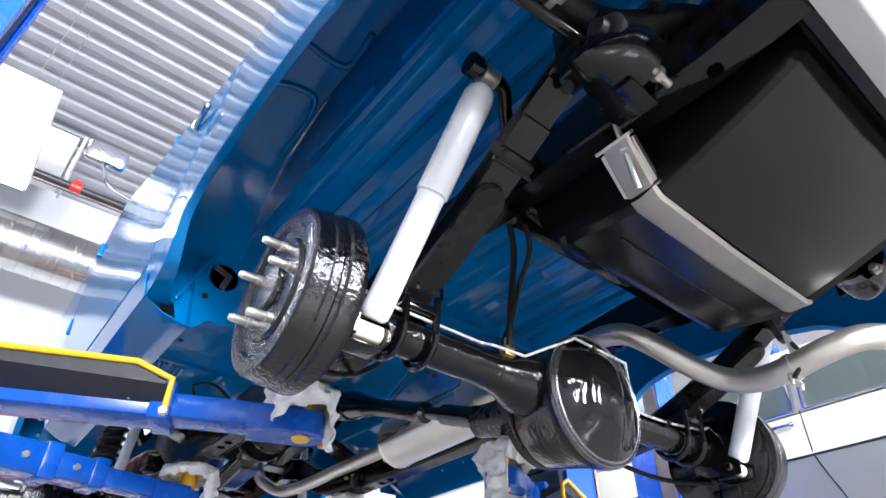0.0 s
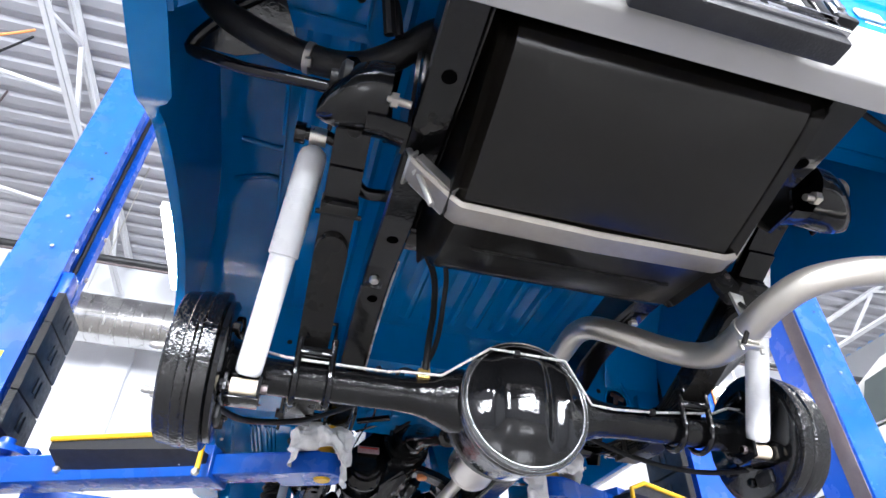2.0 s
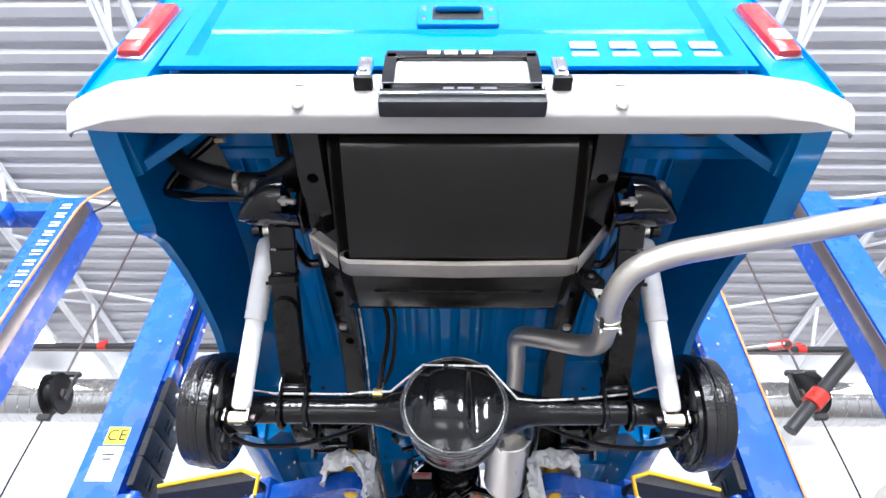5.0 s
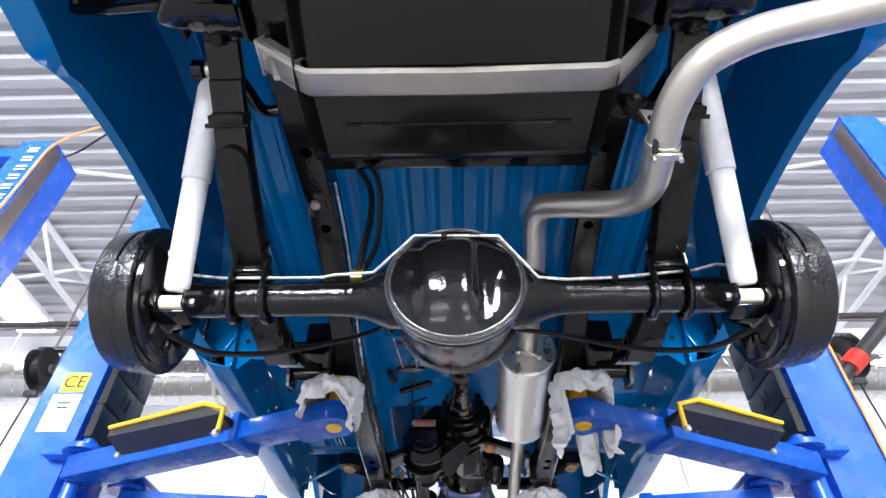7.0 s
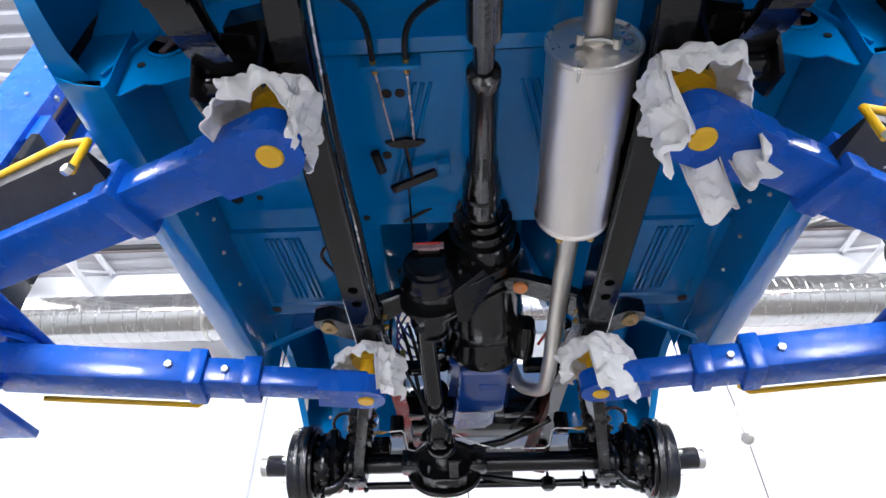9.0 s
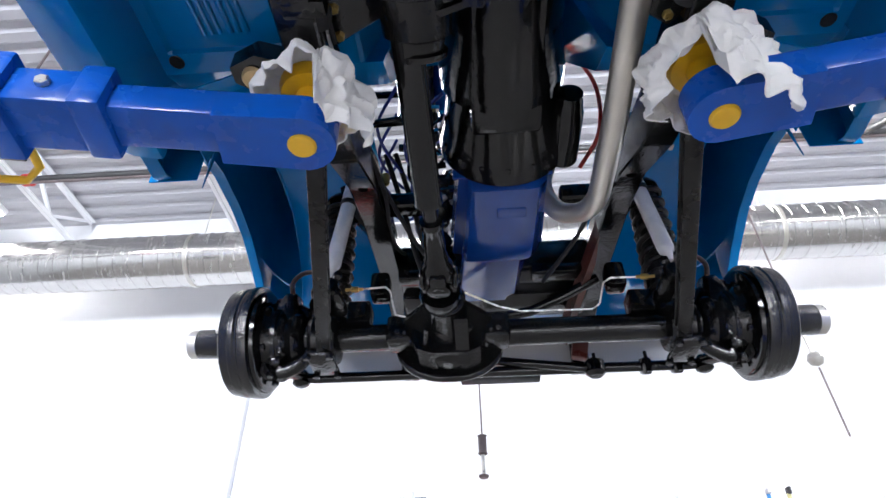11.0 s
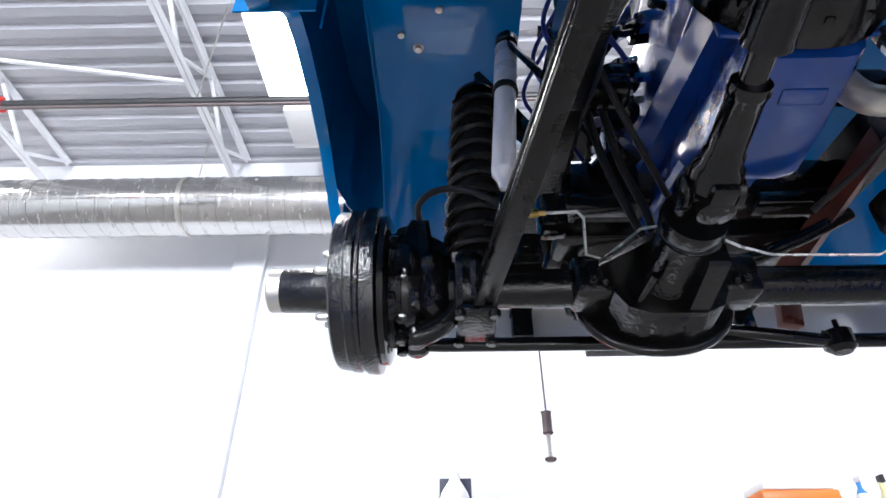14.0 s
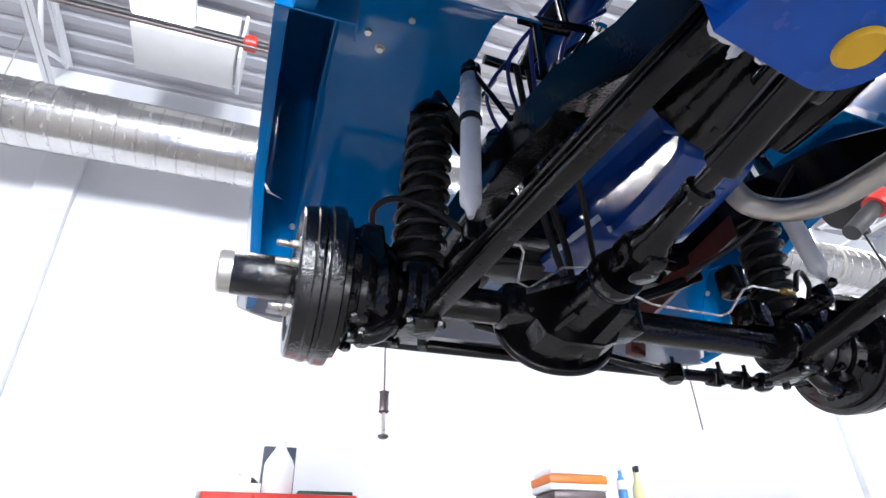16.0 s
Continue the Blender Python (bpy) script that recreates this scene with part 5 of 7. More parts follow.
# ---- leaf springs, hangers, shocks ----
LB = ((-0.42, 2.3), (-0.33, 2.262), (-0.18, 2.178), (-0.05, 2.118), (0.07, 2.07), (0.14, 2.048), (0.25, 2.037), (0.38, 2.05), (0.48, 2.085), (0.57, 2.13))
for s in (-1, 1):
    sp_ = part("leaf_spring", Kit().sheet([[(s * 0.41, y, lerp(LB, y) + 0.03), (s * 0.474, y, lerp(LB, y) + 0.03)] for y in steps(-0.44, 0.6, 26)], 0.007, (0, 0, 1)), SATIN, truck)
    for i, (a, b) in enumerate(((-0.4, 0.56), (-0.36, 0.52), (-0.3, 0.46), (-0.25, 0.4))):
        part("leaf", Kit().sheet([[(s * 0.411, y, lerp(LB, y) + 0.022 - i * 0.008), (s * 0.473, y, lerp(LB, y) + 0.022 - i * 0.008)] for y in steps(a, b, 22)], 0.006, (0, 0, 1)), BLACK, sp_)
    k = Kit()
    pts = []
    rows = []
    for y in [-0.2, -0.199, -0.197, -0.193, -0.188, -0.182, -0.176] + steps(-0.169, 0.36, 22):
        w = 0.031 * math.sqrt(max(0.02, 1 - max(0, (-0.169 - y) / 0.031) ** 2))
        rows.append([(s * (0.442 - w), y, lerp(LB, y) - 0.018), (s * (0.442 + w), y, lerp(LB, y) - 0.018)])
    part("overload_leaf", k.sheet(rows, 0.014, (0, 0, 1)), SATIN, sp_)
    for y in (-0.235, 0.3):
        z = lerp(LB, y)
        part("spring_clip", Kit().box((s * 0.442, y, z + 0.012), (0.069, 0.02, 0.056), Matrix.Rotation(-0.45 if y < 0 else 0.1, 4, "X"), 0.003), SATIN, sp_)
        part("clip_bolt", Kit().cyl((s * 0.4, y, z - 0.012), (s * 0.484, y, z - 0.012), 0.005, 8), BLACK, sp_)
    for y in (-0.06, -0.3):
        part("leaf_tip_mark", Kit().lathe((s * 0.442, y - 0.07, lerp(LB, y - 0.07) - 0.004), (0, -0.4, -1), [(0, 0.012), (0.002, 0.01)], 16), SATIN, sp_)
    # u-bolts and spring perch on the axle
    for x in (0.398, 0.466):
        pts = [(s * x, AX + 0.052, 2.08)] + [(s * x, AX + 0.047 * math.cos(q), AZ + 0.047 * math.sin(q)) for q in steps(0.1, -math.pi - 0.1, 14)] + [(s * x, AX - 0.052, 2.08)]
        part("u_bolt", Kit().tube(pts, 0.0072, 8, 1), BLACK, sp_)
    part("perch", Kit().box((s * 0.435, AX, 2.05), (0.075, 0.11, 0.02), None, 0.005), BLACK, sp_)
    part("bump_stop_frame", Kit().tube([(s * 0.4, AX - 0.066, 2.07), (s * 0.4, AX - 0.066, 2.11), (s * 0.455, AX - 0.066, 2.11), (s * 0.455, AX - 0.066, 2.07)], 0.004, 6, 1), BLACK, sp_)
    # rear hanger: curled bracket with bolt
    rings = []
    for x, r, cy, cz in ((0.364, 0.07, -0.455, 2.272), (0.385, 0.066, -0.456, 2.27), (0.4, 0.062, -0.458, 2.268), (0.43, 0.061, -0.458, 2.266), (0.455, 0.056, -0.455, 2.26), (0.475, 0.046, -0.45, 2.25), (0.495, 0.03, -0.444, 2.24), (0.508, 0.014, -0.438, 2.232)):
        rings.append([(s * x, cy + r * math.sin(q), cz - 0.92 * r * math.cos(q)) for q in steps(-1.9, 1.9, 20)])
    hg = part("spring_hanger", Kit().loft(rings[2:]), BLACK, truck, angle=50)
    part("hanger_plate", Kit().sheet([r[9:] for r in rings[:4]], 0.006), BLACK, hg)
    part("hanger_horn", Kit().prism([(s * 0.358, -0.53, 2.36), (s * 0.358, -0.5, 2.3), (s * 0.358, -0.46, 2.21), (s * 0.358, -0.4, 2.21), (s * 0.358, -0.36, 2.28), (s * 0.358, -0.38, 2.36)], (s * 0.007, 0, 0)), BLACK, hg)
    part("hanger_tab", Kit().box((s * 0.43, -0.45, 2.335), (0.1, 0.06, 0.022), Matrix.Rotation(s * 0.2, 4, "Y"), 0.008), BLACK, hg)
    part("hanger_bushing", Kit().lathe((s * 0.464, -0.47, 2.272), (s, 0, 0), [(0, 0.034), (0.012, 0.036), (0.018, 0.03), (0.02, 0.018), (0.032, 0.016)], 24), RUBBER, hg)
    part("hanger_bolt", Kit().cyl((s * 0.366, -0.494, 2.219), (s * 0.404, -0.492, 2.226), 0.0065, 12).lathe((s * 0.398, -0.492, 2.225), (-s, 0, 0), [(0, 0.0125), (0.011, 0.0125)], 6), STRAP, hg, "plated hanger bolt")
    for xx in (0.39, 0.484):
        part("shackle", Kit().box((s * xx, -0.41, 2.3), (0.008, 0.045, 0.12), None, 0.003), BLACK, hg)
    # front hanger
    fh = part("spring_hanger", Kit().prism([(s * 0.36, 0.5, 2.26), (s * 0.36, 0.68, 2.26), (s * 0.36, 0.67, 2.13), (s * 0.36, 0.6, 2.1), (s * 0.36, 0.54, 2.12)], (s * 0.008, 0, 0)), BLACK, truck)
    part("hanger_cheek", Kit().prism([(s * 0.482, 0.52, 2.2), (s * 0.482, 0.66, 2.2), (s * 0.482, 0.64, 2.12), (s * 0.482, 0.58, 2.1)], (s * 0.008, 0, 0)).box((s * 0.425, 0.6, 2.21), (0.12, 0.14, 0.012), None, 0.003), BLACK, fh)
    part("eye_bolt", Kit().lathe((s * 0.4, 0.6, 2.155), (s, 0, 0), [(-0.03, 0.008), (-0.03, 0.013), (-0.002, 0.013), (0, 0.026), (0.08, 0.026), (0.082, 0.013), (0.1, 0.013), (0.1, 0.006)], 20), BLACK, fh)
    # rear shock
    a, b = Vector((s * 0.553, 0.003, 1.949)), Vector((s * 0.505, -0.255, 2.37))
    d = (b - a).normalized()
    sk = part("shock_absorber", Kit().lathe(a + d * 0.022, d, [(0, 0.018), (0.006, 0.0235), (0.02, 0.0245), (0.26, 0.0245)], 28), SHOCK, truck, "white gas shock absorber")
    part("sleeve", Kit().lathe(a + d * 0.25, d, [(0, 0.026), (0.002, 0.0285), (0.2, 0.0285), (0.215, 0.024), (0.225, 0.012)], 28), SHOCK, sk)
    part("bushing", Kit().cyl(a - Vector((0.024, 0, 0)), a + Vector((0.024, 0, 0)), 0.0155, 18), CREAM, sk, "cream lower bushing")
    part("bushing", Kit().cyl(b - Vector((0.016, 0, 0)), b + Vector((0.016, 0, 0)), 0.019, 18), ZINC, sk)
    part("stud", Kit().cyl(a - Vector((0.042, 0, 0)), a + Vector((0.042, 0, 0)), 0.0075, 12).lathe(a + Vector((s * 0.03, 0, 0)), (s, 0, 0), [(0, 0.013), (0.01, 0.013)], 6).lathe(a - Vector((s * 0.034, 0, 0)), (-s, 0, 0), [(0, 0.0095), (0.008, 0.008)], 6), GREY, sk)
    part("shock_bracket", Kit().prism([(s * 0.522, 0.03, 2.0), (s * 0.522, -0.025, 1.96), (s * 0.522, -0.02, 1.93), (s * 0.522, 0.02, 1.925), (s * 0.522, 0.06, 1.97)], (s * 0.006, 0, 0)).prism([(s * 0.582, 0.03, 2.0), (s * 0.582, -0.025, 1.96), (s * 0.582, -0.02, 1.93), (s * 0.582, 0.02, 1.925), (s * 0.582, 0.06, 1.97)], (s * 0.006, 0, 0)).box((s * 0.555, 0.02, 1.927), (0.062, 0.045, 0.006), None, 0.002), BLACK, truck)
    part("shock_top_bracket", Kit().tube([(s * 0.545, -0.255, 2.372), (s * 0.47, -0.255, 2.368), (s * 0.44, -0.23, 2.34), (s * 0.4, -0.2, 2.3), (s * 0.355, -0.2, 2.3)], 0.013, 10, 5).cyl((s * 0.53, -0.255, 2.372), (s * 0.55, -0.255, 2.372), 0.022, 14), BLACK, truck)

# ---- brake drums ----
def drum(s, y, z, xin, depth, front, name="brake_drum"):
    o = (s * xin, y, z)
    big = 0.95 if front else 0.94
    prof = [(-0.012, 0.02), (-0.01, 0.13), (-0.004, 0.142), (0.0, 0.15), (0.001, 0.162), (0.008, 0.1635), (0.024, 0.162), (0.028, 0.157), (0.034, 0.156), (0.038, 0.159), (0.05, 0.1585), (0.053, 0.1555), (depth - 0.012, 0.154), (depth - 0.004, 0.1525), (depth, 0.148), (depth + 0.001, 0.14), (depth, 0.122), (depth - 0.006, 0.116), (depth - 0.008, 0.095), (depth - 0.002, 0.09), (depth, 0.06), (depth, 0.042), (depth + 0.008, 0.04), (depth + 0.01, 0.02)]
    d = part(name, Kit().lathe(o, (s, 0, 0), [(q, r * big) for q, r in prof], 64), DRUM if front else PEBBLED, truck, "glossy black cast brake drum", angle=30)
    k = Kit().lathe((s * (xin - 0.013), y, z), (-s, 0, 0), [(-0.01, 0.147 * big), (0.0, 0.146 * big), (0.004, 0.13), (0.004, 0.075), (0.012, 0.065), (0.03, 0.06), (0.034, 0.045)], 48)
    bp = part("backing_plate", k, BLACK, d)
    for q in (0.5, 1.5, 2.6, 3.8, 4.9, 5.7):
        part("backing_bolt", bolt_head(Kit(), (s * (xin - 0.017), y + 0.1 * math.cos(q), z + 0.1 * math.sin(q)), (-s, 0, 0), 0.011, 0.014), BLACK, d)
    part("wheel_cylinder", Kit().box((s * (xin - 0.022), y, z + 0.095), (0.02, 0.07, 0.03), None, 0.008), BLACK, d)
    part("shoe_plug", Kit().box((s * (xin - 0.02), y - 0.02, z - 0.1), (0.012, 0.05, 0.03), None, 0.006), RUBBER, d)
    for i in range(5):
        q = math.radians(90 + 72 * i + 18)
        c = (s * (xin + depth - 0.004), y + 0.07 * math.cos(q), z + 0.07 * math.sin(q))
        kk = Kit().lathe(c, (s, 0, 0), [(0, 0.0085), (0.012, 0.0085), (0.013, 0.0066)] + [(0.015 + j * 0.0022, 0.0066 + 0.0008 * (j % 2)) for j in range(11)] + [(0.042, 0.005)], 12)
        part("wheel_stud", kk, ZINC, d, "plated wheel stud")
    for i in range(10):
        q = math.radians(36 * i + 9)
        part("drum_hole", Kit().lathe((s * (xin + depth + 0.0), y + 0.052 * math.cos(q), z + 0.052 * math.sin(q)), (s, 0, 0), [(0, 0.005), (0.001, 0.004)], 10), RUBBER, d)
    return d


for s in (-1, 1):
    drum(s, AX, AZ, 0.612, 0.082, False)

# ---- rear axle ----
CARRIER = mat("bare_cast_carrier", (0.02, 0.019, 0.018), 0.3, 0.4, 0.25, 14, 0.3, 120)
prof = [(-0.6, 0.04), (-0.59, 0.052), (-0.575, 0.052), (-0.57, 0.037), (-0.26, 0.0365), (-0.22, 0.039), (-0.19, 0.045), (-0.165, 0.056), (-0.14, 0.066), (-0.11, 0.068), (-0.05, 0.06), (0, 0.06)]
prof += [(-a, b) for a, b in reversed(prof[:-1])]
axle = part("rear_axle_housing", Kit().lathe((0, AX, AZ), (1, 0, 0), prof, 36), CAST, truck, "glossy black banjo axle housing")
RO, RD = Vector((-0.003, AX, 1.984)), Vector((0, -0.999, -0.045))
part("banjo_ring", Kit().lathe(RO, RD, [(-0.07, 0.1), (-0.05, 0.116), (0.0, 0.123), (0.04, 0.13), (0.058, 0.137), (0.07, 0.139), (0.08, 0.137), (0.082, 0.132)], 72), CAST, axle)
part("weld_bead", Kit().lathe(RO, RD, [(0.078, 0.1385), (0.083, 0.1395), (0.087, 0.1385), (0.0895, 0.136), (0.0885, 0.1335), (0.086, 0.132), (0.0885, 0.131), (0.091, 0.1295), (0.092, 0.127), (0.0905, 0.1245), (0.087, 0.123)], 72), BEAD, axle, angle=60)
# rounded cover with a raised middle band and dished sides
nseg, nr = 72, 20
verts, faces = [], []
for i in range(nr + 1):
    f = i / nr
    r = 0.1275 * f
    for j in range(nseg):
        q = 2 * math.pi * j / nseg
        x, zz = r * math.cos(q), r * math.sin(q)
        band = 1 / (1 + math.exp(-(x + 0.068) / 0.004)) - 1 / (1 + math.exp(-(x - 0.036) / 0.0035))
        fade = max(0, 1 - (zz / 0.1) ** 4) * (1 - f ** 6)
        h = 0.09 + 0.03 * (1 - f ** 2.2) + 0.015 * band * fade - 0.008 * math.exp(-((x - 0.052) / 0.02) ** 2) * fade
        h += 0.006 * math.exp(-(((abs(x) - 0.09) / 0.012) ** 2 + ((zz - 0.01) / 0.013) ** 2))
        p = RO + RD * h + Vector((x, -0.045 * zz, 0.999 * zz))
        verts.append(p)
for i in range(nr):
    for j in range(nseg):
        faces.append((i * nseg + j, i * nseg + (j + 1) % nseg, (i + 1) * nseg + (j + 1) % nseg, (i + 1) * nseg + j))
part("cover", Kit().add(verts, faces), BLACK, axle, "domed black axle cover", angle=60)
part("third_member", Kit().lathe((0, AX + 0.05, AZ - 0.005), (0, 0.99, 0.14), [(0, 0.12), (0.005, 0.128), (0.02, 0.129), (0.023, 0.124), (0.025, 0.075), (0.05, 0.06), (0.085, 0.052), (0.1, 0.048), (0.17, 0.044), (0.18, 0.04), (0.23, 0.036)], 40), CARRIER, axle, "bare grey cast carrier")
for q in (0.4, 1.2, 2.0, 2.8, 4.0, 5.3):
    part("carrier_rib", Kit().bar(Vector((0.072 * math.cos(q), AX + 0.075, AZ + 0.072 * math.sin(q))), Vector((0.045 * math.cos(q), AX + 0.17, AZ + 0.01 + 0.05 * math.sin(q))), 0.012, 0.03, 0.003), CARRIER, axle)
for i in range(10):
    q = 2 * math.pi * i / 10 + 0.3
    part("carrier_nut", bolt_head(Kit(), (0.113 * math.cos(q), AX + 0.073, AZ + 0.113 * math.sin(q)), (0, 1, 0), 0.009, 0.012), CAST, axle)
part("brake_tee", Kit().box((-0.208, 0.033, 2.038), (0.026, 0.02, 0.022), None, 0.003), BRASS, axle, "brass brake tee")
BL = [(-0.6, 0.06, 2.075), (-0.54, 0.035, 2.045), (-0.488, 0.03, 2.034), (-0.28, 0.03, 2.033), (-0.255, 0.026, 2.036), (-0.172, 0.02, 2.036), (-0.085, -0.042, 2.08), (0.085, -0.04, 2.078), (0.163, 0.013, 2.012), (0.22, 0.022, 2.013), (0.32, 0.026, 2.02), (0.484, 0.03, 2.04), (0.54, 0.04, 2.064), (0.6, 0.06, 2.075)]
part("brake_line", Kit().tube(BL, 0.0032, 8, 1), LINE, axle, "bright steel brake line")
for at in ((-0.025, -0.04, 2.078), (0.32, 0.026, 2.02)):
    part("line_clip", Kit().box(at, (0.013, 0.014, 0.014), None, 0.003), RUBBER, axle)
part("brake_hose", Kit().tube([(-0.206, 0.028, 2.045), (-0.2, 0.025, 2.12), (-0.192, 0.02, 2.2), (-0.2, 0.0, 2.28), (-0.23, -0.02, 2.33)], 0.0075, 10, 6), RUBBER, truck)
part("brake_hose", Kit().tube([(-0.2, 0.05, 2.07), (-0.18, 0.045, 2.12), (-0.172, 0.02, 2.2), (-0.18, -0.03, 2.28), (-0.22, -0.05, 2.33)], 0.006, 10, 6), RUBBER, truck)
part("hose_end", Kit().cyl((-0.205, 0.033, 2.045), (-0.203, 0.034, 2.07), 0.009, 6), ZINC, truck)
part("vent_hose", Kit().tube([(-0.25, -0.1, 2.29), (-0.2, -0.1, 2.275), (-0.1, -0.09, 2.28), (-0.05, -0.09, 2.29)], 0.006, 8, 5), RUBBER, truck)
part("vent_hose", Kit().tube([(0.02, -0.1, 2.3), (0.035, -0.1, 2.255), (0.06, -0.1, 2.245), (0.075, -0.1, 2.3)], 0.005, 8, 5), RUBBER, truck)
# parking brake cables
for s in (-1, 1):
    pts = [(s * 0.6, 0.09, 1.94), (s * 0.55, 0.2, 1.965), (s * 0.45, 0.262, 2.0), (s * 0.36, 0.325, 2.06), (s * 0.28, 0.39, 2.13)]
    pts += [(-0.23, 0.48, 2.22), (-0.217, 0.58, 2.325), (-0.216, 0.65, 2.357), (-0.216, 0.69, 2.355)] if s < 0 else [(0.14, 0.42, 2.175), (0.02, 0.46, 2.22), (-0.08, 0.53, 2.29), (-0.135, 0.61, 2.35), (-0.146, 0.66, 2.358), (-0.146, 0.69, 2.355)]
    cb = part("parking_brake_cable", Kit().tube(pts, 0.0065, 10, 7), RUBBER, truck)
    part("cable_end", Kit().cyl((-0.181 + s * 0.035, 0.685, 2.355), (-0.181 + s * 0.034, 0.72, 2.36), 0.007, 10), BRASS, cb, "brass cable end")
    part("cable_wire", Kit().tube([(-0.181 + s * 0.034, 0.72, 2.36), (-0.17 + s * 0.024, 0.9, 2.35)], 0.0028, 6, 1), LINE, cb)
part("cable_bracket", Kit().box((-0.181, 0.7, 2.362), (0.13, 0.012, 0.04), None, 0.003), PAINT, truck)
part("equaliser", Kit().prism([(-0.215, 0.9, 2.345), (-0.168, 0.89, 2.345), (-0.12, 0.9, 2.345), (-0.135, 0.912, 2.345), (-0.168, 0.918, 2.345), (-0.2, 0.912, 2.345)], (0, 0, 0.012)), BLACK, truck)
part("brake_pull_rod", Kit().cyl((-0.168, 0.91, 2.35), (-0.16, 1.03, 2.35), 0.0045, 8).cyl((-0.172, 1.04, 2.35), (-0.19, 1.5, 2.36), 0.003, 8), BLACK, truck)
part("brake_lever_link", Kit().bar((-0.215, 1.05, 2.345), (-0.1, 1.005, 2.355), 0.022, 0.016), BLACK, truck)
part("link_bracket", Kit().box((-0.08, 1.0, 2.37), (0.03, 0.04, 0.03), None, 0.004), PAINT, truck)
part("rubber_stop", Kit().cyl((-0.245, 0.94, 2.36), (-0.235, 1.0, 2.36), 0.012, 12), RUBBER, truck)

# ---- exhaust ----
mu = part("muffler", Kit().lathe((0.2, 0.572, 2.207), (0.03, 1, 0.0), [(0, 0.01), (0.006, 0.07), (0.006, 0.078), (0.0, 0.082), (0.002, 0.086), (0.009, 0.0865), (0.014, 0.0825), (0.428, 0.0825), (0.433, 0.0865), (0.44, 0.086), (0.442, 0.082), (0.436, 0.078), (0.436, 0.07), (0.442, 0.02)], 56), MUFFLER, truck, "round brushed-steel muffler", angle=30)
part("clamp", Kit().tube([(0.172, 0.564, 2.196), (0.205, 0.556, 2.182), (0.232, 0.564, 2.178)], 0.004, 8, 4).cyl((0.172, 0.552, 2.196), (0.172, 0.57, 2.196), 0.008, 8).cyl((0.232, 0.552, 2.178), (0.232, 0.57, 2.178), 0.008, 8), ZINC, mu)
for x in (0.18, 0.25):
    part("clamp_nut", Kit().cyl((x, 1.02, 2.15), (x, 1.04, 2.15), 0.009, 8), BRASS, mu)
TP = [(0.205, 0.6, 2.215), (0.2, 0.4, 2.222), (0.19, 0.16, 2.228), (0.182, 0.055, 2.222), (0.192, 0.0, 2.203), (0.235, -0.035, 2.172), (0.31, -0.085, 2.118), (0.345, -0.125, 2.088), (0.356, -0.18, 2.066), (0.352, -0.27, 2.062), (0.357, -0.34, 2.075), (0.385, -0.405, 2.09), (0.45, -0.445, 2.1), (0.56, -0.47, 2.11), (0.75, -0.505, 2.125), (0.98, -0.55, 2.14)]
tp = part("tail_pipe", Kit().tube(TP, 0.0275, 22, 6), EXHAUST, truck, "bent steel tail pipe")
part("pipe_clamp", Kit().lathe((0.353, -0.282, 2.064), (0.02, 1, -0.1), [(0, 0.028), (0.001, 0.0305), (0.013, 0.0305), (0.014, 0.028)], 24), ZINC, tp)
hs = part("hanger_strap", Kit().prism([(0.3, -0.288, 2.2), (0.342, -0.288, 2.2), (0.362, -0.288, 2.165), (0.35, -0.288, 2.118), (0.325, -0.288, 2.118), (0.305, -0.288, 2.15)], (0, 0.012, 0)), SATIN, tp)
part("hanger_bush", Kit().lathe((0.328, -0.288, 2.17), (0, -1, 0), [(0, 0.02), (0.006, 0.018), (0.007, 0.01), (0.012, 0.009)], 20), RUBBER, hs)
part("hanger_washer", Kit().lathe((0.328, -0.294, 2.17), (0, -1, 0), [(0, 0.009), (0.005, 0.008), (0.009, 0.004)], 14), GREY, hs)
part("hanger_tab", Kit().prism([(0.325, -0.296, 2.135), (0.352, -0.296, 2.13), (0.352, -0.293, 2.09), (0.335, -0.293, 2.085)], (0, 0.006, 0)), ZINC, hs, "zinc hanger tab")
part("clamp_rod", Kit().tube([(0.338, -0.296, 2.11), (0.345, -0.305, 2.08), (0.335, -0.295, 2.05), (0.332, -0.278, 2.03)], 0.005, 8, 4), SATIN, hs)
part("clamp_saddle", Kit().box((0.353, -0.272, 2.03), (0.05, 0.014, 0.005), None, 0.0015).cyl((0.331, -0.272, 2.04), (0.331, -0.272, 2.018), 0.004, 8).cyl((0.375, -0.272, 2.04), (0.375, -0.272, 2.018), 0.004, 8), ZINC, hs, "zinc clamp saddle with bolts")
FP = [(0.214, 1.0, 2.205), (0.222, 1.4, 2.212), (0.232, 1.85, 2.225), (0.23, 1.95, 2.238), (0.205, 2.02, 2.265), (0.16, 2.05, 2.3), (0.13, 2.05, 2.38), (0.16, 2.05, 2.5)]
part("front_pipe", Kit().tube(FP, 0.025, 22, 6), EXHAUST, truck, "bent steel front exhaust pipe")

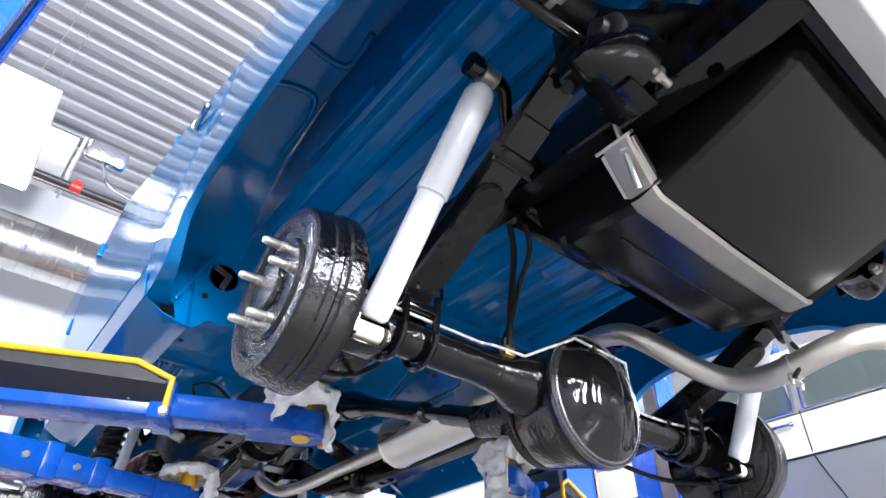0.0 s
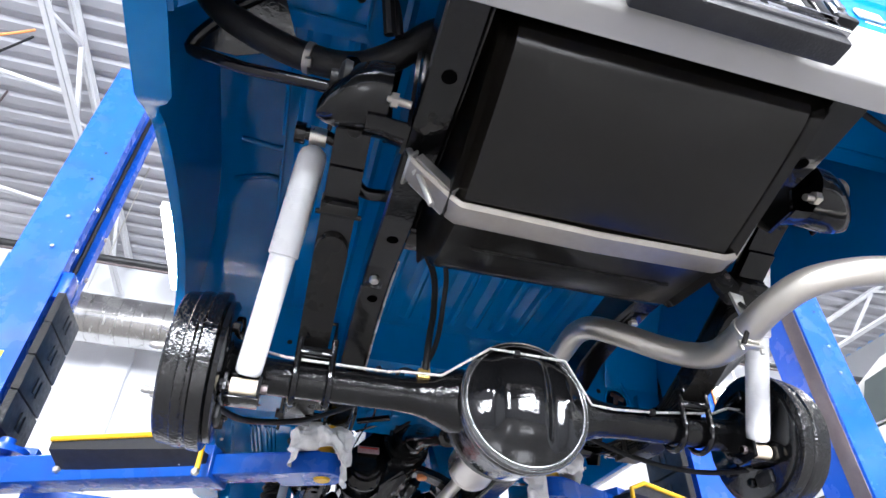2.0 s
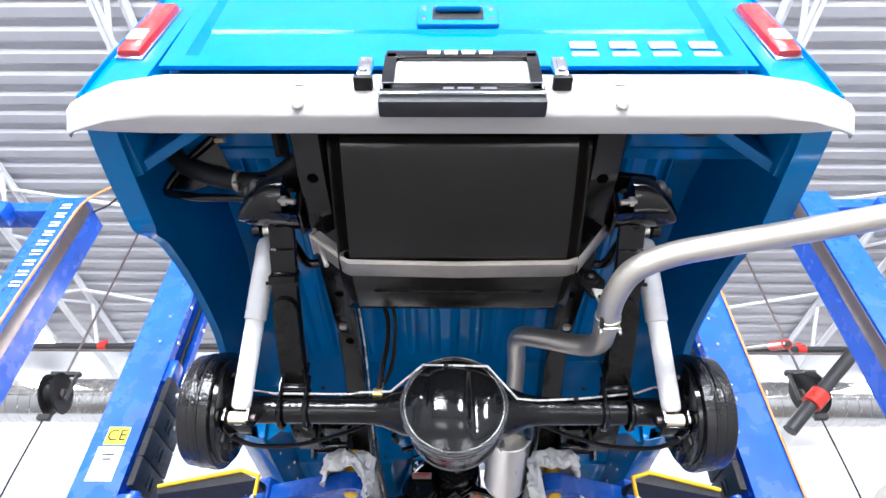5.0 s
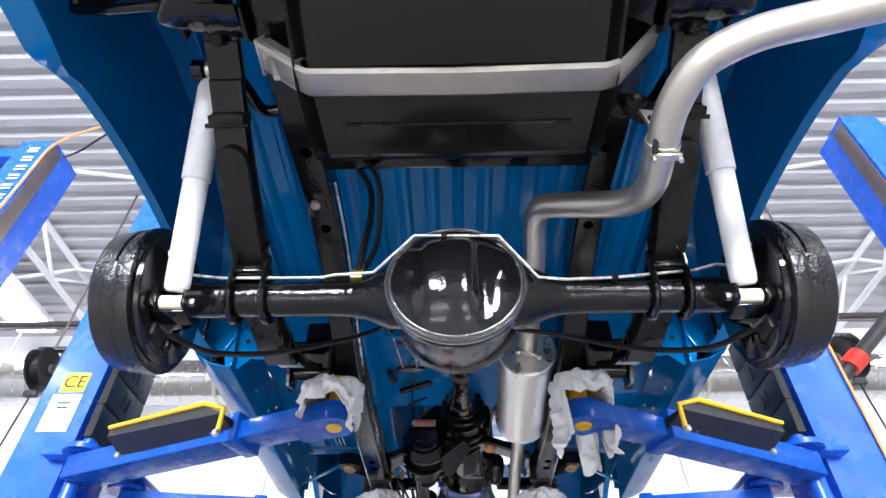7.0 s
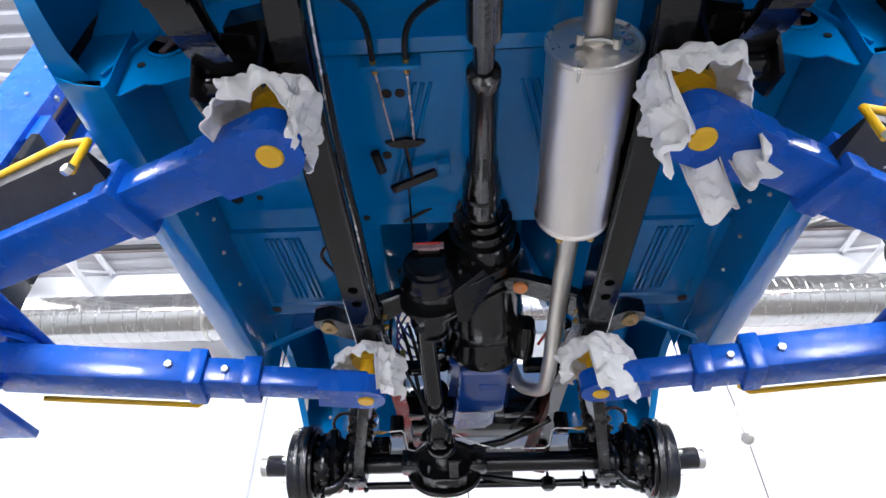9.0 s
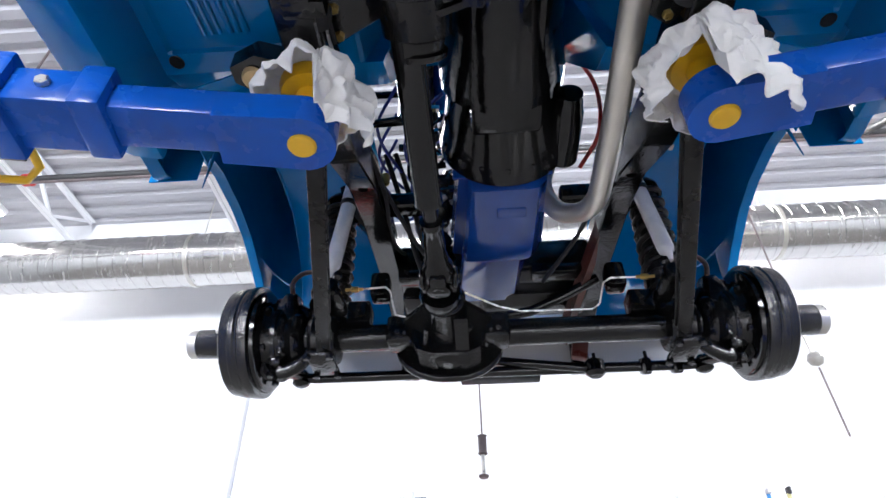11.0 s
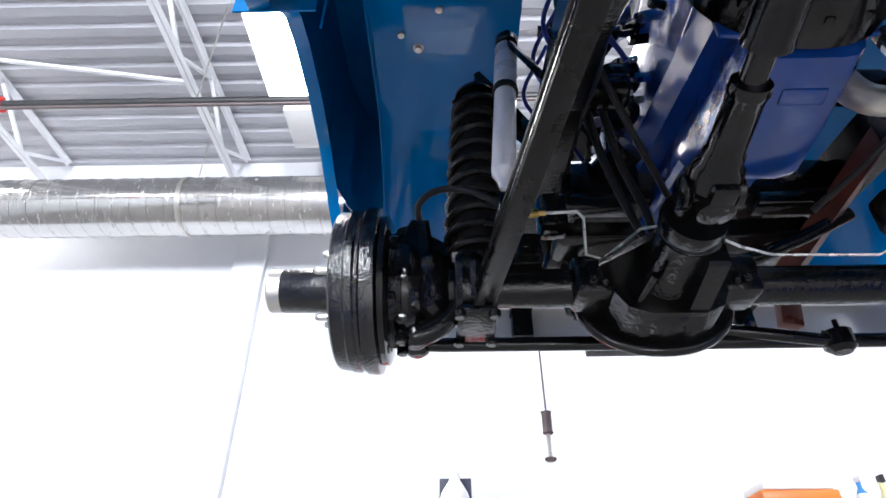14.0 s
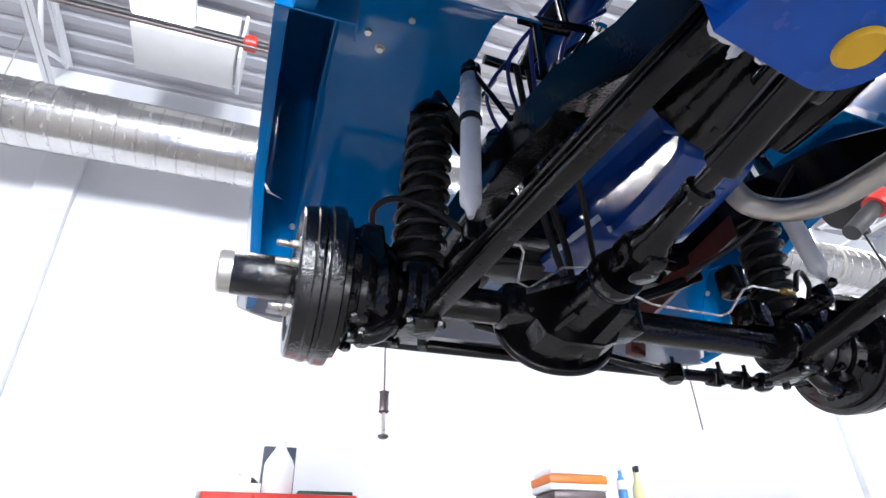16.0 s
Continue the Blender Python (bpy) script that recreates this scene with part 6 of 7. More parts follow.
# ---- rear drive shaft, transfer case, gearbox ----
ds = part("drive_shaft", Kit().lathe((0.0, 0.3, 2.03), (0.01, 0.72, 0.27), [(0, 0.03), (0.03, 0.036), (0.06, 0.03), (0.08, 0.028), (0.2, 0.028), (0.21, 0.018), (0.29, 0.018), (0.295, 0.03), (0.32, 0.031), (0.33, 0.028), (0.6, 0.0285), (0.62, 0.036), (0.66, 0.036), (0.7, 0.045), (0.76, 0.048)], 28), BLACK, truck)
part("joint_ear", Kit().box((0.0, 0.335, 2.045), (0.07, 0.03, 0.05), Matrix.Rotation(0.35, 4, "X"), 0.008).box((0.0, 0.3, 2.03), (0.045, 0.04, 0.075), Matrix.Rotation(0.35, 4, "X"), 0.008), BLACK, ds)
part("joint_yoke", Kit().lathe((0.008, 1.0, 2.285), (0, 1, 0.25), [(0, 0.03), (0.012, 0.045), (0.05, 0.048), (0.056, 0.04), (0.09, 0.042)], 28), BLACK, ds)


def round_hull(ca, ra, cb, rb_, y):
    """The outline round two circles in the plane y."""
    pts = []
    dx, dz = cb[0] - ca[0], cb[1] - ca[1]
    L = math.hypot(dx, dz)
    base, tilt = math.atan2(dz, dx), math.acos((ra - rb_) / L)
    for q in steps(base + tilt, base + 2 * math.pi - tilt, 20):
        pts.append((ca[0] + ra * math.cos(q), y, ca[1] + ra * math.sin(q)))
    for q in steps(base - tilt, base + tilt, 20):
        pts.append((cb[0] + rb_ * math.cos(q), y, cb[1] + rb_ * math.sin(q)))
    return pts


LOW, HIGH = (-0.135, 2.265), (0.015, 2.375)
k = Kit().prism(round_hull(LOW, 0.082, HIGH, 0.105, 1.31), (0, 0.11, 0))
tcase = part("transfer_case", k, BLACK, truck, "black cast transfer case", angle=25)
for y in (1.305, 1.36, 1.413):
    part("case_flange", Kit().prism(round_hull(LOW, 0.089, HIGH, 0.111, y), (0, 0.012, 0)), CAST, tcase, angle=25)
part("output_housing", Kit().lathe((LOW[0], 1.248, LOW[1] + 0.003), (0, 1, -0.06), [(0, 0.012), (0, 0.046), (0.003, 0.056), (0.012, 0.061), (0.014, 0.071), (0.02, 0.074), (0.044, 0.08), (0.052, 0.086), (0.065, 0.087)], 48), BLACK, tcase)
part("rear_housing", Kit().lathe((HIGH[0], 1.12, HIGH[1] - 0.02), (0, 1, 0.08), [(0, 0.03), (0, 0.05), (0.02, 0.058), (0.022, 0.07), (0.032, 0.07), (0.034, 0.062), (0.058, 0.068), (0.06, 0.081), (0.07, 0.081), (0.072, 0.073), (0.1, 0.08), (0.102, 0.094), (0.114, 0.094), (0.116, 0.085), (0.2, 0.1)], 40), BLACK, tcase)
part("front_output", Kit().lathe((LOW[0] - 0.004, 1.39, LOW[1] - 0.022), (-0.02, 1, -0.3), [(0, 0.086), (0.015, 0.084), (0.022, 0.064), (0.085, 0.06), (0.092, 0.048), (0.11, 0.045), (0.114, 0.052), (0.125, 0.05)], 40), CAST, tcase)
for i in range(9):
    q = 2 * math.pi * i / 9 + 0.2
    part("case_bolt", bolt_head(Kit(), (LOW[0] + 0.084 * math.cos(q), 1.305, LOW[1] + 0.084 * math.sin(q)), (0, -1, 0), 0.008, 0.01), BLACK, tcase)
    part("case_bolt", bolt_head(Kit(), (HIGH[0] + 0.104 * math.cos(q), 1.305, HIGH[1] + 0.104 * math.sin(q)), (0, -1, 0), 0.008, 0.01), BLACK, tcase)
for i, (x, z) in enumerate(((-0.085, 2.215), (-0.05, 2.235), (-0.015, 2.262))):
    part("case_rib", Kit().bar((x, 1.27, z + 0.03), (x, 1.42, z + 0.01), 0.012, 0.03, 0.004), BLACK, tcase)
part("case_plug", bolt_head(Kit(), (-0.04, 1.3, 2.29), (0, -1, -0.3), 0.012, 0.03), BLACK, tcase)
part("side_bracket", Kit().prism([(-0.07, 1.3, 2.2), (0.015, 1.285, 2.262), (0.045, 1.33, 2.25), (-0.03, 1.41, 2.175), (-0.06, 1.4, 2.17)], (0, 0, 0.03)), CAST, tcase)
part("speed_cable", Kit().tube([(-0.03, 1.2, 2.42), (-0.05, 1.14, 2.36), (0.0, 1.08, 2.4), (-0.1, 1.1, 2.42)], 0.006, 8, 6), RUBBER, tcase)
part("label_plate", Kit().box((-0.135, 1.236, 2.312), (0.085, 0.004, 0.03), Matrix.Rotation(-0.25, 4, "X"), 0.001).box((-0.135, 1.275, 2.316), (0.06, 0.072, 0.02), None, 0.004), mat("pale_red_label", (0.45, 0.3, 0.3), 0.4, vary=0.3, scale=60), tcase, "faded red and white label")
for i in range(2):
    part("label_bar", Kit().box((-0.135, 1.2325 + 0.003 * i, 2.318 - i * 0.012), (0.07, 0.004, 0.004), Matrix.Rotation(-0.25, 4, "X")), RED, tcase)
part("shift_rod", Kit().cyl((-0.2, 1.19, 2.36), (-0.02, 1.13, 2.42), 0.005, 8), BLACK, tcase)
gb = part("gearbox", Kit().lathe((0.02, 1.06, 2.43), (0, 1, 0), [(0.26, 0.05), (0.27, 0.09), (0.3, 0.1), (0.36, 0.1), (0.365, 0.112), (0.38, 0.112), (0.385, 0.1), (0.42, 0.12), (0.55, 0.13), (0.62, 0.14), (0.64, 0.14), (0.66, 0.14)], 32), BLACK, truck, "black cast gearbox and bell housing")
part("access_plate", Kit().box((0.025, 1.72, 2.335), (0.16, 0.16, 0.03), Matrix.Rotation(-0.1, 4, "X"), 0.012), BLACK, gb)
for x in (-0.04, 0.09):
    part("gearbox_rib", Kit().bar((x, 1.44, 2.34), (x, 1.62, 2.345), 0.014, 0.04, 0.005), BLACK, gb)
part("bell_housing", Kit().lathe((0.03, 1.62, 2.47), (0, 1, 0), [(0, 0.11), (0.03, 0.12), (0.25, 0.15), (0.3, 0.165), (0.335, 0.165)], 40), BLACK, gb)
for i in range(9):
    q = math.pi * (1 + i / 8)
    part("bell_bolt", bolt_head(Kit(), (0.03 + 0.156 * math.cos(q), 1.915, 2.47 + 0.156 * math.sin(q)), (0, -1, 0), 0.01, 0.012), BLACK, gb)
part("cable", Kit().tube([(-0.32, 1.2, 2.26), (-0.4, 1.235, 2.33), (-0.445, 1.3, 2.34), (-0.415, 1.37, 2.33), (-0.33, 1.4, 2.26)], 0.005, 8, 6), RUBBER, truck)
part("frame_line", Kit().tube([(-0.283, y, lerp(RAIL, y) + 0.03) for y in steps(0.0, 1.6, 10)], 0.0032, 8, 2), LINE, truck, "steel line along the rail")
part("frame_hose", Kit().tube([(-0.275, y, lerp(RAIL, y) + 0.02 + 0.008 * math.sin(y * 14)) for y in steps(0.6, 1.45, 14)], 0.005, 8, 3), RUBBER, truck)

# ---- front drive shaft ----
fs = part("front_drive_shaft", Kit().lathe((-0.16, 1.38, 2.21), (0.013, 0.67, -0.102), [(0, 0.036), (0.03, 0.038), (0.05, 0.03), (0.06, 0.029), (0.435, 0.029), (0.44, 0.031), (0.447, 0.031), (0.45, 0.017), (0.495, 0.017), (0.497, 0.026), (0.51, 0.028), (0.515, 0.025), (0.6, 0.0255), (0.605, 0.029), (0.62, 0.029), (0.63, 0.036), (0.66, 0.038)], 28), BLACK, truck)
k = Kit()
o = Vector((-0.147, 2.05, 2.108))
k.box(o, (0.085, 0.03, 0.03), None, 0.01).box(o, (0.03, 0.03, 0.085), None, 0.01)
for d in ((1, 0, 0), (-1, 0, 0), (0, 0, 1), (0, 0, -1)):
    k.lathe(o + Vector(d) * 0.03, d, [(0, 0.017), (0.014, 0.017), (0.016, 0.013)], 16)
for d in ((1, 0, 0), (-1, 0, 0), (0, 0, 1), (0, 0, -1)):
    e = 1 if d[0] else -1
    k.lathe(o + Vector(d) * 0.032, d, [(0, 0.024), (0.004, 0.027), (0.01, 0.027), (0.013, 0.023)], 24)
    k.bar(o + Vector(d) * 0.036, o + Vector(d) * 0.03 + Vector((0, e * 0.05, 0)), 0.04 if d[2] else 0.022, 0.022 if d[2] else 0.04, 0.01)
k.lathe(o + Vector((0, 0.055, 0)), (0, 1, 0), [(0, 0.05), (0.012, 0.053), (0.03, 0.05)], 28)
part("universal_joint", k, CAST, fs)

# ---- engine ----
def pan_ring(y, zb, w, zt=2.47):
    a = -0.062 - 0.1 * (y - 1.955)
    return [(a - 0.026, y, zt), (a - 0.02, y, max(zb + 0.022, 2.402)), (a + 0.012, y, max(zb + 0.018, 2.392)), (a, y, zb + 0.014), (a + 0.006, y, zb + 0.004), (a + 0.022, y, zb), (w - 0.02, y, zb), (w + 0.006, y, zb + 0.006), (w + 0.026, y, zb + 0.03), (w + 0.06, y, zt)]
rows = [pan_ring(1.955, 2.44, 0.1), pan_ring(1.96, 2.33, 0.1), pan_ring(1.972, 2.306, 0.1), pan_ring(2.0, 2.294, 0.098), pan_ring(2.1, 2.272, 0.092), pan_ring(2.18, 2.258, 0.086), pan_ring(2.198, 2.262, 0.082), pan_ring(2.206, 2.285, 0.072), pan_ring(2.214, 2.308, 0.066), pan_ring(2.3, 2.31, 0.06), pan_ring(2.48, 2.318, 0.052), pan_ring(2.5, 2.335, 0.05), pan_ring(2.51, 2.44, 0.05)]
k = Kit().sheet(rows, 0.003)
k.add(rows[0], [tuple(range(10))]).add(rows[-1], [tuple(range(10))])
en = part("engine_oil_pan", k, ENGINE, truck, "dark blue enamelled oil pan", angle=35)
part("pan_rail", Kit().box((0.028, 2.22, 2.474), (0.26, 0.56, 0.012), None, 0.004), ENGINE, en)
part("drain_plug", bolt_head(Kit(), (0.06, 1.96, 2.4), (0, -1, 0), 0.013, 0.012), ENGINE, en)
part("pan_emboss", Kit().box((0.04, 2.03, 2.286), (0.075, 0.03, 0.012), Matrix.Rotation(-0.22, 4, "X"), 0.005), ENGINE, en)
part("rear_lip", Kit().box((0.02, 1.957, 2.4), (0.25, 0.01, 0.12), None, 0.005), ENGINE, en)
eb = part("engine_block", Kit().prism([(-0.075, 1.97, 2.48), (-0.05, 1.97, 2.66), (-0.06, 1.97, 2.74), (0.12, 1.97, 2.74), (0.12, 1.97, 2.48)], (-0.04, 0.5, 0)), ENGINE, truck)
for s in (-1, 1):
    part("cylinder_head", Kit().box((s * 0.12 + 0.01, 2.12, 2.9), (0.11, 0.46, 0.11), Matrix.Rotation(s * 0.75, 4, "Y"), 0.015), ENGINE, eb)
    part("exhaust_manifold", Kit().tube([(s * 0.17, 1.92, 2.86), (s * 0.185, 2.1, 2.87), (s * 0.17, 2.33, 2.86)], 0.022, 12, 4), SATIN, eb)
    part("engine_mount", Kit().box((s * 0.24, 2.14, 2.43), (0.11, 0.06, 0.05), None, 0.012), BLACK, eb)
part("timing_cover", Kit().box((0.0, 2.47, 2.55), (0.26, 0.08, 0.3), None, 0.02), CAST, eb)
part("crank_pulley", Kit().lathe((0.0, 2.51, 2.47), (0, 1, 0), [(0, 0.06), (0.01, 0.085), (0.02, 0.07), (0.03, 0.085), (0.045, 0.06)], 36), BLACK, eb)
part("fan_belt", Kit().tube([(0.082 * math.cos(q), 2.535, 2.47 + 0.082 * math.sin(q)) for q in steps(math.pi, 2 * math.pi, 10)] + [(0.13, 2.535, 2.7), (-0.16, 2.535, 2.74), (-0.082, 2.535, 2.47)], 0.007, 8, 1), RUBBER, eb)
part("alternator", Kit().lathe((-0.2, 2.4, 2.66), (0, 1, 0), [(0, 0.03), (0.01, 0.06), (0.11, 0.065), (0.13, 0.04)], 28), BLACK, eb)
fp = part("fuel_pump", Kit().lathe((-0.1, 2.3, 2.646), (-1, -0.5, -0.2), [(0, 0.03), (0.02, 0.03), (0.024, 0.05), (0.034, 0.052), (0.04, 0.046), (0.05, 0.046), (0.054, 0.034), (0.08, 0.026)], 28), BLACK, eb)
part("pump_bowl", Kit().lathe((-0.12, 2.3, 2.54), (-1, -0.5, -0.2), [(0, 0.026), (0.02, 0.042), (0.04, 0.044), (0.046, 0.036), (0.06, 0.03)], 28), CAST, fp)
part("idler_rod", Kit().cyl((-0.3, 2.3, 2.845), (-0.06, 2.3, 2.832), 0.014, 14).lathe((-0.06, 2.29, 2.835), (1, -0.3, 0), [(0, 0.02), (0.004, 0.036), (0.05, 0.036), (0.054, 0.02)], 24), BLACK, eb)
part("oil_filter", Kit().lathe((-0.15, 2.28, 2.42), (-0.5, 0.7, -0.2), [(0, 0.035), (0.09, 0.036), (0.1, 0.028)], 24), BLACK, eb)
for i in range(4):
    part("spark_lead", Kit().tube([(-0.26 - 0.012 * i, 1.95 + 0.1 * i, 2.72), (-0.32 - 0.01 * i, 2.02 + 0.1 * i, 2.62), (-0.27, 2.12 + 0.08 * i, 2.56), (-0.18, 2.3, 2.6 + 0.02 * i)], 0.005, 8, 6), mat("navy_lead", (0.01, 0.02, 0.2), 0.4, vary=0.05) if i == 0 else bpy.data.materials["navy_lead"], eb)
part("distributor_cable", Kit().tube([(-0.2, 2.4, 2.5), (-0.26, 2.36, 2.42), (-0.29, 2.2, 2.36), (-0.28, 2.0, 2.34), (-0.3, 1.8, 2.33)], 0.006, 8, 6), RUBBER, eb)
for d in (0, 0.03):
    part("vent_tube", Kit().tube([(-0.31 + d, 2.12, 2.62), (-0.285 + d, 2.15, 2.54), (-0.259 + d, 2.183, 2.455), (-0.227 + d, 2.23, 2.331), (-0.19 + d, 2.254, 2.225), (-0.172 + 0.6 * d, 2.262, 2.175)], 0.008, 10, 6), RUBBER, eb)
part("bracket", Kit().tube([(-0.335, 1.98, 2.44), (-0.335, 1.98, 2.6), (-0.2, 1.98, 2.62), (-0.2, 2.05, 2.62)], 0.009, 8, 1), BLACK, eb)
part("clamp", Kit().cyl((-0.29, 2.04, 2.42), (-0.29, 2.04, 2.45), 0.012, 8), BRASS, eb, "brass fitting")
for i in range(7):
    part("pan_bolt", bolt_head(Kit(), (-0.084, 1.97 + 0.075 * i, 2.487), (-0.7, 0, -0.7), 0.008, 0.008), BLACK, en)
rng = random.Random(7)
for i in range(22):
    at = Vector((-0.1 - rng.uniform(0, 0.06), rng.uniform(1.98, 2.42), rng.uniform(2.53, 2.74)))
    part("engine_bolt", bolt_head(Kit(), at, (-1, rng.uniform(-0.5, 0.2), rng.uniform(-0.8, 0.1)), rng.uniform(0.008, 0.014), rng.uniform(0.012, 0.05)), rng.choice((ZINC, CHROME, BLACK)), eb)
for i in range(5):
    y0 = 2.0 + 0.08 * i
    part("spark_lead", Kit().tube([(-0.13, y0, 2.74), (-0.22, y0 + 0.03, 2.66 - 0.02 * i), (-0.24, y0 + 0.06, 2.55), (-0.19, y0 + 0.1, 2.47)], 0.0055, 8, 6), BLACK if i % 2 else bpy.data.materials["navy_lead"], eb)
part("red_hose", Kit().tube([(0.2, 1.85, 2.75), (0.3, 1.95, 2.68), (0.3, 2.02, 2.55), (0.25, 2.1, 2.5)], 0.006, 8, 6), RED, eb)
part("starter", Kit().lathe((0.17, 1.74, 2.38), (0, 1, 0), [(0, 0.012), (0.004, 0.03), (0.05, 0.034), (0.055, 0.037), (0.2, 0.037)], 24), BLACK, eb)
part("engine_crossmember", Kit().box((0, 2.4, 2.385), (0.58, 0.13, 0.1), None, 0.012), BLACK, truck)
part("crossmember_skirt", Kit().box((0, 2.52, 2.34), (0.58, 0.14, 0.05), None, 0.012).box((0.2, 2.36, 2.33), (0.18, 0.05, 0.03), None, 0.006).box((-0.21, 2.36, 2.33), (0.16, 0.05, 0.03), None, 0.006), BLACK, truck)
part("steering_box", Kit().box((-0.25, 2.62, 2.38), (0.1, 0.16, 0.14), None, 0.02), CAST, truck)
part("battery_tray", Kit().tube([(-0.36, 2.0, 2.62), (-0.25, 2.0, 2.62), (-0.25, 2.0, 2.75), (-0.36, 2.0, 2.75)], 0.012, 8, 1), BLACK, truck)

# ---- front axle ----
fa = part("front_axle_housing", Kit().lathe((0, FX, FZ), (1, 0, 0), [(-0.545, 0.04), (-0.54, 0.047), (-0.52, 0.047), (-0.51, 0.037), (-0.235, 0.036), (-0.232, 0.043), (-0.2, 0.047), (-0.15, 0.052), (-0.08, 0.055), (-0.06, 0.046), (-0.035, 0.043), (-0.03, 0.036), (0.51, 0.037), (0.52, 0.047), (0.54, 0.047), (0.545, 0.04)], 36), CAST, truck, "glossy black front axle housing")
DX = -0.14
outline = []
for i in range(48):
    q = 2 * math.pi * i / 48
    c, w = math.cos(q), math.sin(q)
    outline.append((DX + math.copysign(abs(c) ** 0.9, c) * 0.142, FX + 0.05, FZ - 0.002 + math.copysign(abs(w) ** 0.95, w) * 0.104))
k = Kit().lathe((DX, FX + 0.05, FZ), (0, -1, 0), [(-0.01, 0.09), (0.02, 0.096), (0.07, 0.094), (0.082, 0.09), (0.09, 0.082), (0.094, 0.062), (0.1, 0.057), (0.15, 0.052), (0.222, 0.048), (0.226, 0.052), (0.234, 0.0535), (0.24, 0.05), (0.243, 0.043), (0.262, 0.04)], 48)
dk = part("differential", k, CAST, fa, angle=40)
# squared lower body with a ledge, and the pinion rib on its east side
part("housing_belly", Kit().prism([(DX + x, FX + 0.045, FZ + z) for x, z in ((-0.1, 0.02), (-0.1, -0.05), (-0.08, -0.08), (-0.04, -0.094), (0.05, -0.094), (0.085, -0.08), (0.1, -0.05), (0.1, 0.02))], (0, -0.095, 0.012)), CAST, dk, angle=25)
part("pinion_rib", Kit().prism([(DX + 0.022, y, FZ + z) for y, z in ((FX - 0.165, -0.02), (FX - 0.165, -0.052), (FX - 0.158, -0.058), (FX - 0.05, -0.078), (FX - 0.01, -0.096), (FX, -0.03))], (0.034, 0, 0)), CAST, dk, angle=25)
part("cover_flange", Kit().prism(outline, (0, 0.012, 0)), CAST, dk)
part("flange_bead", Kit().tube(outline + outline[:2], 0.0115, 10, 1), BLACK, dk, angle=60)
part("differential_cover", Kit().lathe((DX, FX + 0.06, FZ), (0, 1, 0), [(0.0, 0.1), (0.018, 0.098), (0.024, 0.092), (0.05, 0.08), (0.07, 0.05), (0.075, 0.01)], 40), CAST, dk)
for i in range(10):
    q = 2 * math.pi * (i + 0.5) / 10
    part("cover_bolt", bolt_head(Kit(), (DX + 0.128 * math.cos(q), FX + 0.05, FZ + 0.094 * math.sin(q)), (0, -1, 0), 0.008, 0.01), CAST, dk)
for s2 in (-1, 1):
    part("housing_web", Kit().prism([(DX + s2 * 0.045, FX - 0.14, FZ + 0.012), (DX + s2 * 0.15, FX - 0.02, FZ + 0.012), (DX + s2 * 0.13, FX + 0.04, FZ + 0.012), (DX + s2 * 0.04, FX + 0.0, FZ + 0.012)], (0, 0, 0.014)), CAST, dk)
    part("tube_pad", Kit().box((DX + s2 * 0.13, FX - 0.012, FZ), (0.075, 0.085, 0.082), None, 0.014), CAST, dk)
    part("pad_bolt", bolt_head(Kit(), (DX + s2 * 0.135, FX - 0.054, FZ - 0.016), (0, -1, -0.3), 0.009, 0.008), CAST, dk)
    part("pad_bolt", bolt_head(Kit(), (DX + s2 * 0.115, FX - 0.054, FZ - 0.022), (0, -1, -0.3), 0.007, 0.008), CAST, dk)
for q in (-2.35,):
    part("housing_rib", Kit().tube([(DX + 0.07 * math.cos(q), FX - 0.12, FZ + 0.068 * math.sin(q)), (DX + 0.082 * math.cos(q), FX - 0.06, FZ + 0.078 * math.sin(q)), (DX + 0.1 * math.cos(q), FX + 0.0, FZ + 0.092 * math.sin(q)), (DX + 0.11 * math.cos(q), FX + 0.04, FZ + 0.096 * math.sin(q))], 0.008, 10, 5), CAST, dk, angle=60)
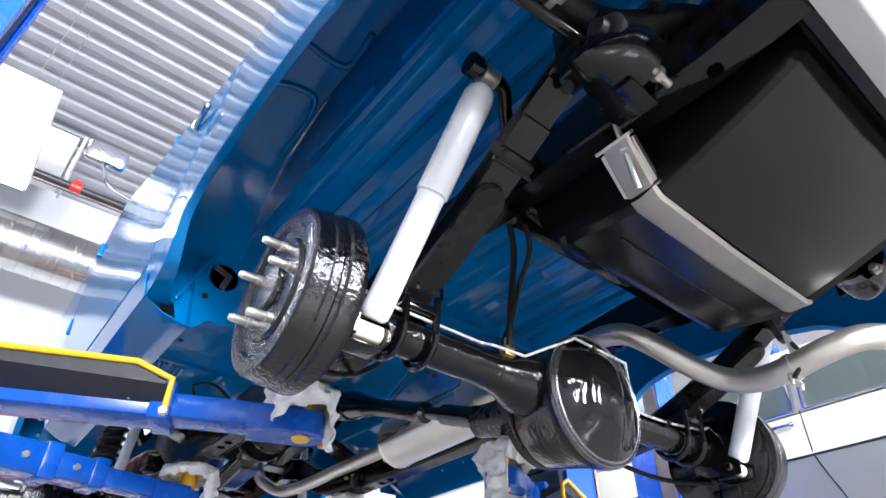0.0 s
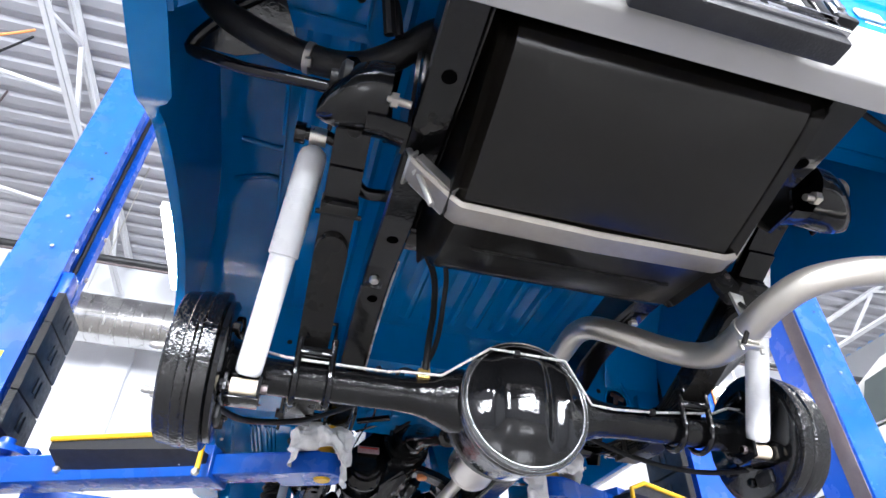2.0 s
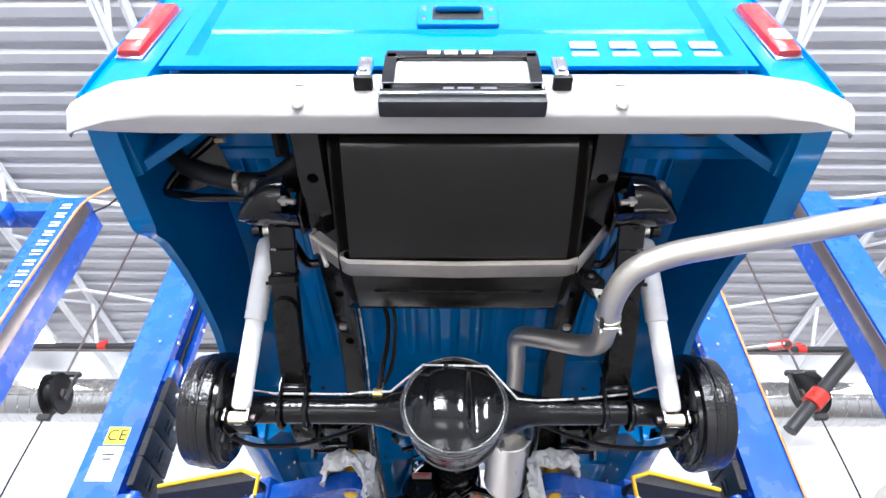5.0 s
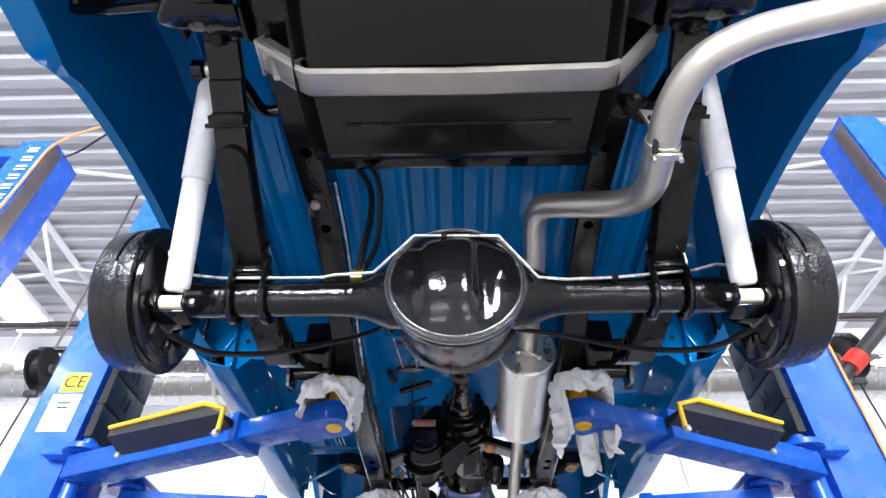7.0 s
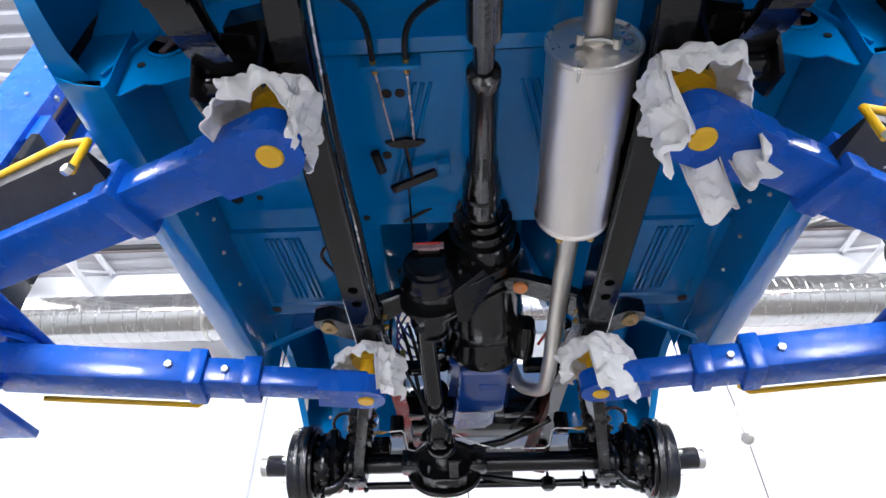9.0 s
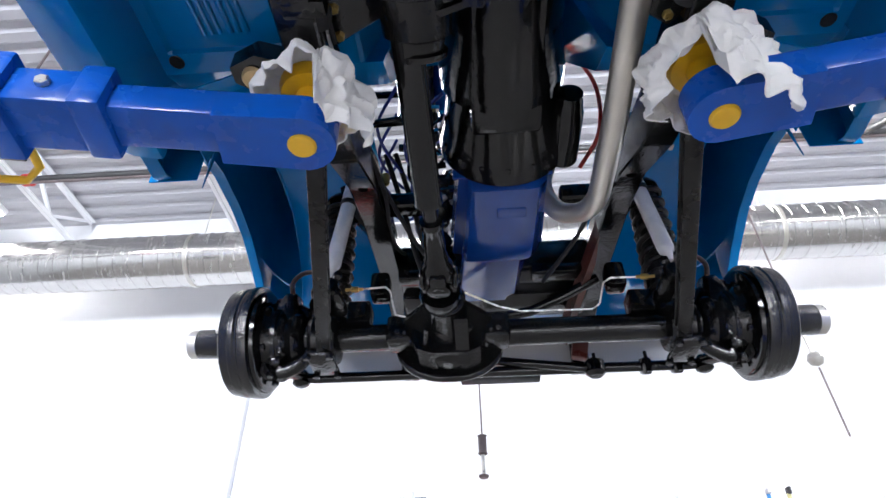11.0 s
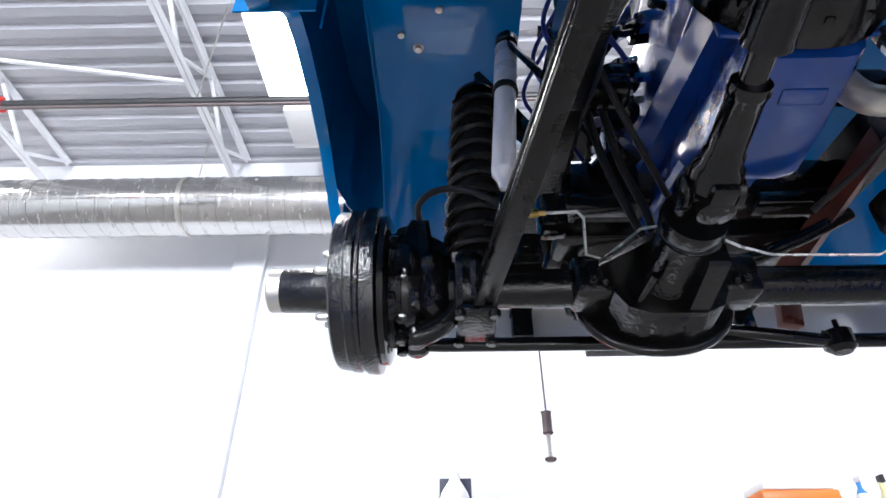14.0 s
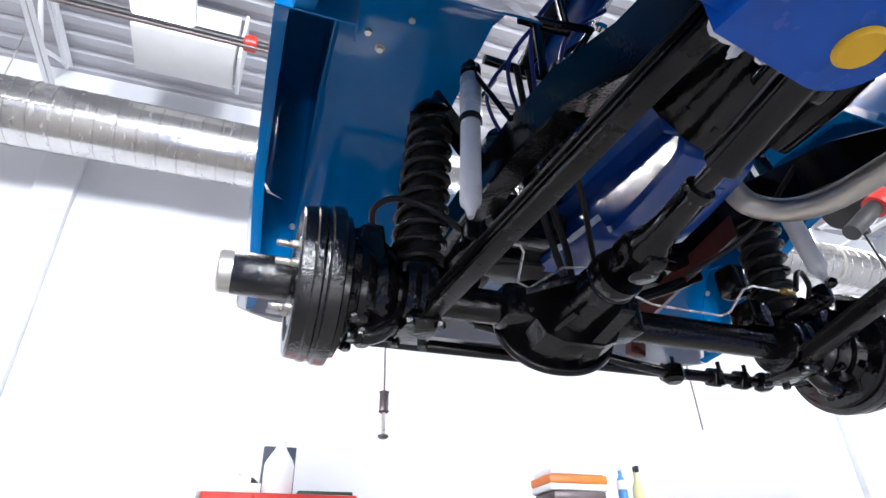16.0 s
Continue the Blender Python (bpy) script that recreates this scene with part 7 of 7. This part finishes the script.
for s in (-1, 1):
    # steering knuckle and open yoke
    kn = part("steering_knuckle", Kit().lathe((s * 0.53, FX, FZ), (s, 0, 0), [(0, 0.046), (0.012, 0.07), (0.03, 0.078), (0.05, 0.07), (0.06, 0.05)], 32), CAST, truck)
    arc = [(s * (0.602 - 0.088 * math.cos(q)), FX - 0.008, FZ + 0.1 * math.sin(q)) for q in steps(-1.5, 1.5, 12)]
    part("yoke", Kit().tube(arc, 0.021, 12, 3), CAST, kn, angle=60)
    part("knuckle_body", Kit().lathe((s * 0.572, FX, FZ), (s, 0, 0), [(-0.012, 0.04), (0.0, 0.062), (0.014, 0.078), (0.03, 0.086), (0.05, 0.09), (0.062, 0.098), (0.068, 0.09)], 40), CAST, kn)
    part("knuckle_post", Kit().box((s * 0.608, FX - 0.005, FZ + 0.01), (0.052, 0.085, 0.21), None, 0.018).box((s * 0.6, FX - 0.02, FZ + 0.108), (0.06, 0.05, 0.03), Matrix.Rotation(s * 0.3, 4, "Y"), 0.01), CAST, kn)
    for dy in (-0.045, 0.03):
        part("knuckle_bolt", bolt_head(Kit(), (s * 0.6, FX + dy, FZ - 0.055), (-s, -0.2, 0), 0.012, 0.02), CAST, kn)
    part("ball_joint", Kit().lathe((s * 0.59, FX, FZ - 0.092), (0, 0, -1), [(0, 0.03), (0.012, 0.028), (0.02, 0.018), (0.026, 0.012)], 20), CAST, kn)
    web = [(0.635, FZ + 0.06), (0.6, FZ + 0.128), (0.566, FZ + 0.126), (0.556, FZ + 0.06), (0.575, FZ - 0.005), (0.615, FZ - 0.075), (0.645, FZ - 0.09)]
    part("knuckle_web", Kit().loft([[(s * (0.6 + (x - 0.6) * g), FX + dy, FZ + 0.02 + (z - FZ - 0.02) * g) for x, z in web] for dy, g in ((-0.062, 0.8), (-0.052, 0.97), (-0.02, 1.0), (0.03, 0.95))]), CAST, kn, angle=45)
    part("ball_joint", Kit().lathe((s * 0.59, FX, FZ + 0.1), (0, 0, 1), [(0, 0.028), (0.03, 0.026), (0.045, 0.016)], 20), CAST, kn)
    part("spindle", Kit().lathe((s * 0.6, FX, FZ), (s, 0, 0), [(0, 0.09), (0.012, 0.09), (0.014, 0.06), (0.03, 0.055), (0.05, 0.05)], 32), CAST, kn)
    part("steer_arm", Kit().tube([(s * 0.61, FX + 0.02, FZ - 0.05), (s * 0.62, FX + 0.1, FZ - 0.04), (s * 0.6, FX + 0.18, FZ - 0.015)], 0.018, 12, 5), CAST, kn)
    for dy in (-0.02, 0.03):
        part("knuckle_bolt", bolt_head(Kit(), (s * 0.615, FX + dy, FZ - 0.104), (0, 0, -1), 0.011, 0.014), CAST, kn)
    dm = drum(s, FX, FZ, 0.652, 0.078, True)
    hub = Kit().lathe((s * 0.722, FX, FZ), (s, 0, 0), [(0, 0.056), (0.006, 0.054), (0.012, 0.042), (0.115, 0.041), (0.117, 0.0395)], 40)
    part("locking_hub", hub, DRUM, dm, "black hub body")
    part("hub_cap", Kit().lathe((s * 0.838, FX, FZ), (s, 0, 0), [(0, 0.04), (0.022, 0.04), (0.026, 0.036), (0.024, 0.022), (0.024, 0.002)], 40), ZINC, dm, "bright machined hub end")
    # coil spring on its seat
    c0, c1 = Vector((s * 0.482, FX + 0.005, 2.16)), Vector((s * 0.467, 2.262, 2.55))
    pts = []
    for i in range(165):
        f = i / 164
        c = c0.lerp(c1, f)
        r = 0.053 - 0.01 * f ** 2
        q = 2 * math.pi * 10.5 * f
        pts.append((c.x + r * math.cos(q), c.y + r * math.sin(q), c.z))
    sg = part("coil_spring", Kit().tube(pts, 0.0088, 9, 1), SATIN, truck, "black coil spring")
    part("bump_tube", Kit().lathe(c0, c1 - c0, [(0, 0.045), (0.2, 0.044), (0.37, 0.036)], 20), RUBBER, sg)
    part("spring_seat", Kit().lathe((s * 0.482, FX, 2.138), (0, -0.15, 1), [(0, 0.05), (0.01, 0.064), (0.03, 0.062), (0.036, 0.03)], 32), CAST, sg)
    part("spring_tower", Kit().lathe(c1, (0, 0, 1), [(-0.004, 0.02), (0.0, 0.046), (0.008, 0.046), (0.03, 0.03), (0.034, 0.01)], 32).prism([(s * 0.46, 2.23, 2.56), (s * 0.47, 2.23, 2.6), (s * 0.458, 2.23, 2.61), (s * 0.4, 2.23, 2.52), (s * 0.355, 2.23, 2.44), (s * 0.355, 2.23, 2.4), (s * 0.41, 2.23, 2.47)], (0, 0.04, 0)), BLACK, sg)
    part("brake_fitting", Kit().box((s * 0.382, 2.198, 2.187), (0.022, 0.013, 0.013), None, 0.003).cyl((s * 0.36, 2.198, 2.187), (s * 0.408, 2.198, 2.187), 0.0045, 8), BRASS, sg, "brass brake fitting")
    # front shock
    a, b = Vector((s * 0.437, 2.135, 2.19)), Vector((s * 0.402, 2.17, 2.615))
    d = (b - a).normalized()
    sk = part("shock_absorber", Kit().lathe(a, d, [(0, 0.006), (0.018, 0.011), (0.028, 0.014), (0.034, 0.02), (0.044, 0.0215), (0.29, 0.0215)], 26), SHOCK, truck, "white gas shock absorber")
    part("sleeve", Kit().lathe(a + d * 0.272, d, [(0, 0.0225), (0.001, 0.024), (0.139, 0.024), (0.147, 0.018), (0.154, 0.008)], 26), SHOCK, sk)
    part("band", Kit().lathe(a + d * 0.258, d, [(0, 0.0235), (0.001, 0.0252), (0.016, 0.0252), (0.017, 0.0235)], 26), RUBBER, sk, "black rubber band")
    part("top_mount", Kit().lathe(b, d, [(-0.005, 0.012), (0, 0.024), (0.02, 0.024), (0.025, 0.01), (0.05, 0.008)], 20).bar(b + Vector((0, 0, 0.02)), (s * 0.345, 2.1, 2.42), 0.035, 0.012), BLACK, sk)
    part("lower_mount", Kit().box((s * 0.432, 2.15, 2.163), (0.032, 0.036, 0.05), None, 0.01).box((s * 0.43, 2.2, 2.15), (0.045, 0.11, 0.03), None, 0.01), CAST, sk)
    part("mount_nut", Kit().lathe((s * 0.41, 2.11, 2.17), (-s * 0.4, -1, -0.3), [(0, 0.013), (0.012, 0.012), (0.015, 0.007)], 6), CAST, sk)
    # radius arm, clamped round the axle
    r0, r1 = Vector((s * 0.474, FX - 0.03, FZ - 0.052)), Vector((s * 0.309, 1.42, 2.176))
    ra = part("radius_arm", Kit().bar(r0, r1, 0.022, 0.036, 0.005), SATIN, truck)
    for dz in (-0.015, 0.015):
        part("arm_flange", Kit().bar(r0 + Vector((0, 0, dz)), r1 + Vector((0, 0, dz)), 0.036, 0.01, 0.004), SATIN, ra)
    part("arm_ridge", Kit().tube([r0.lerp(r1, q) + Vector((s * 0.0125, 0, 0.002)) for q in steps(0.06, 0.97, 8)], 0.0035, 6, 1), BLACK, ra)
    k = Kit()
    k.lathe((s * 0.442, FX, FZ), (s, 0, 0), [(0, 0.05), (0.004, 0.068), (0.016, 0.074), (0.03, 0.072), (0.04, 0.078), (0.05, 0.072), (0.064, 0.074), (0.076, 0.068), (0.08, 0.05)], 36)
    k.box((s * 0.482, FX, FZ - 0.072), (0.072, 0.12, 0.022), None, 0.009)
    part("axle_clamp", k, CAST, ra, angle=30)
    for dx in (-0.03, 0.03):
        for dy in (-0.055, 0.055):
            part("clamp_bolt", bolt_head(Kit(), (s * 0.482 + dx, FX + dy, FZ - 0.076), (0, 0, -1), 0.011, 0.014), CAST, ra)
    part("arm_bushing", Kit().lathe(r1, (-s * 0.17, -0.9, 0.1), [(0, 0.02), (0.005, 0.035), (0.03, 0.035), (0.04, 0.02), (0.08, 0.012)], 20), RUBBER, ra)
    part("arm_bracket", Kit().box((s * 0.305, 1.375, 2.18), (0.07, 0.03, 0.08), None, 0.006), BLACK, ra)
    # wheel brake hose
    part("tube_bracket", Kit().box((s * 0.388, FX - 0.012, FZ + 0.06), (0.065, 0.07, 0.07), None, 0.006), BLACK, truck)
    part("bracket_bolt", bolt_head(Kit(), (s * 0.388, FX - 0.047, FZ + 0.065), (0, -1, 0), 0.008, 0.006), BLACK, truck)
    part("brake_hose", Kit().tube([(s * 0.585, FX - 0.03, FZ + 0.125), (s * 0.588, FX - 0.045, FZ + 0.165), (s * 0.56, FX - 0.06, FZ + 0.185), (s * 0.5, FX - 0.09, FZ + 0.165), (s * 0.42, 2.2, 2.2)], 0.007, 10, 6), RUBBER, truck)
    part("hose_fitting", Kit().cyl((s * 0.585, FX - 0.03, FZ + 0.118), (s * 0.586, FX - 0.034, FZ + 0.134), 0.0065, 8), BRASS, truck)
    part("bump_stop", Kit().box((s * 0.33, 2.29, 2.25), (0.055, 0.06, 0.08), None, 0.012), BLACK, truck)
part("brake_line", Kit().tube([(-0.37, 2.198, 2.187), (-0.302, 2.206, 2.196), (-0.29, 2.214, 2.188), (-0.281, 2.27, 2.147), (-0.25, 2.278, 2.142), (-0.18, 2.25, 2.188), (-0.1, 2.24, 2.195), (0.0, 2.27, 2.16), (0.06, 2.28, 2.148), (0.25, 2.28, 2.145), (0.27, 2.268, 2.152), (0.28, 2.222, 2.19), (0.298, 2.21, 2.196), (0.37, 2.198, 2.187)], 0.0027, 8, 1), LINE, fa, "bright steel brake line")
# steering linkage
tr = part("tie_rod", Kit().tube([(-0.6, FX + 0.2, 2.097), (-0.55, FX + 0.2, 2.094), (0.55, FX + 0.2, 2.094), (0.6, FX + 0.2, 2.097)], 0.0155, 14, 1), CAST, truck, "black tie rod")
for x in (-0.6, 0.6):
    part("rod_end", Kit().lathe((x, FX + 0.2, 2.07), (0, 0, 1), [(0, 0.015), (0.008, 0.026), (0.035, 0.026), (0.05, 0.014)], 20), CAST, tr)
for x in (0.28, 0.43, 0.52):
    part("rod_clamp", Kit().box((x, FX + 0.2, 2.094), (0.03, 0.045, 0.05), Matrix.Rotation(0.4, 4, "X"), 0.008).cyl((x, FX + 0.175, 2.064), (x, FX + 0.175, 2.129), 0.006, 8), CAST, tr)
part("drag_link", Kit().tube([(0.28, FX + 0.185, 2.085), (0.1, FX + 0.17, 2.1), (-0.24, FX + 0.27, 2.2)], 0.0135, 12, 4), CAST, truck)
part("drag_link_end", Kit().lathe((0.28, FX + 0.185, 2.06), (0, 0, 1), [(0, 0.018), (0.01, 0.03), (0.045, 0.03), (0.055, 0.015)], 20), CAST, truck)
part("pitman_arm", Kit().bar((-0.25, 2.62, 2.3), (-0.24, FX + 0.27, 2.2), 0.035, 0.02), CAST, truck)
part("track_bar", Kit().tube([(0.3, 2.36, 2.3), (0.1, 2.4, 2.22), (-0.35, 2.39, 2.15)], 0.015, 12, 2), CAST, truck)
part("frame_gusset", Kit().prism([(0.29, 2.2, 2.33), (0.29, 2.3, 2.31), (0.22, 2.58, 2.2), (0.2, 2.56, 2.2)], (0, 0, 0.06)), RED_BROWN, truck, "reddish bracket")
part("frame_gusset", Kit().box((0.27, 2.62, 2.23), (0.05, 0.03, 0.12), Matrix.Rotation(0.2, 4, "Y"), 0.004), RED_BROWN, truck, "reddish bracket")
for x0, x1 in ((-0.3, -0.12), (0.3, 0.12)):
    part("hose", Kit().tube([(x0, 2.0, 2.4), ((x0 + x1) / 2, 2.1, 2.26), (x1, 2.22, 2.2)], 0.006, 10, 5), RUBBER, truck)
# front bumper with plate bracket
fb = part("front_bumper", bumper(3.03, 2.965, 2.46, 2.305, 1.04), BUMPER, truck, "silver-grey painted steel bumper", angle=35)
for x in (-0.32, 0.32):
    part("bumper_iron", Kit().box((x, 2.96, 2.35), (0.06, 0.1, 0.1), None, 0.006), BLACK, fb)
    part("bumper_bolt", bolt_head(Kit(), (x, 2.99, 2.307), (0, 0, -1), 0.012, 0.008), ZINC, fb)
part("plate_bracket", Kit().box((0.02, 2.985, 2.29), (0.3, 0.05, 0.03), None, 0.006), PADRUB, fb, "black plate bracket")

# ---- car on the next lift ----
car = thing("sedan_car", (3.9, 1.0, 2.1), "cream over grey vintage sedan raised on the next lift", "car")
low, up, far = [], [], []
for y in (-1.7, -1.6, -1.2, -0.5, 0.5, 1.5, 2.3, 2.9, 3.2, 3.25):
    e = max(0, abs(y - 0.78) - 1.9) / 0.6
    w = 0.88 - 0.12 * e ** 2
    low.append([(3.9 - w + 0.14, y, 2.2), (3.9 - w + 0.04, y, 2.28), (3.9 - w, y, 2.42), (3.9 - w - 0.016, y, 2.54), (3.9 - w - 0.02, y, 2.62), (3.9 - w - 0.019, y, 2.66)])
    up.append([(3.9 - w - 0.022, y, 2.662), (3.9 - w - 0.018, y, 2.72), (3.9 - w - 0.005, y, 2.8), (3.9 - w + 0.008, y, 2.87), (3.9 - w + 0.03, y, 2.93 - 0.05 * e), (3.9, y, 2.98 - 0.05 * e), (3.9 + w - 0.02, y, 2.93), (3.9 + w, y, 2.66)])
    far.append([(3.9 + w, y, 2.658), (3.9 + w, y, 2.6), (3.9 + w - 0.04, y, 2.28), (3.9 + w - 0.14, y, 2.2)])
part("body", Kit().sheet(up, 0.006), IVORY, car, "cream upper body")
part("lower_body", Kit().sheet(low, 0.006), SILVER, car, "grey lower body")
part("lower_body", Kit().sheet(far, 0.006), SILVER, car, "grey lower body")
part("side_moulding", Kit().box((2.995, 0.78, 2.66), (0.012, 3.6, 0.012), None, 0.003), PADRUB, car, "dark side moulding")
part("underbody", Kit().box((3.9, 0.78, 2.2), (1.4, 4.6, 0.03), None, 0.01), SATIN, car)
rows = []
for y, zt in ((-0.62, 2.96), (-0.5, 3.14), (-0.3, 3.3), (0.1, 3.42), (0.9, 3.44), (1.5, 3.38), (1.8, 3.22), (2.1, 2.96)):
    w = 0.84 - 0.16 * (zt - 2.93) / 0.5
    rows.append([(3.06 + 0.02, y, 2.95), (3.9 - w, y, zt), (3.9 - w + 0.08, y, zt + 0.025), (3.9, y, zt + 0.04), (3.9 + w, y, zt), (4.72, y, 2.95)])
part("roof", Kit().sheet(rows, 0.006), IVORY, car, "cream roof")
for y0, y1 in ((-0.2, 0.635), (0.7, 1.3), (1.34, 1.72)):
    wn = part("side_window", Kit().prism([(3.055, y0, 2.955), (3.055, y1, 2.955), (3.14, y1 - (0.1 if y1 > 1.5 else 0), 3.26), (3.14, y0 + 0.05, 3.28)], (0.01, 0, 0)), GLASS, car, "dark green-grey side window")
    part("window_trim", Kit().tube([(3.045, y0, 2.95), (3.045, y1, 2.95)], 0.008, 8, 1), CHROME, wn)
    part("window_post", Kit().bar((3.05, y1, 2.95), (3.135, y1, 3.26), 0.03, 0.014, 0.004), CHROME, wn, "chrome window post")
    part("window_post", Kit().bar((3.05, y0, 2.95), (3.135, y0, 3.26), 0.02, 0.014, 0.004), CHROME, wn, "chrome window post")
part("door_seam", Kit().bar((3.026, 0.66, 2.94), (2.997, 0.66, 2.68), 0.006, 0.004, 0.001), RUBBER, car)
part("door_seam", Kit().tube([(2.998, 0.66, 2.66), (3.0, 0.63, 2.56), (3.016, 0.59, 2.44), (3.05, 0.56, 2.3)], 0.004, 6, 4), RUBBER, car)
part("door_seam", Kit().bar((3.0, 1.68, 2.9), (3.0, 1.68, 2.32), 0.008, 0.008, 0.002), RUBBER, car)
part("door_handle", Kit().box((2.99, 0.78, 2.86), (0.03, 0.14, 0.022), None, 0.008).lathe((3.0, 0.72, 2.86), (-1, 0, 0), [(0, 0.018), (0.02, 0.016), (0.024, 0.01)], 16), CHROME, car, "chrome handle")
for y in (-0.9, 2.4):
    w_ = part("wheel", Kit().lathe((3.08, y, 2.25), (1, 0, 0), [(0, 0.2), (0.01, 0.3), (0.05, 0.33), (0.16, 0.33), (0.2, 0.28)], 40), RUBBER, car)
    part("rim", Kit().lathe((3.075, y, 2.25), (-1, 0, 0), [(0, 0.2), (0.01, 0.19), (0.02, 0.1), (0.03, 0.05)], 32), CHROME, w_, "chrome hubcap")
